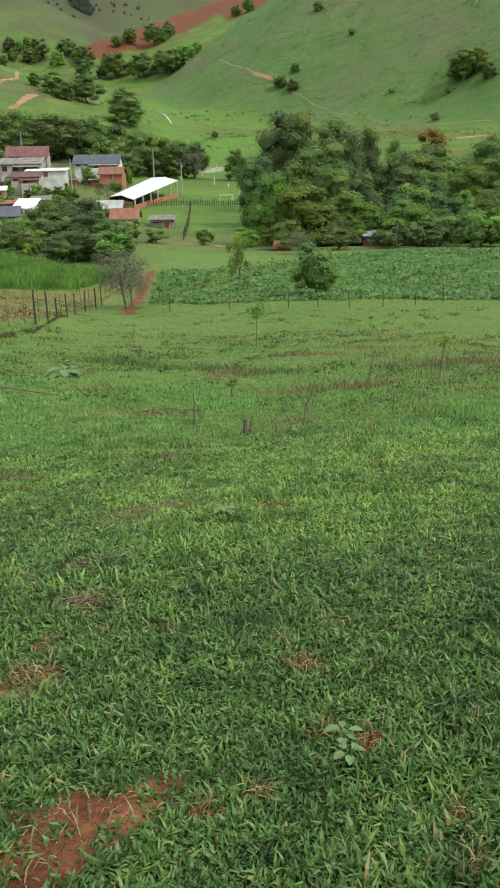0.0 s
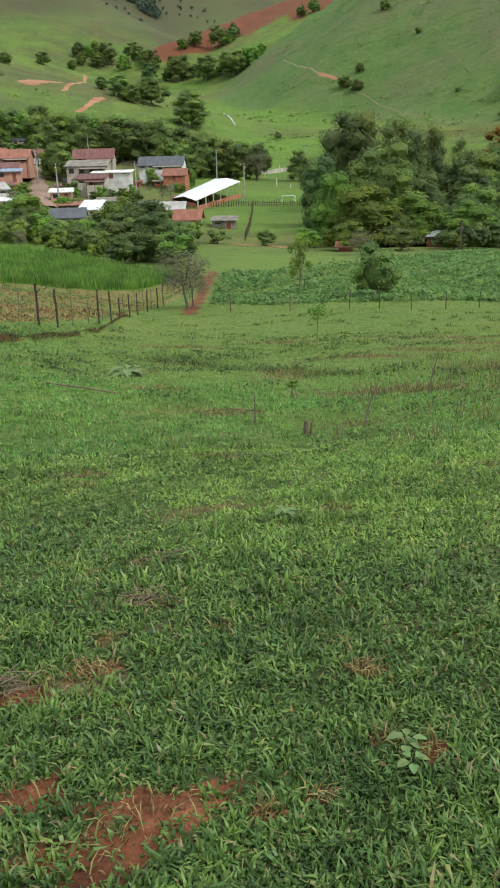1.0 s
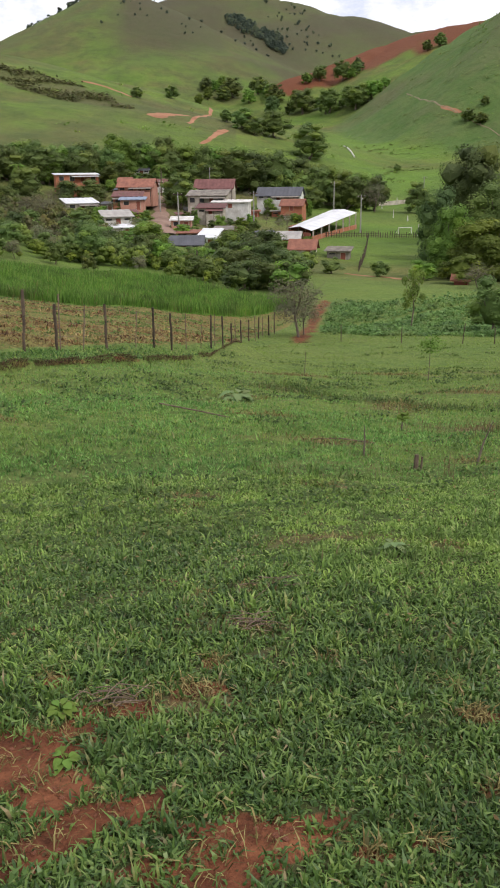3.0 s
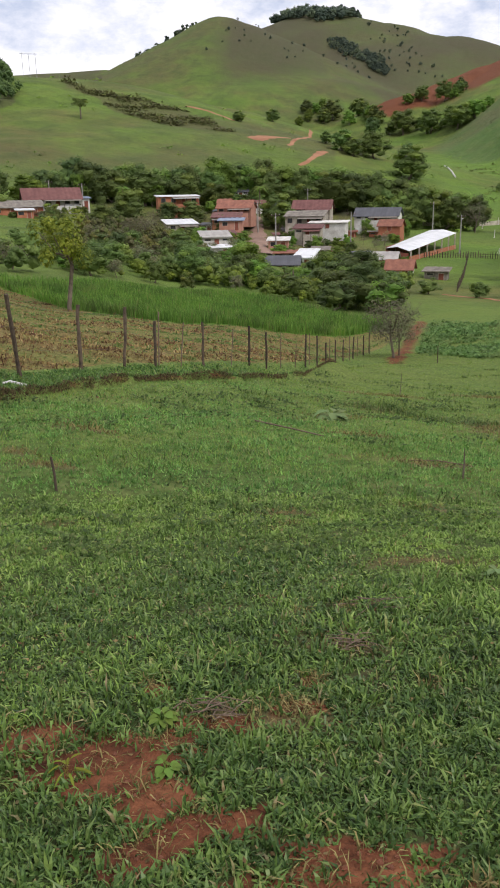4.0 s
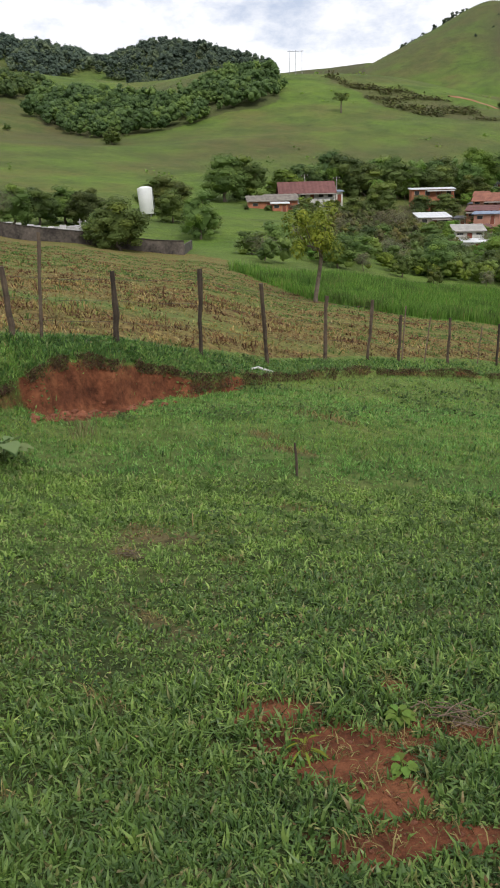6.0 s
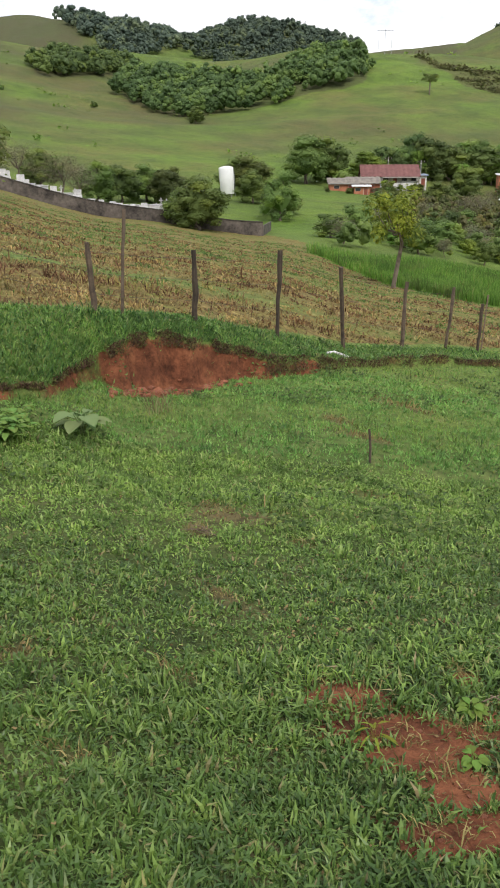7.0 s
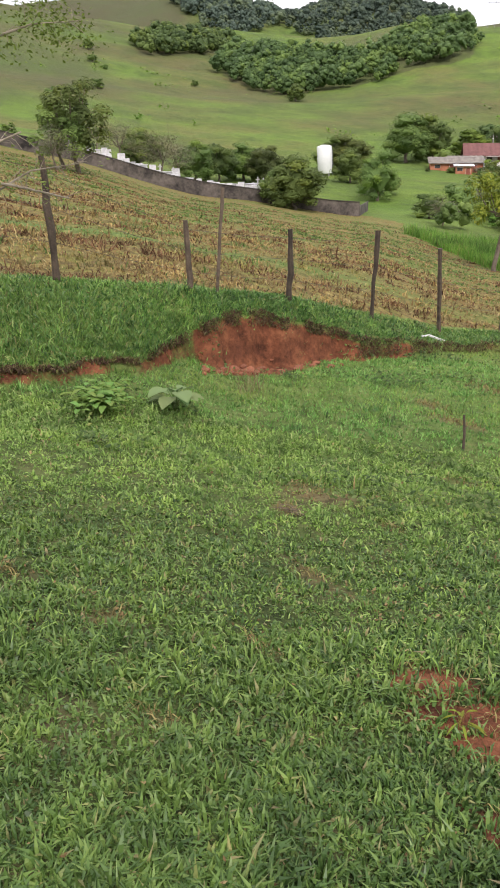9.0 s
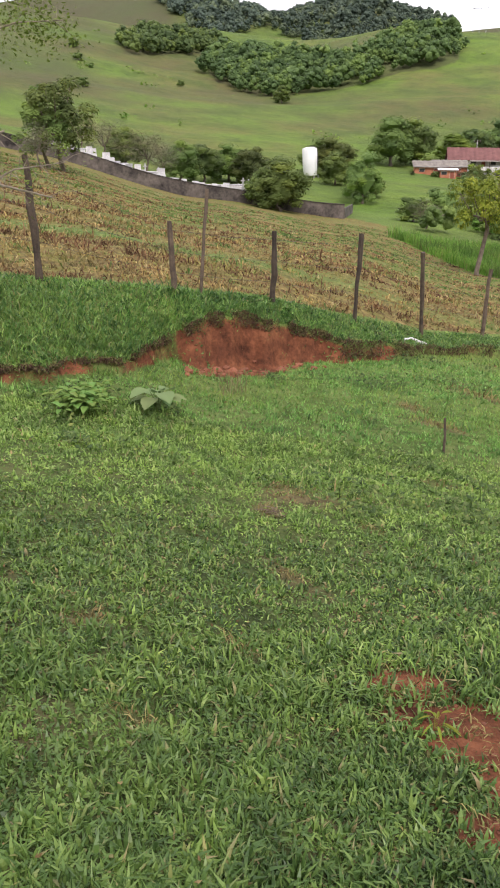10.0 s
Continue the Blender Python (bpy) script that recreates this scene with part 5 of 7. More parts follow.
def house(name, az, r, turn, w, d, h, rise, kind, wall, roof, label, openings=2, category="house", sink=0.0, door=True, z=None):
    x, y = place(az, r)
    low = min(ground_z(x + a, y + b) for a in (-w / 3, w / 3) for b in (-d / 3, d / 3)) - .2
    base = (low if z is None else z) - sink
    if category == "house" and r > 130:
        h, rise = h * .82, rise * 1.3
    ob = thing(name, pose(x, y, base, 0, 0, -az + turn), label, category, "village houses")
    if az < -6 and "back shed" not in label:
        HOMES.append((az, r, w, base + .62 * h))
    bm = bmesh.new()
    # four walls with thickness, gables up to the roof
    T = .18
    box(bm, -w / 2, w / 2, -d / 2, -d / 2 + T, -2.8, h)
    box(bm, -w / 2, w / 2, d / 2 - T, d / 2, -2.8, h + (rise if kind == "lean" else 0))
    for s in (-1, 1):
        xa, xb = sorted((s * w / 2, s * (w / 2 - T)))
        if kind == "gable":
            prof = ((-d / 2 + T, -2.8), (d / 2 - T, -2.8), (d / 2 - T, h), (0, h + rise * .97), (-d / 2 + T, h))
        elif kind == "lean":
            prof = ((-d / 2 + T, -2.8), (d / 2 - T, -2.8), (d / 2 - T, h + rise * .97), (-d / 2 + T, h))
        else:
            prof = ((-d / 2 + T, -2.8), (d / 2 - T, -2.8), (d / 2 - T, h), (-d / 2 + T, h))
        a, b = [bm.verts.new((xa, p, q)) for p, q in prof], [bm.verts.new((xb, p, q)) for p, q in prof]
        bm.faces.new(a)
        bm.faces.new(b[::-1])
        for i in range(len(prof)):
            j = (i + 1) % len(prof)
            bm.faces.new((a[i], a[j], b[j], b[i]))
    if category == "house" and r > 135 and az < 0:
        FRONTS.append((az, r - d / 2 - 2.4, w))
    part("wall", bm, M[wall], ob)
    part("roof", roof_mesh(w, d, h + .01, rise, kind), M[roof], ob)
    if openings >= 2 and h > 1.6:
        # an open veranda along part of the front
        va, vb = (-w / 2, w * .18) if int(r) % 2 else (-w * .15, w / 2)
        vr = bmesh.new()
        zt, zf = h - .12, h - .42
        for xa, xb in ((va, vb),):
            a = [vr.verts.new((x2, y2, z2)) for x2, y2, z2 in ((xa, -d / 2 - .01, zt), (xb, -d / 2 - .01, zt), (xb, -d / 2 - 1.9, zf), (xa, -d / 2 - 1.9, zf))]
            b = [vr.verts.new(q.co - Vector((0, 0, .06))) for q in a]
            vr.faces.new(a)
            vr.faces.new(b[::-1])
            for k in range(4):
                vr.faces.new((a[k], b[k], b[(k + 1) % 4], a[(k + 1) % 4]))
        part("veranda_roof", vr, M[("sheet_old", "tile_dark", roof, "sheet")[int(az * 10 + r) % 4]], ob)
        for px in (va + .1, (va + vb) / 2, vb - .1):
            pb = bmesh.new()
            box(pb, px - .06, px + .06, -d / 2 - 1.85, -d / 2 - 1.73, -2.6, zf - .05)
            part("veranda_post", pb, M["post"], ob)
        lw = bmesh.new()
        box(lw, va + .05, vb - .05, -d / 2 - 1.84, -d / 2 - 1.74, -2.6, .55)
        part("veranda_wall", lw, M[wall], ob)
    spots = [-w / 2 + w * (i + .5) / (openings + (1 if door else 0)) for i in range(openings + (1 if door else 0))]
    for i, sx in enumerate(spots):
        is_door = door and i == len(spots) // 2
        z0, z1, hw = (0.0, 2.05, .42) if is_door else (1.0, 2.05, .55)
        z1 = min(z1, h - .25)
        fr = bmesh.new()
        for xa, xb, za, zb in ((sx - hw - .07, sx - hw, z0, z1 + .07), (sx + hw, sx + hw + .07, z0, z1 + .07), (sx - hw, sx + hw, z1, z1 + .07)):
            box(fr, xa, xb, -d / 2 - .05, -d / 2 - .002, za, zb)
        f = part("door" if is_door else "window", fr, M["cream"], ob, "pale timber frame")
        # window panes are dark boxes on the wall, the unlit room painted in
        pn = bmesh.new()
        box(pn, sx - hw, sx + hw, -d / 2 - .02, -d / 2 - .003, z0, z1)
        part("door_leaf" if is_door else "pane", pn, M["redwood"] if is_door else M["dark"], f)
    return ob


# bearing, distance, turn to the eye, width, depth, wall height, roof rise
house("house", -32.4, 204, 6, 13.2, 8, 2.6, 1.9, "gable", "white", "tile_dark", "long white house with a dark red tiled roof", 5, z=0.3)
house("house", -35.5, 189, 4, 6.0, 6, 2.3, 1.0, "lean", "brickwall", "sheet_old", "low orange brick house with a stained sheet roof", 1, z=-1.3)
house("house", -34.1, 190, 4, 7.0, 6, 2.4, 1.1, "lean", "brickwall", "sheet_old", "orange brick house under a weathered sheet roof", 1, z=-1.3)
house("porch", -34.2, 184, 4, 3.4, 2.6, 1.9, .3, "lean", "brickwall", "zinc", "brick porch under a white metal sheet", 1, "porch", z=-1.8)
house("house", -30.4, 206, 6, 3.3, 5, 3.2, .3, "lean", "white", "blue", "small white annex with a bluish sheet roof", 1, z=-0.2)
house("house", -23.8, 186, 12, 6.6, 6, 2.4, .7, "lean", "cream", "zinc", "cream house under a white metal sheet roof", 2, z=-5.5)
house("house", -23.9, 214, 8, 10.4, 5, 2.9, .3, "lean", "brickwall", "zinc", "brick house with a long white sheet roof", 3, z=0.1)
house("house", -21.4, 158, 8, 5.2, 5, 1.9, .8, "lean", "white", "sheet", "white house with a pale grey sheet roof", 2, z=-6.9)
house("shed", -21.1, 150, 8, 3.6, 3, 1.2, .4, "lean", "white", "zinc", "low white shed with a metal roof", 1, "shed", z=-8.1)
house("house", -19.8, 206, -12, 8.4, 7, 2.2, 1.3, "gable", "pink", "tile", "salmon-walled house with an orange tiled roof", 3, z=-2.2)
house("house", -20.6, 212, -12, 3.0, 3.2, 3.4, .6, "gable", "pink", "tile", "tall narrow salmon house with a tiled cap", 1, z=-1.9)
house("house", -20.5, 193, -6, 6.4, 5, 2.6, .8, "lean", "brickwall", "tile_dark", "brick house with a dark tiled roof", 2, z=-4.6)
house("shelter", -20.2, 184, -6, 5.2, 3, 2.0, .5, "lean", "pink", "blue", "shelter covered by a blue tarpaulin", 1, "shelter", z=-5.0)
house("house", -19.5, 246, 0, 4.2, 4, 1.9, .7, "gable", "white", "slate", "small white house with a dark roof", 2, z=2.2)
house("house", -18.3, 236, -8, 4.0, 5, 2.0, .8, "gable", "white", "tile_dark", "white house with a brown roof beside the road", 2, z=-1.5)
house("house", -16.9, 165, -4, 3.9, 4, 2.4, .4, "lean", "pink", "white", "pale pink house with a white roof edge", 1, z=-8.5)
house("house", -16.8, 138, -4, 6.2, 5, 1.7, .9, "gable", "cream", "slate", "low house with a dark grey roof", 2, z=-10.4)
house("house", -15.0, 146, -18, 3.1, 4, 1.9, 1.0, "lean", "white", "zinc", "white house with a bright sloping roof", 1, z=-10.2)
house("house", -15.0, 192, -10, 8.8, 5, 2.9, .9, "lean", "cream", "sheet_old", "broad pale house under a stained sheet roof", 3, z=-4.9)
house("house", -13.4, 186, -10, 8.2, 4, 1.4, .3, "lean", "white", "white", "low white outhouse with a flat white parapet", 2, z=-5.0)
house("house", -14.5, 222, -8, 10.0, 7, 2.2, 1.6, "gable", "cream", "tile_dark", "house with a broad brown tiled roof", 2, z=-2.9)
house("house", -14.8, 178, -8, 5.6, 4, 2.0, .6, "lean", "cream", "tile_dark", "small cream house with a brown roof", 2, z=-6.4)
house("house", -10.0, 212, -12, 11.0, 6, 2.0, 1.4, "gable", "white", "slate", "long white house with a dark roof", 4, z=-4.6)
house("house", -9.1, 200, -12, 5.2, 5, 1.5, 1.0, "gable", "brickwall", "tile", "brick house with a salmon tiled roof", 2, z=-6.3)
house("house", -9.4, 150, -8, 4.0, 4, 1.5, .8, "gable", "brickwall", "sheet", "brick outhouse with a pale sheet roof", 1, z=-10.4)
house("house", -8.4, 140, -8, 4.2, 4, 1.3, 1.0, "gable", "white", "tile", "low white house with a dark red roof", 1, z=-11.2)
house("hut", -5.9, 136, -8, 3.6, 3, 1.5, .4, "lean", "sheet_old", "sheet_old", "grey timber hut with a sheet roof", 1, "hut")
house("hut", 8.7, 108, 0, 2.0, 2.2, 1.6, .4, "lean", "redwood", "zinc", "small red hut under a white metal sheet", 1, "hut", 0, False)
house("hut", 2.6, 97, -6, 1.5, 1.6, 1.3, .5, "gable", "redwood", "tile", "low red-roofed hut below the grove", 1, "hut", .3, False)
house("house", 9.9, 205, 0, 2.2, 4, 2.6, .6, "lean", "white", "tile", "white house half hidden by trees", 1)
house("house", 16.0, 215, -4, 9.0, 5, 2.2, 1.2, "gable", "brickwall", "tile", "brick house with a red tiled roof below the hill", 2)
house("house", 14.6, 118, -4, 5, 4, 1.6, .5, "lean", "white", "sheet", "pale house behind the trees", 2)


# lean-tos, coops and back sheds packed between the houses
g = random.Random(64)
for k in range(26):
    az, r = g.uniform(-22.5, -8.8), g.uniform(150, 228)
    if abs(az + 18.0) > 1.2:
        house("shed", az, r, g.uniform(-20, 20), g.uniform(2.2, 4.6), g.uniform(2, 3.4), g.uniform(1.2, 1.9), g.uniform(.25, .7), g.choice(("lean", "lean", "gable")),
              g.choice(("brickwall", "cream", "white", "plaster")), g.choice(("tile", "tile_dark", "tile_dark", "sheet_old", "sheet", "slate")), "low back shed between the village houses", 1, "shed", 0, g.random() < .5)


def sightline_height(az, r, w, h, z):
    """Tree height cut to fit the view: houses behind stay visible from the eye."""
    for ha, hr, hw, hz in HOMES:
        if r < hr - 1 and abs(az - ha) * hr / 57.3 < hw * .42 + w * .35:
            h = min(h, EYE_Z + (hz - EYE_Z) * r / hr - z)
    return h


# bearing, distance, height, crown width, kind
GROVE = (
    (1.8, 112, 9.7, 7.6, "bright"), (4.3, 107, 7.7, 9.2, "bright"), (7.2, 110, 7.1, 8.7, "bright"), (3.1, 160, 18.8, 13.8, "deep"), (5.9, 152, 16.9, 15.3, "deep"),
    (8.2, 168, 15.3, 9.6, "deep"), (0.8, 138, 11.9, 7.9, "deep"), (5.0, 132, 13.7, 12.3, "broad"), (7.9, 128, 9.4, 7.3, "deep"), (2.5, 98, 3.7, 5.6, "bright"),
    (6.5, 97, 3.3, 7.0, "broad"), (11.1, 106, 5.5, 8.4, "bright"), (13.4, 104, 4.0, 7.5, "broad"), (16.2, 100, 4.0, 7.9, "bright"), (11.6, 150, 10.6, 11.8, "broad"),
    (13.8, 158, 9.4, 10.2, "broad"), (16.0, 165, 9.6, 10.7, "broad"), (10.1, 185, 12.1, 6.6, "broad"), (12.4, 195, 14.1, 11.9, "rust"), (16.2, 200, 11.5, 8.6, "broad"),
    (10.0, 98, 2.5, 4.9, "broad"), (4.9, 55, 3.8, 3.5, "broad"), (-0.7, 58, 4.4, 2.2, "thin"), (3.7, 88, 2.8, 3.8, "grey"),
)
VILLAGE = (
    (-13.3, 118, 5.5, 10.2, "broad"), (-11.0, 140, 7.7, 10.0, "broad"), (-11.8, 112, 3.6, 7.2, "bright"), (-16.9, 215, 6.6, 9.6, "broad"), (-15.0, 244, 8.1, 14.0, "broad"),
    (-13.2, 250, 12.3, 19.7, "broad"), (-18.3, 244, 11.2, 17.5, "broad"), (-19.8, 242, 8.3, 12.2, "broad"), (-11.0, 258, 10.7, 14.8, "broad"), (-7.3, 238, 11.4, 10.2, "broad"),
    (-5.4, 238, 10.8, 12.0, "broad"), (-7.9, 232, 6.2, 8.3, "broad"), (-0.6, 235, 8.5, 7.6, "broad"), (-3.5, 235, 8.1, 7.6, "grey"), (-19.6, 118, 4.9, 10.2, "broad"),
    (-16.7, 104, 2.2, 6.7, "broad"), (-15.0, 100, 2.3, 5.7, "bright"), (-8.6, 100, 1.3, 5.7, "broad"), (-9.7, 108, 2.4, 4.6, "broad"), (-6.4, 112, 2.3, 4.0, "broad"),
    (-10.5, 250, 8.8, 9.0, "grey"), (-3.0, 110, 2.1, 3.2, "broad"), (-0.0, 105, 2.7, 4.5, "bright"), (-8.8, 49, 3.7, 4.2, "grey"), (-8.4, 51, 2.8, 2.6, "grey"),
)
MEADOW = (
    (-8.0, 348, 13.4, 23.7, "broad"), (-12.5, 375, 9.3, 16.2, "broad"), (-10.4, 377, 11.6, 20.3, "broad"), (-13.2, 801, 17.6, 34.5, "broad"), (-11.5, 787, 14.8, 39.5, "broad"),
    (-8.5, 722, 20.7, 36.3, "broad"), (-6.7, 695, 18.7, 37.4, "broad"), (-5.0, 676, 19.4, 31.5, "broad"), (-5.9, 798, 17.8, 22.9, "broad"), (-7.4, 807, 13.8, 23.2, "broad"),
    (14.1, 401, 13.3, 23.0, "broad"), (12.5, 375, 3.4, 8.6, "broad"), (2.3, 479, 6.5, 8.6, "broad"), (3.1, 473, 6.2, 10.2, "broad"), (0.3, 777, 10.9, 22.3, "broad"),
    (-10.3, 757, 15.0, 27.1, "broad"), (-2.1, 363, 3.9, 3.6, "broad"), (-13.8, 790, 12.3, 39.7, "broad"),
)
HOUSE_TREES = (
    (-38.0, 200, 11.1, 13.6, "broad"), (-36.4, 206, 10.7, 11.8, "broad"), (-33.9, 215, 7.3, 12.3, "bright"), (-30.0, 225, 8.2, 11.3, "broad"), (-28.4, 228, 8.2, 13.1, "broad"),
    (-26.1, 230, 9.6, 14.9, "broad"), (-23.6, 232, 9.1, 11.7, "broad"), (-21.3, 232, 7.2, 10.0, "broad"), (-19.2, 244, 14.6, 19.3, "broad"), (-27.3, 180, 8.3, 9.0, "broad"),
    (-29.1, 165, 5.1, 8.3, "broad"), (-23.0, 205, 6.8, 10.3, "broad"), (-17.0, 210, 8.8, 9.8, "broad"), (-24.0, 140, 4.5, 8.0, "broad"), (-22.1, 124, 4.3, 8.0, "broad"),
    (-19.8, 122, 4.4, 5.3, "bright"), (-26.2, 160, 4.5, 6.9, "grey"), (-25.2, 125, 2.3, 4.5, "grey"), (-29.0, 102, 3.3, 6.6, "broad"), (-31.9, 58, 7.1, 3.8, "yellow"),
    (-35.4, 92, 3.1, 5.3, "grey"), (-36.3, 100, 2.9, 5.0, "broad"), (-34.3, 115, 4.2, 5.0, "broad"), (-31.2, 95, 2.3, 5.5, "bright"), (-27.0, 105, 1.8, 6.0, "bright"),
    (-39.7, 136, 4.8, 7.3, "broad"),
)
WALL_TREES = (
    (-45.5, 88, 5.7, 6.6, "broad"), (-46.9, 90, 3.9, 4.4, "broad"), (-42.0, 165, 7.4, 10.7, "broad"), (-39.8, 128, 7.4, 6.4, "broad"), (-60.3, 67, 6.8, 5.4, "airy"), (-61.2, 66, 4.8, 4.6, "airy"), (-61.7, 64, 3.4, 3.6, "grey"),
    (-58.9, 112, 5.7, 4.8, "grey"), (-57.5, 106, 5.2, 6.1, "grey"), (-54.7, 106, 5.6, 6.8, "grey"), (-52.4, 120, 5.6, 6.2, "broad"), (-50.7, 125, 5.4, 6.8, "deep"),
    (-49.0, 130, 5.7, 7.5, "broad"), (-47.5, 125, 6.0, 6.4, "deep"), (-55.9, 116, 5.2, 6.4, "broad"), (-53.6, 112, 4.6, 6.0, "grey"), (-64.4, 120, 1.5, 5.2, "broad"), (-41.7, 150, 5.9, 6.5, "broad"), (-42.9, 168, 6.8, 8.4, "broad"),
)
HILL_BUSHES = (
    (-58.9, 391, 4.7, 5.1, "broad"), (-58.7, 359, 3.7, 4.6, "broad"), (-58.5, 289, 3.1, 5.0, "broad"), (-61.5, 260, 3.6, 9.3, "broad"), (-62.3, 218, 1.9, 3.1, "broad"),
    (-52.1, 346, 2.7, 5.0, "broad"), (-45.7, 331, 4.0, 7.1, "broad"), (-57.9, 351, 2.0, 3.0, "broad"), (-30.0, 358, 7.9, 7.7, "flat"), (-45.4, 321, 6.5, 6.9, "broad"),
    (-19.5, 418, 5.2, 9.0, "broad"), (-17.2, 491, 6.9, 14.1, "broad"), (3.3, 489, 5.2, 5.6, "broad"), (6.9, 503, 3.5, 7.2, "broad"), (4.8, 543, 5.5, 11.7, "broad"),
    (9.6, 417, 2.5, 4.2, "broad"), (13.2, 398, 2.4, 2.9, "broad"),
)
for group, specs in (("grove trees", GROVE), ("village trees", VILLAGE), ("meadow trees", MEADOW), ("house trees", HOUSE_TREES), ("wall trees", WALL_TREES), ("hill bushes", HILL_BUSHES)):
    for spec in specs:
        tree(*spec, group)



# smaller companions close the clumps in the valley meadow
g = random.Random(88)
for a, r, h, w, k in MEADOW:
    if r > 360 and h > 7:
        for q in range(3):
            hh = h * g.uniform(.45, .85)
            tree(a + math.degrees(g.uniform(-.75, .75) * w / r), r + g.uniform(-.6, .9) * w, hh, hh * g.uniform(.9, 1.3), g.choice(("broad", "bright", "bright", "deep")), "meadow trees")


def palm(az, r, h):
    x, y = place(az, r)
    ob = thing("palm_tree", pose(x, y, ground_z(x, y)), "palm with arching green fronds above the grove", "palm tree", "palms")
    bm = bmesh.new()
    tube(bm, [(0, 0, -.3), (.1, 0, h * .5), (.05, .1, h * .82)], [.2, .15, .12], 8)
    part("trunk", bm, M["bark"], ob, "", True)
    g = random.Random(int(r * 10))
    for k in range(15):
        a, lift = k * 2.4, g.uniform(-.3, .9)
        bm = bmesh.new()
        pts = [Vector((math.cos(a) * s * h * .3, math.sin(a) * s * h * .3, h * .82 + lift * s * h * .22 - s * s * h * .22)) for s in (0, .25, .5, .75, 1)]
        for i, (p, q) in enumerate(zip(pts, pts[1:])):
            side = Vector((-math.sin(a), math.cos(a), 0))
            for sgn in (-1, 1):
                for j in range(3):
                    b = p.lerp(q, j / 3)
                    wd = h * .075 * (1 - .16 * (i + j / 3))
                    tip = b + side * sgn * wd + (q - p) * .5 - Vector((0, 0, wd * .5))
                    bm.faces.new([bm.verts.new(u) for u in (b, p.lerp(q, (j + .7) / 3), tip)])
        part("frond", bm, M["leaf_bright"], ob)
    return ob


for spec in ((10.4, 96, 4.2), (14.4, 138, 7.5), (10.6, 178, 8.5), (-27.6, 200, 9), (-18.2, 226, 9.5), (4.0, 178, 9), (15.6, 98, 4.5), (-16.0, 107, 3.4), (-13.6, 110, 3.2)):
    palm(*spec)


def woods(name, label, poly, n, height, card, per, mat, seed, bare=0.0):
    """A wood on a far slope: clumps of leaves over the ground inside an outline of bearings and distances."""
    g = np.random.default_rng(seed)
    pts = [place(a, r) for a, r in poly]
    xs, ys = zip(*pts)
    x, y = g.uniform(min(xs), max(xs), n * 6), g.uniform(min(ys), max(ys), n * 6)
    k = inside(x + 4 * wave(x, y, 13, 1) + 2 * wave(x, y, 4, 5), y + 4 * wave(x, y, 13, 2) + 2 * wave(x, y, 4, 6), pts)
    x, y = x[k][:n], y[k][:n]
    n = len(x)
    if not n:
        return None
    hh = height * (.35 + 1.0 * g.beta(1.7, 2.4, n))
    # low woods near the houses are cut to the same sightlines
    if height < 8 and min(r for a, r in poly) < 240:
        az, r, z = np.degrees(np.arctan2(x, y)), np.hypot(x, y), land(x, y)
        hh = np.array([sightline_height(*q) for q in zip(az, r, hh, hh, z)])
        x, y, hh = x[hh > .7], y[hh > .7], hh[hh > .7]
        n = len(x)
    # every crown is a handful of lobes
    lobes = 7
    base = np.stack([x, y, land(x, y)], 1)
    ld = g.normal(0, 1, (n, lobes, 3))
    ld[:, :, 2] = np.abs(ld[:, :, 2]) * .8
    ld /= np.linalg.norm(ld, axis=2)[:, :, None]
    c = base[:, None, :] + np.array((0, 0, .42)) * hh[:, None, None] + ld * hh[:, None, None] * np.array((.27, .27, .4))
    k = per // lobes
    d = g.normal(0, 1, (n, lobes, k, 3))
    d[..., 2] = np.where(g.uniform(0, 1, d.shape[:-1]) < .6, np.abs(d[..., 2]), d[..., 2])
    d /= np.linalg.norm(d, axis=3)[..., None]
    lr = hh[:, None] * g.uniform(.16, .27, (n, lobes))
    p = c[:, :, None, :] + d * (g.uniform(.5, 1, (n, lobes, k, 1)) ** .4) * lr[:, :, None, None]
    per = lobes * k
    v, t = leaf_cards(p.reshape(-1, 3), d.reshape(-1, 3) + np.array((0, 0, .7)), g.uniform(.6, 1.3, n * per) * card, g, .4, True)
    own = g.normal(0, .62, n)
    # hidden lumps inside each lobe stop the light between leaves
    cv, ct = cores(np.concatenate([c.reshape(-1, 3), base + np.array((0, 0, .36)) * hh[:, None]]), np.concatenate([lr.ravel() * .7, hh * .22]), g, .9)
    age = np.concatenate([np.repeat(own, per * 3), np.repeat(np.concatenate([np.repeat(own, lobes), own]), 12)])
    v, t = np.concatenate([v, cv]), np.concatenate([t, ct + len(v)])
    return tagged(new(name, np_mesh(name, v, t, M[mat], age=age)), label, "woods", "", "stuff")


woods("woodland", "dense dark green wood in a hollow of the pasture hill", WOOD, 900, 8.5, .4, 98, "leaf_deep", 41)
woods("woodland_arm", "dark green strip of wood climbing the pasture hill", WOOD_ARM, 260, 8.5, .4, 98, "leaf_deep", 40)
woods("hill_forest", "forest on a high far hilltop, tinted blue for haze", ((-47.2, 1000), (-46, 850), (-44, 800), (-42, 770), (-38, 785), (-35, 860), (-34.5, 900), (-35, 1000), (-45, 1010)), 1200, 12, .8, 56, "leaf_hazed", 42)
woods("ridge_forest", "forest along a far ridge, tinted blue for haze", ((-54, 1000), (-53.4, 880), (-50, 780), (-46.5, 860), (-46.5, 1010)), 620, 13, .8, 56, "leaf_hazed", 43)
woods("summit_forest", "dark trees on a far summit", ((-17.2, 1500), (-16.2, 1430), (-14, 1380), (-12, 1440), (-11.3, 1530), (-16.5, 1550)), 420, 15, 1.1, 56, "leaf_hazed", 44)
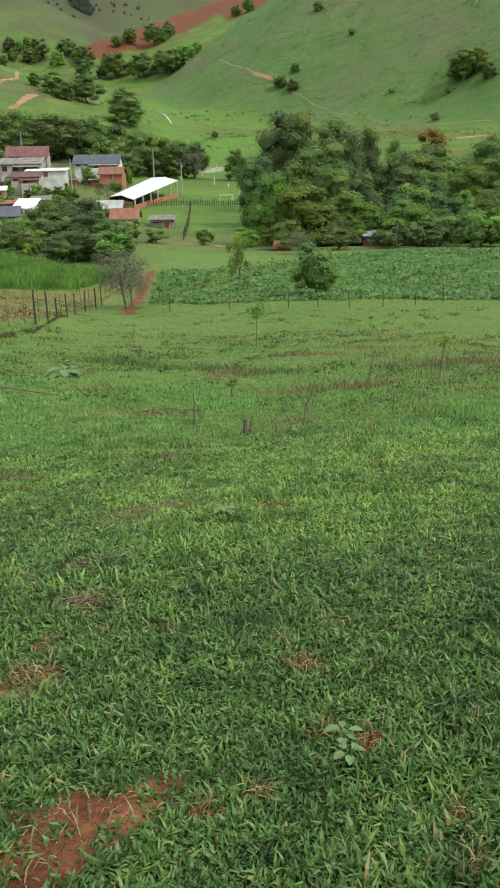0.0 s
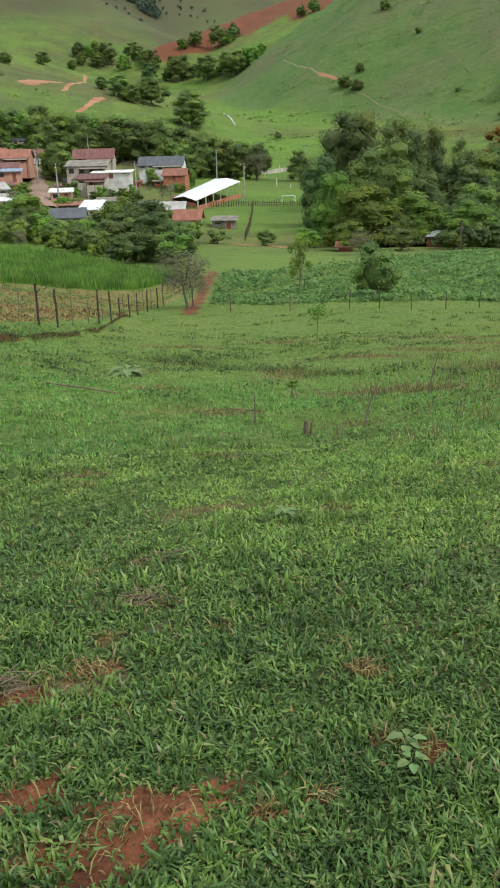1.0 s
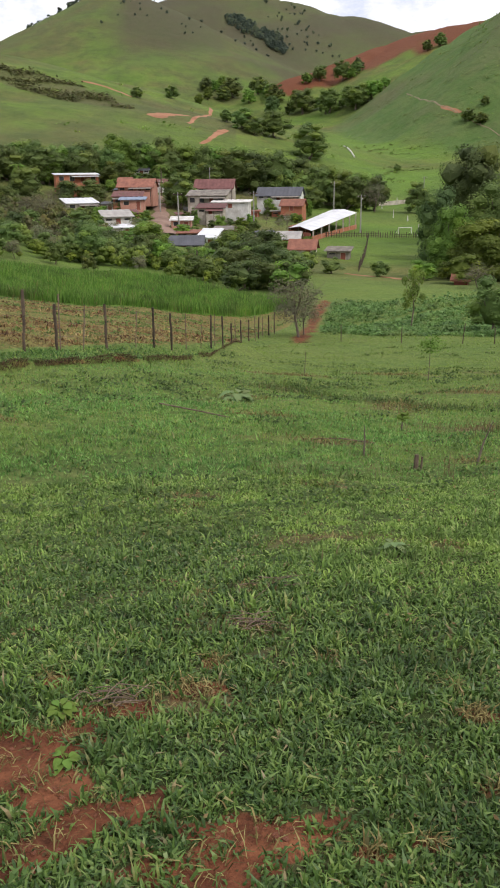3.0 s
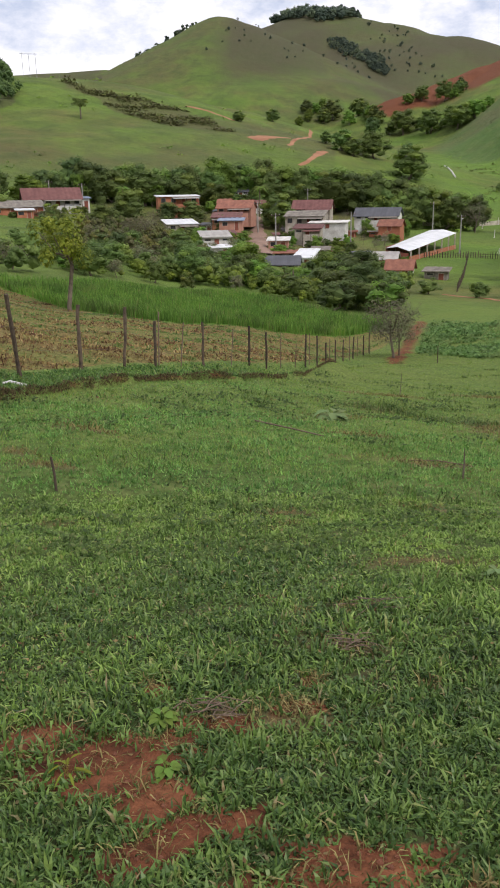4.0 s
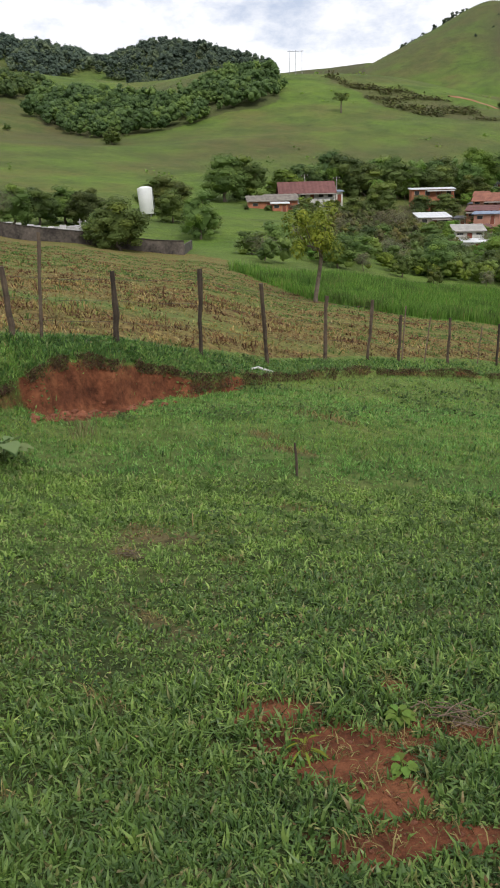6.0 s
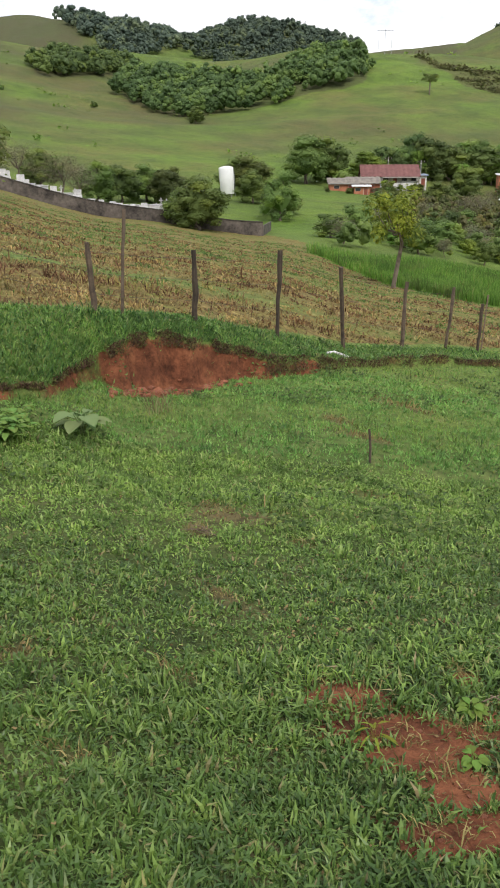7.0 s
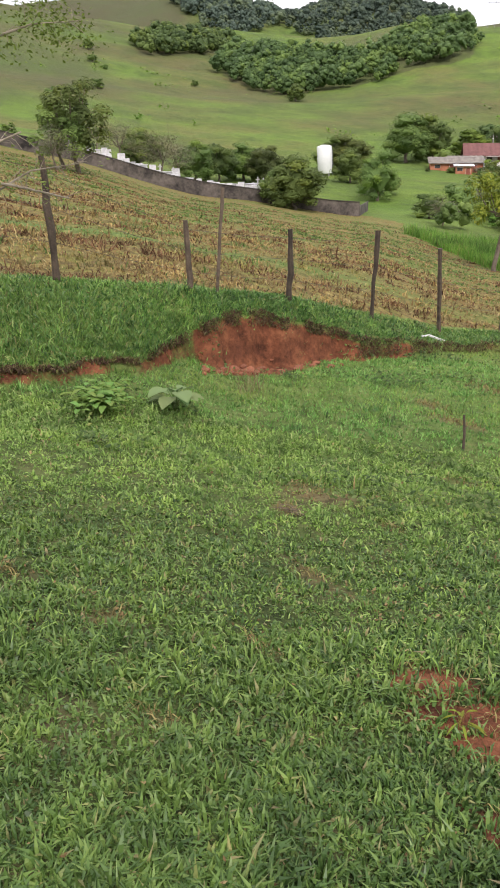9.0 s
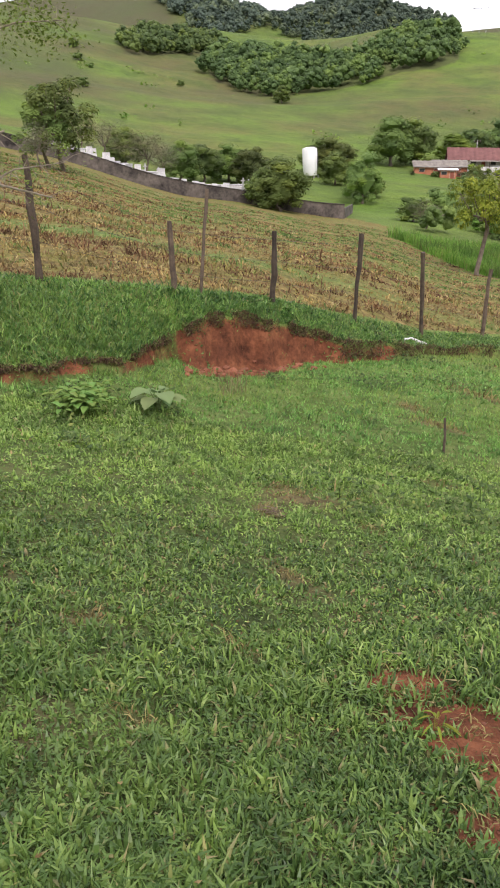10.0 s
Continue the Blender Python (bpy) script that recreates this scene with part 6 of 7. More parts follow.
woods("ravine_forest", "trees in the folds of a far hill", ((-11.5, 1430), (-9.5, 1150), (-6, 1150), (-9, 1430)), 46, 5.5, .5, 56, "leaf_hazed", 45)
woods("gully_forest", "dark trees in the gully between far hills", ((-13.7, 1272), (-12.6, 1214), (-10.5, 1143), (-9.6, 1124), (-9.7, 1177), (-11.6, 1238), (-13.0, 1308)), 300, 8, .55, 56, "leaf_hazed", 51)
woods("ridge_trees", "sparse trees along a far hillcrest", ((-27.4, 1130), (-22, 1095), (-22, 1110), (-27.4, 1150)), 90, 9, .6, 56, "leaf_hazed", 46)
woods("village_thicket", "dense thicket behind the village roofs", ((-32, 226), (-31, 244), (-20, 262), (-10, 268), (-4, 258), (-5, 242), (-12, 250), (-20, 246)), 300, 7.5, .3, 112, "leaf", 47)
woods("stream_thicket", "tangled green scrub between the village and the damp strip", ((-36, 86), (-33, 108), (-30, 118), (-24, 138), (-16, 132), (-8, 118), (-8, 98), (-10, 82), (-13, 88), (-17, 96), (-24, 104), (-31, 94)), 330, 2.7, .12, 112, "leaf", 48)
woods("stream_scrub", "fresh green scrub along the damp strip", ((-31, 90), (-26, 112), (-18, 110), (-12, 98), (-9, 84), (-12, 80), (-17, 92), (-24, 100)), 150, 2.3, .11, 112, "leaf_bright", 50)
woods("grove_undergrowth", "shaded undergrowth below the grove", ((3.5, 104), (3, 116), (8, 122), (10, 118), (19, 112), (19, 98), (10.5, 100), (8, 104)), 150, 2.8, .12, 112, "leaf_deep", 49)
woods("hillside_bushes", "scattered dark bushes on the far peak", ((-22, 960), (-15, 960), (-9, 1150), (-12, 1240), (-20, 1080)), 40, 4.6, .4, 56, "leaf_hazed", 54)
woods("slope_brush", "brown and green brush on the slope above the stream", ((-30.5, 120), (-29.5, 176), (-26.5, 186), (-24.4, 176), (-23.6, 132), (-26, 124)), 210, 3.2, .14, 112, "leaf_brush", 53)


# the grove goes on behind and to the side
g = random.Random(31)
for k in range(24):
    az, r = g.uniform(10.4, 19.5), g.uniform(104, 172)
    h = 5.5 + (r - 104) * .085 + g.uniform(-1.2, 1.6)
    tree(az, r, h, h * g.uniform(.8, 1.2), g.choice(("broad", "deep", "bright", "bright")), "grove trees")
for k in range(12):
    az, r = g.uniform(1.5, 7.6), g.uniform(104, 118)
    h = g.uniform(4, 6.5)
    tree(az, r, h, h * g.uniform(.9, 1.25), g.choice(("broad", "bright")), "grove trees")


# leafy bushes and small trees along the stream below the village
g = random.Random(52)
for k in range(30):
    az = g.uniform(-33, -8.5)
    lo = np.interp(az, (-33, -30, -24, -16, -11, -8), (92, 90, 93, 89, 82, 84))
    r = lo + 30 * g.random() ** 1.4
    h = g.uniform(1.8, 3.9)
    tree(az, r, h, h * g.uniform(.9, 1.5), g.choice(("broad", "broad", "deep", "bright", "bright", "grey")), "stream bushes")


# the dark belt of tall trees behind the village
g = random.Random(71)
for k in range(38):
    az = -33 + 30 * (k + g.random()) / 38
    r = np.interp(az, (-33, -26, -18, -10, -3), (222, 234, 250, 256, 244)) + g.uniform(-6, 9)
    h = g.uniform(7, 11.5) * (1.15 if -21 < az < -9 else 1)
    tree(az, float(r), h, h * g.uniform(.85, 1.25), g.choice(("deep", "deep", "broad", "broad", "bright")), "house trees")
# trees that close in on the lower houses
for k in range(34):
    az = g.uniform(-17.8, -8.2) if k < 20 else g.uniform(-25, -18)
    r = g.uniform(102, 132)
    h = g.uniform(3.4, 5.8)
    tree(az, r, h, h * g.uniform(.95, 1.35), g.choice(("deep", "broad", "broad", "bright")), "stream bushes")


# garden bushes and small trees between the houses
g = random.Random(21)
for k in range(58):
    az, r = g.uniform(-23.5, -8), g.uniform(140, 232)
    street = abs(az + 18.0) < 1.0
    if not street:
        tree(az, r, g.choice((1.6, 2.2, 3.0, 4.2)) * g.uniform(.8, 1.2), g.uniform(2.2, 4.6), g.choice(("broad", "broad", "bright", "bright", "grey")), "garden bushes")
for k in range(14):
    az, r = g.uniform(-33, -24), g.uniform(118, 200)
    tree(az, r, g.choice((1.8, 2.6, 3.8)) * g.uniform(.8, 1.2), g.uniform(2.5, 5), g.choice(("broad", "broad", "bright", "grey", "grey")), "thicket bushes")


# ---- the fence ----
def build_fence():
    ob = thing("fence", pose(0, 0, 0), "old wire fence on weathered leaning wooden posts", "fence")
    posts = []
    # y along the line, height, lean along and across in degrees, half thickness
    spec = ((3.2, 1.7, 2, 2, .055), (4.75, 1.5, -1, -3, .055), (6.88, .98, -2, -2, .05), (7.45, 1.52, 4, 2, .03), (8.87, 1.12, 1, 0, .055), (10.93, 1.54, 3, 1, .05), (13.2, 1.66, -10, 2, .05),
            (15.6, 1.5, 3, 0, .05), (17.7, 1.5, 5, 2, .05), (19.45, 1.25, 3, 0, .05), (19.7, 1.5, 6, 0, .022), (20.8, 1.3, 12, 2, .02), (22.62, 1.37, 2, 0, .05), (25.2, 1.2, 14, 0, .02),
            (27.0, 1.45, 1, 1, .05), (29.1, 1.45, 0, 0, .05), (31.0, 1.5, 3, 0, .02), (33.4, 1.0, 15, 0, .02), (35.0, 1.55, 2, 0, .05), (36.2, 1.5, 4, 0, .025), (37.6, 1.5, 0, 0, .05),
            (39.0, 1.2, 2, 0, .05), (40.4, 1.4, -3, 0, .025), (41.8, 1.3, 2, 0, .05), (43.8, 1.25, 0, 0, .05), (45.0, 1.5, -4, 0, .025), (46.5, 1.3, 3, 0, .05), (48.0, 1.2, 0, 0, .025), (50.0, 1.3, 2, 0, .05), (51.9, 1.45, 0, 0, .05))

    for i, (y, h, la, lc, rad) in enumerate(spec):
        rad *= .84
        x = FENCE_X + 0.08 * math.sin(y * 3.1)
        z = ground_z(x, y)
        g = random.Random(i)
        top = Vector((x + h * math.tan(radians(lc)), y + h * math.tan(radians(la)), z + h))
        foot = Vector((x, y, z - .25))
        bm = bmesh.new()
        steps = 6
        pts = [foot.lerp(top, k / steps) + Vector((g.uniform(-1, 1), g.uniform(-1, 1), 0)) * rad * .35 for k in range(steps + 1)]
        tube(bm, pts, [rad * g.uniform(.85, 1.15) for _ in pts], 7)
        for v in bm.verts:
            v.co += Vector((g.uniform(-1, 1), g.uniform(-1, 1), g.uniform(-1, 1))) * rad * .12
        part("post", bm, M["stick"] if rad < .027 else M["post"], ob)
        posts.append((foot, top, rad))
    strong = [p for p in posts if p[2] > .034]
    for f in (.42, .66, .9):
        for (f0, t0, r0), (f1, t1, r1) in zip(strong, strong[1:]):
            a, b = f0.lerp(t0, f), f1.lerp(t1, f)
            mid = a.lerp(b, .5) - Vector((0, 0, .02 * (b - a).length * .5))
            part("wire", tube(bmesh.new(), [a, mid, b], [.0026] * 3, 4, False), M["wire"], ob, "rusty barbed wire strand")
    return ob


build_fence()


# shrubs and small trees in the yards before the houses
g = random.Random(17)
for az, r, w in FRONTS:
    for k in range(3 if w < 7 else 5):
        a = az + math.degrees(g.uniform(-.65, .65) * w / r)
        if abs(a + 18.0) > .7:
            tree(a, r - g.uniform(0, 2.5), g.uniform(1.4, 3.0), g.uniform(2.0, 3.4), g.choice(("broad", "deep", "bright", "broad", "grey")), "garden bushes")
tree(-24.6, 203, 5.2, 6.0, "deep", "house trees")
tree(-22.7, 206, 4.6, 5.0, "broad", "house trees")
tree(-25.6, 192, 4.2, 6.0, "grey", "house trees")
tree(-24.9, 176, 4.4, 6.0, "grey", "house trees")
tree(-27.2, 150, 4.6, 5.5, "grey", "house trees")
tree(-28.6, 120, 3.8, 5.0, "deep", "house trees")


# ---- the playing field and its shed ----
def slab(bm, corners, thick):
    a = [bm.verts.new(c) for c in corners]
    b = [bm.verts.new(Vector(c) - Vector((0, 0, thick))) for c in corners]
    bm.faces.new(a)
    bm.faces.new(b[::-1])
    for i in range(len(a)):
        j = (i + 1) % len(a)
        bm.faces.new((a[i], b[i], b[j], a[j]))
    return bm


def market_shed():
    near_l, near_r, far_r, far_l = Vector((-26.6, 159.8, -8.1)), Vector((-21.4, 155.6, -8.4)), Vector((-15.8, 191.3, -6.6)), Vector((-22.2, 195.7, -6.1))
    ob = thing("open_shed", pose(-21.5, 175, ground_z(-21.5, 175)), "long open shed with a white metal roof on posts", "shed")
    inv = ob.matrix_basis.inverted()
    loc = lambda p: inv @ p
    ridge_n, ridge_f = near_l.lerp(near_r, .5) + Vector((0, 0, .55)), far_l.lerp(far_r, .5) + Vector((0, 0, .45))
    for quad in ((near_l, ridge_n, ridge_f, far_l), (ridge_n, near_r, far_r, ridge_f)):
        part("roof_sheet", slab(bmesh.new(), [loc(p) for p in quad], .08), M["zinc"], ob, "bright white metal sheet")
    for a, b in ((near_l, far_l), (near_r, far_r)):
        for k in range(7):
            p = a.lerp(b, .03 + .94 * k / 6)
            q = loc(p)
            g = ground_z(p.x, p.y) - ob.matrix_basis.translation.z - .3
            part("post", box(bmesh.new(), q.x - .14, q.x + .14, q.y - .14, q.y + .14, g, q.z - .08, .02), M["cream"], ob)
    # low brick wall and board end
    for a, b, hgt, mat in ((near_r, far_r, .9, "brickwall"), (near_l, near_r, 1.5, "redwood"), (near_l, far_l, 2.2, "redwood")):
        d = (b - a).normalized()
        n = Vector((-d.y, d.x, 0)) * .1
        a0, b0 = a + d * .3, b - d * .3
        za, zb = ground_z(a0.x, a0.y), ground_z(b0.x, b0.y)
        q = [Vector((p.x + s * n.x, p.y + s * n.y, z)) for p, z, s in ((a0, za + hgt, 1), (b0, zb + hgt, 1), (b0, zb + hgt, -1), (a0, za + hgt, -1))]
        part("side_wall", slab(bmesh.new(), [loc(p) for p in q], hgt + .6), M[mat], ob)
    return ob


market_shed()


def paling_fence(name, pts, n, h, rad, label, mat="post", rails=True):
    ob = thing(name, pose(0, 0, 0), label, "fence")
    pts = [Vector((*p, 0)) for p in pts]
    tops = []
    for k in range(n):
        f = k / (n - 1) * (len(pts) - 1)
        i = min(int(f), len(pts) - 2)
        p = pts[i].lerp(pts[i + 1], f - i)
        g = random.Random(k * 7 + n)
        z = ground_z(p.x, p.y)
        hh = h * g.uniform(.75, 1.15)
        lean = Vector((g.uniform(-.08, .08), g.uniform(-.08, .08), 0)) * hh
        bm = tube(bmesh.new(), [(p.x, p.y, z - .2), (p.x + lean.x * .5, p.y + lean.y * .5, z + hh * .5), (p.x + lean.x, p.y + lean.y, z + hh)], [rad, rad * .95, rad * .8], 6)
        part("post", bm, M[mat], ob)
        tops.append(Vector((p.x, p.y, z + h * .6)))
    if rails:
        for dz in (0, -.3 * h):
            part("rail", tube(bmesh.new(), [t + Vector((0, 0, dz)) for t in tops], [rad * .45] * n, 5), M[mat], ob)
    return ob


paling_fence("paling_fence", ((-22, 163), (-11.2, 170), (-.5, 171)), 46, 1.3, .09, "rough dark wooden paling fence round the field")
paling_fence("paling_fence", ((-11.5, 170), (-10, 140), (-9.5, 121)), 24, 1.3, .08, "rough wooden fence between the grass plots")
paling_fence("crop_fence", ((-4.6, 46.3), (2.4, 47.2), (5.8, 45.0), (9.9, 46.6), (14.2, 50.6)), 9, 1.05, .028, "thin stake fence along the edge of the crop", "post", False)


def field_wall():
    pts = [Vector((-30, 243, 0)), Vector((-25.1, 247, 0)), Vector((-15.1, 262, 0)), Vector((-3.8, 284, 0)), Vector((1.5, 292, 0))]
    ob = thing("low_wall", pose(0, 0, 0), "low buff-coloured wall along the far side of the field", "wall", "", "structure")
    for a, b in zip(pts, pts[1:]):
        d = (b - a).normalized()
        n = Vector((-d.y, d.x, 0)) * .15
        za, zb = ground_z(a.x, a.y), ground_z(b.x, b.y)
        q = [Vector((p.x + s * n.x, p.y + s * n.y, z + 1.0)) for p, z, s in ((a, za, 1), (b, zb, 1), (b, zb, -1), (a, za, -1))]
        part("wall_panel", slab(bmesh.new(), q, 1.6), M["cream"], ob)


field_wall()


def goal(x, y, turn, w=6.0, h=2.1):
    ob = thing("goal", pose(x, y, ground_z(x, y), 0, 0, turn), "white football goal frame standing on the field", "goal", "goals")
    for s in (-1, 1):
        part("post", tube(bmesh.new(), [(s * w / 2, 0, -.3), (s * w / 2, 0, h)], [.07, .07], 8), M["white"], ob)
        part("stay", tube(bmesh.new(), [(s * w / 2, 0, h), (s * w / 2, 1.6, 0)], [.04, .04], 6), M["white"], ob)
    part("crossbar", tube(bmesh.new(), [(-w / 2, 0, h), (w / 2, 0, h)], [.07, .07], 8), M["white"], ob)


goal(-4.4, 181, 20, 3.0, 1.3)


def marker_post(x, y, h):
    ob = thing("marker_post", pose(x, y, ground_z(x, y)), "white-painted post at the edge of the field", "post", "field posts")
    part("shaft", tube(bmesh.new(), [(0, 0, -.3), (0, 0, h)], [.1, .09], 8), M["white"], ob)
    part("base", tube(bmesh.new(), [(0, 0, -.1), (0, 0, .25)], [.18, .16], 8), M["white"], ob)


for spec in ((-8.6, 222, 2.0), (-1.5, 176, 2.4), (-13.5, 255, 2.4), (-9.6, 272, 2.4), (-4.7, 216, 1.2)):
    marker_post(*spec)


def utility_pole(x, y, h, turn, lamp=False):
    ob = thing("utility_pole", pose(x, y, ground_z(x, y), 0, 0, turn), "grey concrete utility pole" + (" with a street lamp arm" if lamp else " with a wooden crossarm"), "utility pole", "utility poles")
    part("pole", tube(bmesh.new(), [(0, 0, -.5), (0, 0, h)], [.17, .11], 8), M["concrete"], ob)
    part("crossarm", box(bmesh.new(), -.9, .9, -.06, .06, h - .5, h - .36), M["post"], ob)
    for s in (-.75, 0, .75):
        part("insulator", tube(bmesh.new(), [(s, 0, h - .36), (s, 0, h - .18)], [.05, .04], 6), M["white"], ob)
    if lamp:
        part("lamp_arm", tube(bmesh.new(), [(0, 0, h - 1.2), (0, -1.2, h - .8)], [.03, .03], 6), M["steel"], ob)
        part("lamp_head", box(bmesh.new(), -.12, .12, -1.7, -1.15, h - .86, h - .72, .03), M["white"], ob)


for spec in ((-23.0, 207.7, 9.0, 20, False), (-1.3, 270, 8.5, 10, False), (-46.5, 151, 7.5, 15, True), (-63, 190, 7.5, 15, True), (-112, 176, 6.5, 30, True), (-104, 178, 6.5, 30, True), (-14, 180, 8.0, 15, True), (-37, 176, 7.5, 15, False), (-60, 226, 8, 15, False)):
    utility_pole(*spec)


def pylon(az, r, h):
    x, y = place(az, r)
    ob = thing("power_pylon", pose(x, y, ground_z(x, y), 0, 0, -az), "tall thin steel power-line frame on the hillcrest", "pylon", "pylons")
    for s in (-3.4, 0, 3.4):
        part("mast", tube(bmesh.new(), [(s, 0, -1), (s, 0, h)], [.12, .09], 6), M["steel"], ob)
    part("crossbeam", box(bmesh.new(), -4.4, 4.4, -.1, .1, h - .7, h - .45), M["steel"], ob)


pylon(-33.0, 470, 12)


# ---- the walled graveyard and the tank ----
def graveyard_wall():
    ob = thing("graveyard_wall", pose(0, 0, 0), "long stained plaster wall with a dark mossy coping", "wall", "", "structure")
    a, b = Vector((-61, 70, 0)), Vector((-84.5, 31.2, 0))
    n = 26
    d = (b - a).normalized()
    s = Vector((-d.y, d.x, 0)) * .11
    zs = [ground_z(*(a.lerp(b, k / n)).xy) for k in range(n + 1)]
    zs = [sum(zs[max(0, k - 2):k + 3]) / len(zs[max(0, k - 2):k + 3]) for k in range(n + 1)]
    for k in range(n):
        p, q = a.lerp(b, k / n), a.lerp(b, (k + 1) / n)
        zp, zq = zs[k] + 1.3, zs[k + 1] + 1.3
        quad = [Vector((o.x + f * s.x, o.y + f * s.y, z)) for o, z, f in ((p, zp, 1), (q, zq, 1), (q, zq, -1), (p, zp, -1))]
        part("wall_panel", slab(bmesh.new(), quad, 2.0), M["plaster"], ob)
        top = [Vector((o.x + f * s.x, o.y + f * s.y, z)) for o, z, f in ((p, zp + .09, 1.6), (q, zq + .09, 1.6), (q, zq + .09, -1.6), (p, zp + .09, -1.6))]
        part("coping", slab(bmesh.new(), top, .086), M["coping"], ob)
    # the short return at the lower end
    c = a + Vector((-9, 12, 0))
    quad = [Vector((o.x + f, o.y, ground_z(o.x, o.y) + 1.1)) for o, f in ((a, .1), (c, .1), (c, -.1), (a, -.1))]
    part("wall_panel", slab(bmesh.new(), quad, 1.8), M["plaster"], ob)


graveyard_wall()


def tomb(x, y, turn, w, h, kind):
    ob = thing("tomb", pose(x, y, ground_z(x, y), 0, 0, turn), ("whitewashed tomb with a low headstone", "whitewashed tomb with a small cross", "plain white vault tomb")[kind], "tomb", "tombs")
    part("vault", box(bmesh.new(), -w / 2, w / 2, -1.0, 1.0, -.3, h, .04), M["tomb"], ob)
    if kind == 0:
        part("headstone", box(bmesh.new(), -w / 2 + .05, w / 2 - .05, .8, .95, h + .002, h + .6, .03), M["tomb"], ob)
    elif kind == 1:
        bm = box(bmesh.new(), -.05, .05, .85, .95, h + .002, h + .85)
        box(bm, -.25, .25, .852, .948, h + .5, h + .6)
        part("cross", bm, M["tomb"], ob)
    else:
        part("slab", box(bmesh.new(), -w / 2 - .06, w / 2 + .06, -1.06, 1.06, h + .002, h + .09, .02), M["tomb"], ob)


g = random.Random(8)
for k in range(62):
    f = .10 + .62 * (k / 61) if k > 11 else .16 + .1 * (k / 11)
    off = g.uniform(1.6, 5.5)
    px, py = -61 - 23.5 * f - off * .855, 70 - 38.8 * f + off * .518
    tomb(px, py, 31 + g.uniform(-4, 4), g.uniform(.7, 1.0), g.uniform(.75, 1.25) + (.5 if k <= 11 else 0), g.choice((0, 0, 2, 2, 2, 1)))


def water_tank():
    az, r = -43.4, 160
    x, y = place(az, r)
    ob = thing("water_tank", pose(x, y, ground_z(x, y) - .1, 0, -3.5, -az), "tall white cylindrical water tank on short legs", "water tank")
    bm = bmesh.new()
    prof = ((.0, .45), (1.25, .45), (1.32, .55), (1.42, 5.2), (1.36, 5.35), (.5, 5.6), (0, 5.65))
    rings = [[bm.verts.new((rad * math.cos(a), rad * math.sin(a), z)) for a in [2 * math.pi * k / 28 for k in range(28)]] for rad, z in prof[1:-1]]
    for p, q in zip(rings, rings[1:]):
        for k in range(28):
            bm.faces.new((p[k], p[(k + 1) % 28], q[(k + 1) % 28], q[k]))
    bm.faces.new(rings[0][::-1])
    bm.faces.new(rings[-1])
    part("shell", bm, M["gloss_white"], ob, "smooth white painted shell", True)
    for k in range(4):
        a = math.pi / 4 + k * math.pi / 2
        part("leg", box(bmesh.new(), math.cos(a) - .12, math.cos(a) + .12, math.sin(a) - .12, math.sin(a) + .12, -.4, .448), M["concrete"], ob)
    part("pipe", tube(bmesh.new(), [(1.5, 0, 0), (1.5, 0, 4.6), (1.35, 0, 4.8)], [.05] * 3, 6), M["steel"], ob)


water_tank()


# ---- small things on the slope ----
def broad_leaf(bm, root, az, length, width, rise, droop):
    """A broad pointed leaf with a raised midrib fold, on a stem."""
    d, s = Vector((math.cos(az), math.sin(az), 0)), Vector((-math.sin(az), math.cos(az), 0))
    stem = root + d * length * .35 + Vector((0, 0, rise))
    prev = None
    for k, (f, wd) in enumerate(((0, .12), (.2, .75), (.45, 1), (.7, .8), (.9, .35), (1, .02))):
        mid = stem + d * f * length + Vector((0, 0, .1 * f * length - droop * f * f))
        cur = [bm.verts.new(mid + s * q * width * wd / 2 + Vector((0, 0, abs(q) * width * .18 * wd))) for q in (-1, -.5, 0, .5, 1)]
        if prev:
            for i in range(4):
                bm.faces.new((prev[i], prev[i + 1], cur[i + 1], cur[i]))
        prev = cur
    return stem


def weed(x, y, n, length, width, rise, label, mat="weed", seed=0, bush=0.0):
    g = random.Random(seed)
    ob = thing("weed", pose(x, y, ground_z(x, y)), label, "weed")
    for k in range(n):
        bm = bmesh.new()
        a = k * 2.4 + g.uniform(-.3, .3)
        rz = rise * g.uniform(.4, 1.2)
        foot = Vector((g.gauss(0, bush), g.gauss(0, bush), .01 + g.uniform(0, 1) * bush * .8))
        stem = broad_leaf(bm, foot, a, length * g.uniform(.7, 1.15), width * g.uniform(.7, 1.1), rz, length * g.uniform(.1, .5))
        tube(bm, [(foot.x * .6, foot.y * .6, -.02), tuple(stem * .5 + Vector((0, 0, rz * .2))), tuple(stem)], [width * .05, width * .04, width * .03], 5, False)
        part("leaf", bm, M[mat], ob, "", True)
    return ob


weed(-6.64, 4.42, 11, .25, .19, .19, "large pale grey-green broad-leaved weed below the bank", "weed", 1)
weed(-6.62, 3.5, 130, .12, .07, .12, "bushy green broad-leaved weed below the bank", "weed_green", 2, .115)
weed(-6.95, 3.85, 60, .10, .06, .09, "leafy green weed below the bank", "weed_green", 3, .1)
weed(-3.51, 14.53, 14, .30, .2, .14, "large grey-green rosette weed in the pasture", "weed", 4)
weed(.29, 2.06, 7, .045, .034, .05, "small pale-leaved seedling in the grass", "weed", 5)
weed(.30, 1.97, 5, .04, .03, .03, "small pale-leaved seedling in the grass", "weed", 6)
weed(-.19, 4.9, 9, .075, .055, .06, "small pale-leaved weed in the grass", "weed", 7)
weed(-1.42, 2.42, 12, .05, .04, .04, "low bright green weed on bare earth", "leaf_bright", 8)
weed(-1.25, 2.1, 8, .05, .04, .03, "low bright green weed on bare earth", "leaf_bright", 9)
weed(-1.6, 2.0, 9, .07, .012, .05, "tuft of yellowing grass on bare earth", "leaf_yellow", 10)


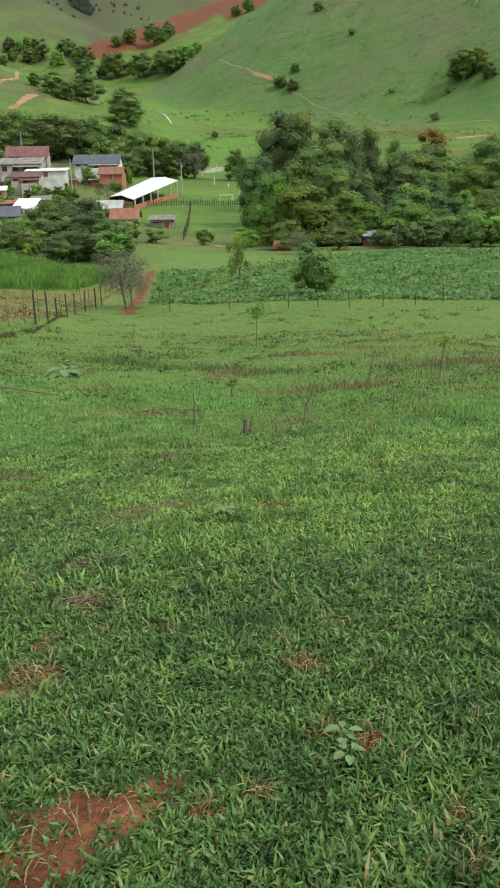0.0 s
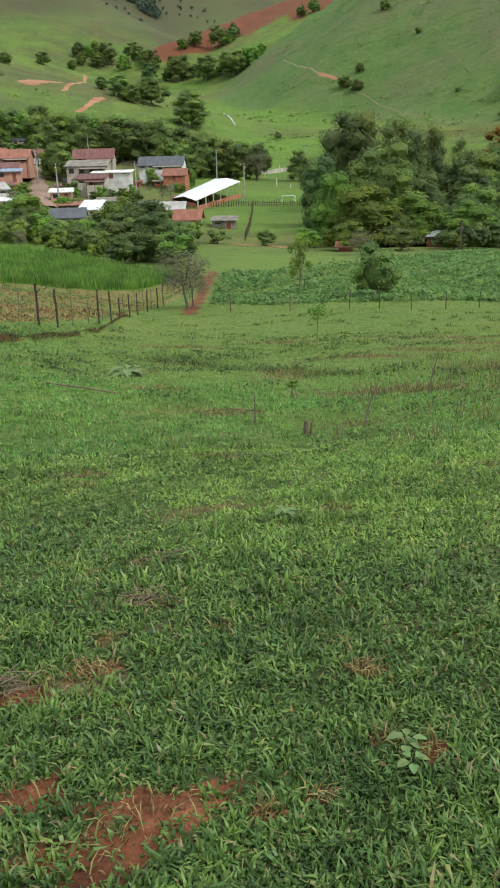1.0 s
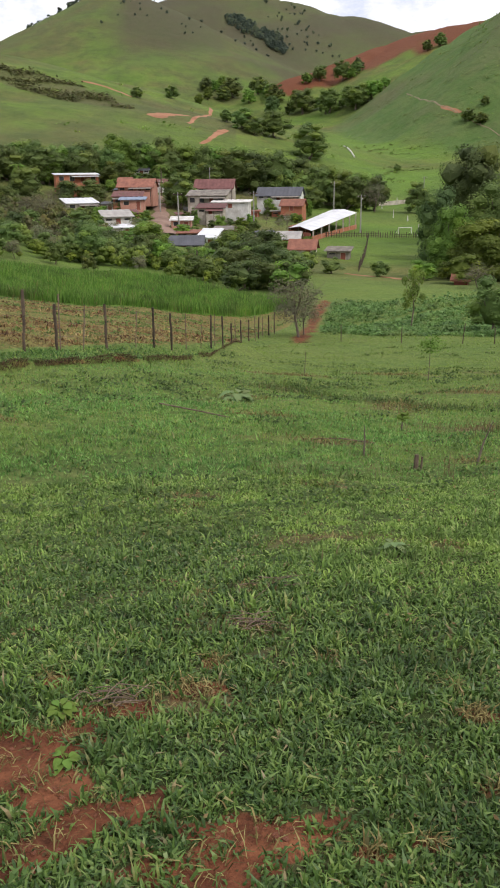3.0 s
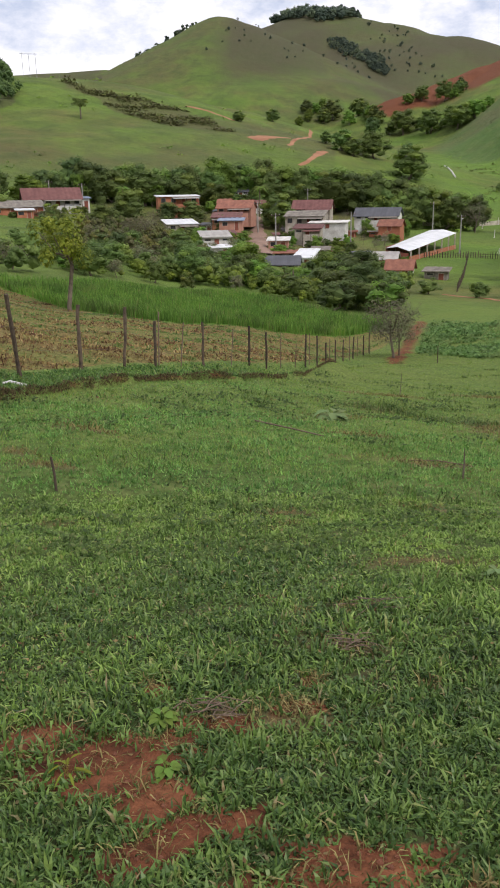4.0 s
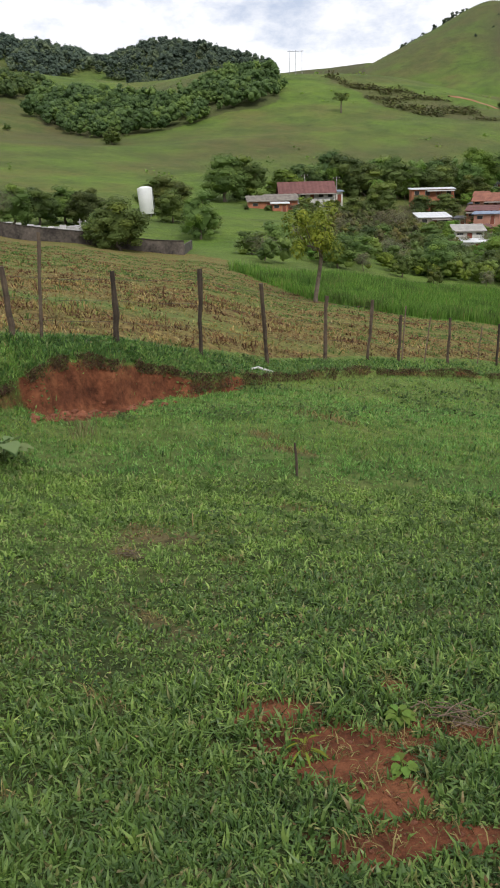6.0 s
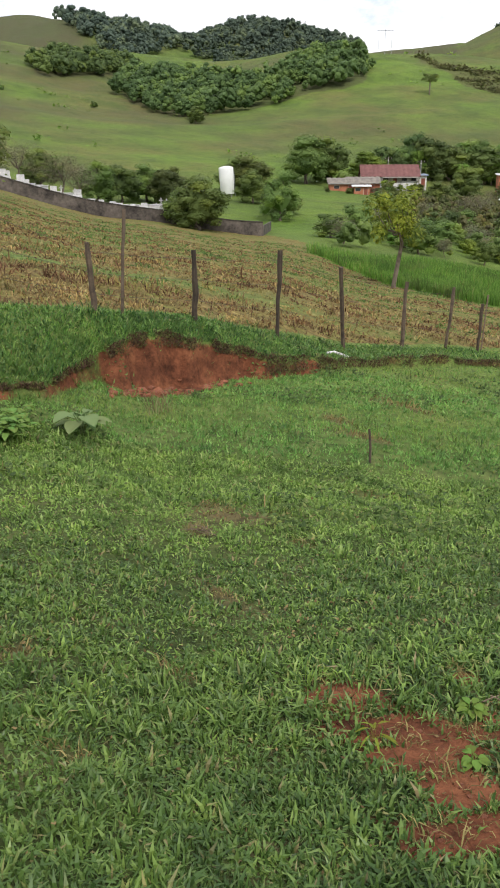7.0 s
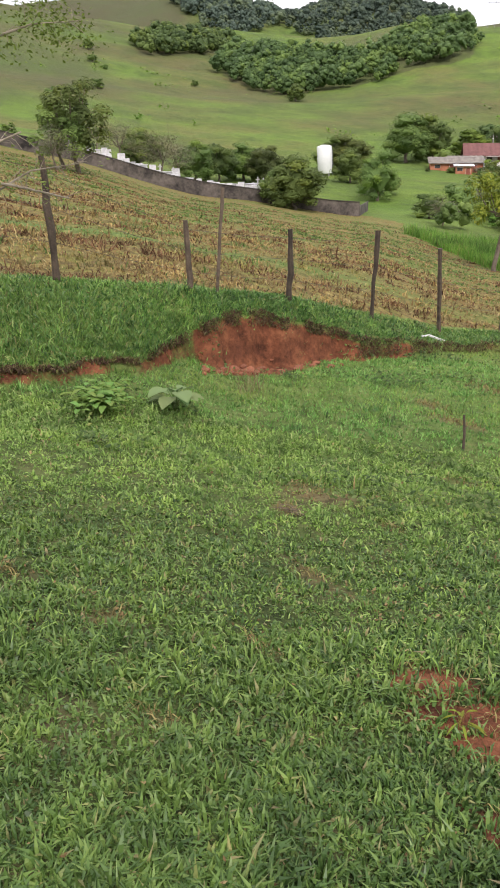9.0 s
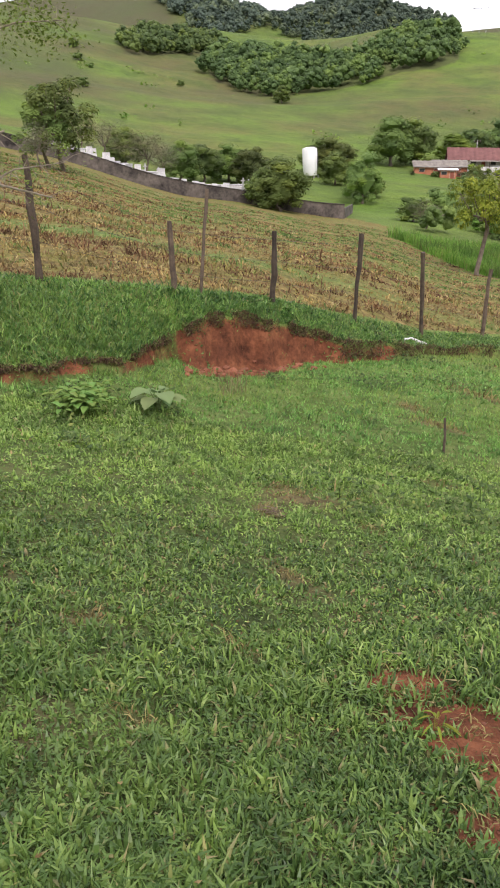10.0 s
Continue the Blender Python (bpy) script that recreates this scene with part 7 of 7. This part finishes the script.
def sapling(x, y, h, label, crown_r, n, mat, lean=0.0):
    ob = thing("sapling", pose(x, y, ground_z(x, y)), label, "sapling")
    g = np.random.default_rng(int(abs(x) * 100))
    tip = (lean * h, 0, h)
    part("stem", tube(bmesh.new(), [(0, 0, -.1), (lean * h * .4 + .01, .01, h * .5), tip], [.014, .011, .005], 6), M["bark"], ob)
    if n:
        p = np.array(tip) - np.array((0, 0, crown_r * .5)) + g.normal(0, crown_r * .45, (n, 3)) * np.array((1, 1, .6))
        v, t = leaf_cards(p, np.tile((0, 0, 1.0), (n, 1)), g.uniform(.03, .06, n), g)
        part("crown", np_mesh("crown", v, t, M[mat]), None, ob)


sapling(.25, 24.4, 1.35, "young tree with a thin stem and small leafy top", .42, 420, "leaf_bright")
sapling(-3.55, 23.9, .75, "bare thin sapling stem in the pasture", .1, 0, "leaf_grey", .05)
sapling(3.6, 14.4, .8, "thin weedy sapling with yellowing leaves", .2, 60, "leaf_yellow", .1)
sapling(4.8, 14.0, .9, "thin weedy sapling with yellow leaves", .3, 120, "leaf_yellow", -.05)
sapling(1.9, 12.4, .7, "thin leaning weed stem", .15, 0, "leaf_grey", .2)
sapling(.62, 9.0, .55, "thin leaning bare weed stem", .05, 0, "leaf_grey", .3)
sapling(-.7, 9.4, .4, "thin bare weed stem", .05, 0, "leaf_grey", 0)
sapling(-.3, 12.6, .3, "small leafy weed stem", .1, 40, "leaf_bright", 0)


def stick(name, pts, rad, label, category="stick", mat="stick"):
    p0 = Vector((*pts[0][:2], ground_z(*pts[0][:2])))
    ob = thing(name, Matrix.Translation(p0), label, category)
    part("wood", tube(bmesh.new(), [Vector((x, y, ground_z(x, y) + dz)) - p0 for x, y, dz in pts], [rad * (1 - .12 * k) for k in range(len(pts))], 7), M[mat], ob)
    return ob


stick("stump", ((-.05, 8.6, -.1), (-.055, 8.6, .1), (-.05, 8.605, .19)), .032, "short weathered wooden stake in the grass", "stake")
stick("stump", ((.0, 8.62, -.1), (.012, 8.62, .17)), .014, "thin splinter of a broken stake", "stake")
stick("stake", ((-4.65, 6.65, -.1), (-4.66, 6.66, .18), (-4.69, 6.67, .37)), .016, "thin dark stake standing in the grass", "stake", "post")
stick("fallen_branch", ((-4.3, 12.15, .03), (-3.6, 11.9, .05), (-2.97, 11.65, .02)), .014, "thin fallen branch lying in the grass", "branch")
stick("fallen_branch", ((-.62, 10.55, .02), (-1.1, 10.5, .06), (-1.5, 10.45, .02)), .01, "thin fallen twig lying in the grass", "branch")
stick("bone_white_stick", ((-8.8, 12.2, .03), (-9.0, 12.0, .08), (-9.05, 11.85, .03)), .028, "short pale stripped stick by the fence", "stick", "tomb")
def twig_heap(x, y, spread, n, seed, label):
    """A loose heap of thin bent twigs lying in the grass."""
    g = random.Random(seed)
    ob = thing("twig_heap", pose(x, y, ground_z(x, y)), label, "twigs")
    for k in range(n):
        a, c = g.gauss(.25, .5), Vector((g.gauss(0, spread * .4), g.gauss(0, spread * .25), g.uniform(.015, .06)))
        d, ln = Vector((math.cos(a), math.sin(a), g.uniform(-.12, .2))), spread * g.uniform(.5, 1.2)
        bend = Vector((g.uniform(-.2, .2), g.uniform(-.2, .2), g.uniform(.05, .25))) * ln * .4
        part("twig", tube(bmesh.new(), [c - d * ln * .5, c - d * ln * .1 + bend, c + d * ln * .25 + bend * .7, c + d * ln * .55], [.0026, .0024, .002, .0012], 5), M["stick"], ob)


twig_heap(-.84, 3.41, .16, 22, 60, "heap of dry brown twigs lying on the grass")
twig_heap(-1.22, 2.56, .15, 18, 61, "dry dark twigs strewn over bare earth")
twig_heap(-.80, 4.0, .2, 10, 62, "thin dead stems lying in the grass")
twig_heap(-4.12, 3.62, .16, 12, 63, "small heap of dead stems in the pasture")


def clods():
    g = random.Random(12)
    me = []
    for k in range(4):
        bm = bmesh.new()
        bmesh.ops.create_icosphere(bm, subdivisions=1, radius=1)
        for v in bm.verts:
            v.co *= g.uniform(.7, 1.15)
            v.co.z *= .6
        me.append(mesh_of("clod", bm, M["earth"]))
    for k in range(120):
        if k < 55:
            az = g.uniform(-54, -43)
            r = float(bank_r(np.array([az]))[0]) - g.uniform(.1, .95)
            x, y, s = *place(az, r), g.uniform(.02, .085)
        else:
            cx, cy, a, b, t = PATCHES[g.randrange(6)]
            x, y, s = cx + g.uniform(-a, a) * .7, cy + g.uniform(-b, b) * .7, g.uniform(.004, .014)
        ob = new("clod", me[k % 4])
        ob.matrix_basis = Matrix.LocRotScale((x, y, ground_z(x, y) + s * .2), Euler((0, 0, g.uniform(0, 6))), (s, s, s))
        tagged(ob, "small red earth clod on bare ground", "clod", "clods")


clods()


def near_branches():
    """A sparse thorny tree by the fence, whose branches reach over."""
    ob = thing("thorn_tree", pose(-10.3, 2.2, ground_z(-10.3, 2.2)), "sparse thorny tree with bare pale branches and few leaves", "tree")
    base = Vector((-10.3, 2.2, ground_z(-10.3, 2.2)))
    part("trunk", tube(bmesh.new(), [(0, 0, -.2), (.1, .2, 1.0), (.2, .5, 2.0), (.35, .7, 3.0)], [.07, .055, .045, .03], 8), M["bark"], ob, "", True)
    g = random.Random(4)
    limbs = ([(.2, .5, 2.0), (-9.0, 4.0, 2.68), (-8.8, 4.3, 2.8), (-8.55, 4.75, 2.85)], [(.1, .3, 1.1), (-9.1, 3.9, 1.15), (-8.9, 4.2, 1.35), (-8.62, 4.7, 1.43)],
             [(.35, .7, 3.0), (-9.05, 4.0, 3.0), (-8.75, 4.45, 3.15)], [(.1, .25, 1.0), (-9.3, 3.5, 1.45), (-8.95, 4.15, 1.75)], [(.1, .3, 1.1), (-9.0, 4.0, 1.2), (-8.72, 4.55, 1.05)])
    leaves = []
    for limb in limbs:
        pts = [Vector(limb[0])] + [Vector(p) - base for p in limb[1:]]
        bm = tube(bmesh.new(), pts, [.022, .016, .009, .004][:len(pts)], 6)
        for a, b in zip(pts[1:], pts[2:]):
            for k in range(12):
                s = a.lerp(b, k / 12)
                t = s + Vector((g.uniform(-.1, .25), g.uniform(-.05, .35), g.uniform(-.3, .3))) * .8
                tube(bm, [s, s.lerp(t, .5) + Vector((0, 0, .02)), t], [.004, .003, .0015], 4, False)
                leaves.append((t, limb[1][2] > 2))
        part("limb", bm, M["pale_twig"], ob)
    gg = np.random.default_rng(9)
    c = np.concatenate([np.array(t) + gg.normal(0, .1, (30 if hi else 4, 3)) for t, hi in leaves])
    v, t = leaf_cards(c, np.tile((0, 0, 1.0), (len(c), 1)), gg.uniform(.014, .03, len(c)), gg)
    part("foliage", np_mesh("foliage", v, t, M["leaf_bright"]), None, ob)


near_branches()


def brush_pile():
    x, y = -48.7, 111.4
    ob = thing("rubble_heap", pose(x, y, ground_z(x, y)), "heap of reddish rubble and broken boards", "rubble heap")
    g = random.Random(3)
    for k in range(26):
        bm = box(bmesh.new(), -g.uniform(.2, .7), g.uniform(.2, .7), -.08, .08, -.05, .05)
        bm.transform(Matrix.LocRotScale((g.uniform(-2.6, 2.6), g.uniform(-.8, .8), g.uniform(.05, .75)), Euler((g.uniform(-1, 1), g.uniform(-1, 1), g.uniform(0, 3))), None))
        part("board", bm, M["redwood"] if k % 3 else M["cream"], ob)


brush_pile()


def water_pipe():
    ob = thing("white_pipe", pose(0, 0, 0), "white pipe running down the meadow", "pipe")
    pts = [Vector((x, y, ground_z(x, y) + .35)) for x, y in ((-43.2, 433), (-41, 422), (-37, 402), (-33.5, 385))]
    part("pipe", tube(bmesh.new(), pts, [.35] * 4, 8), M["white"], ob)


water_pipe()
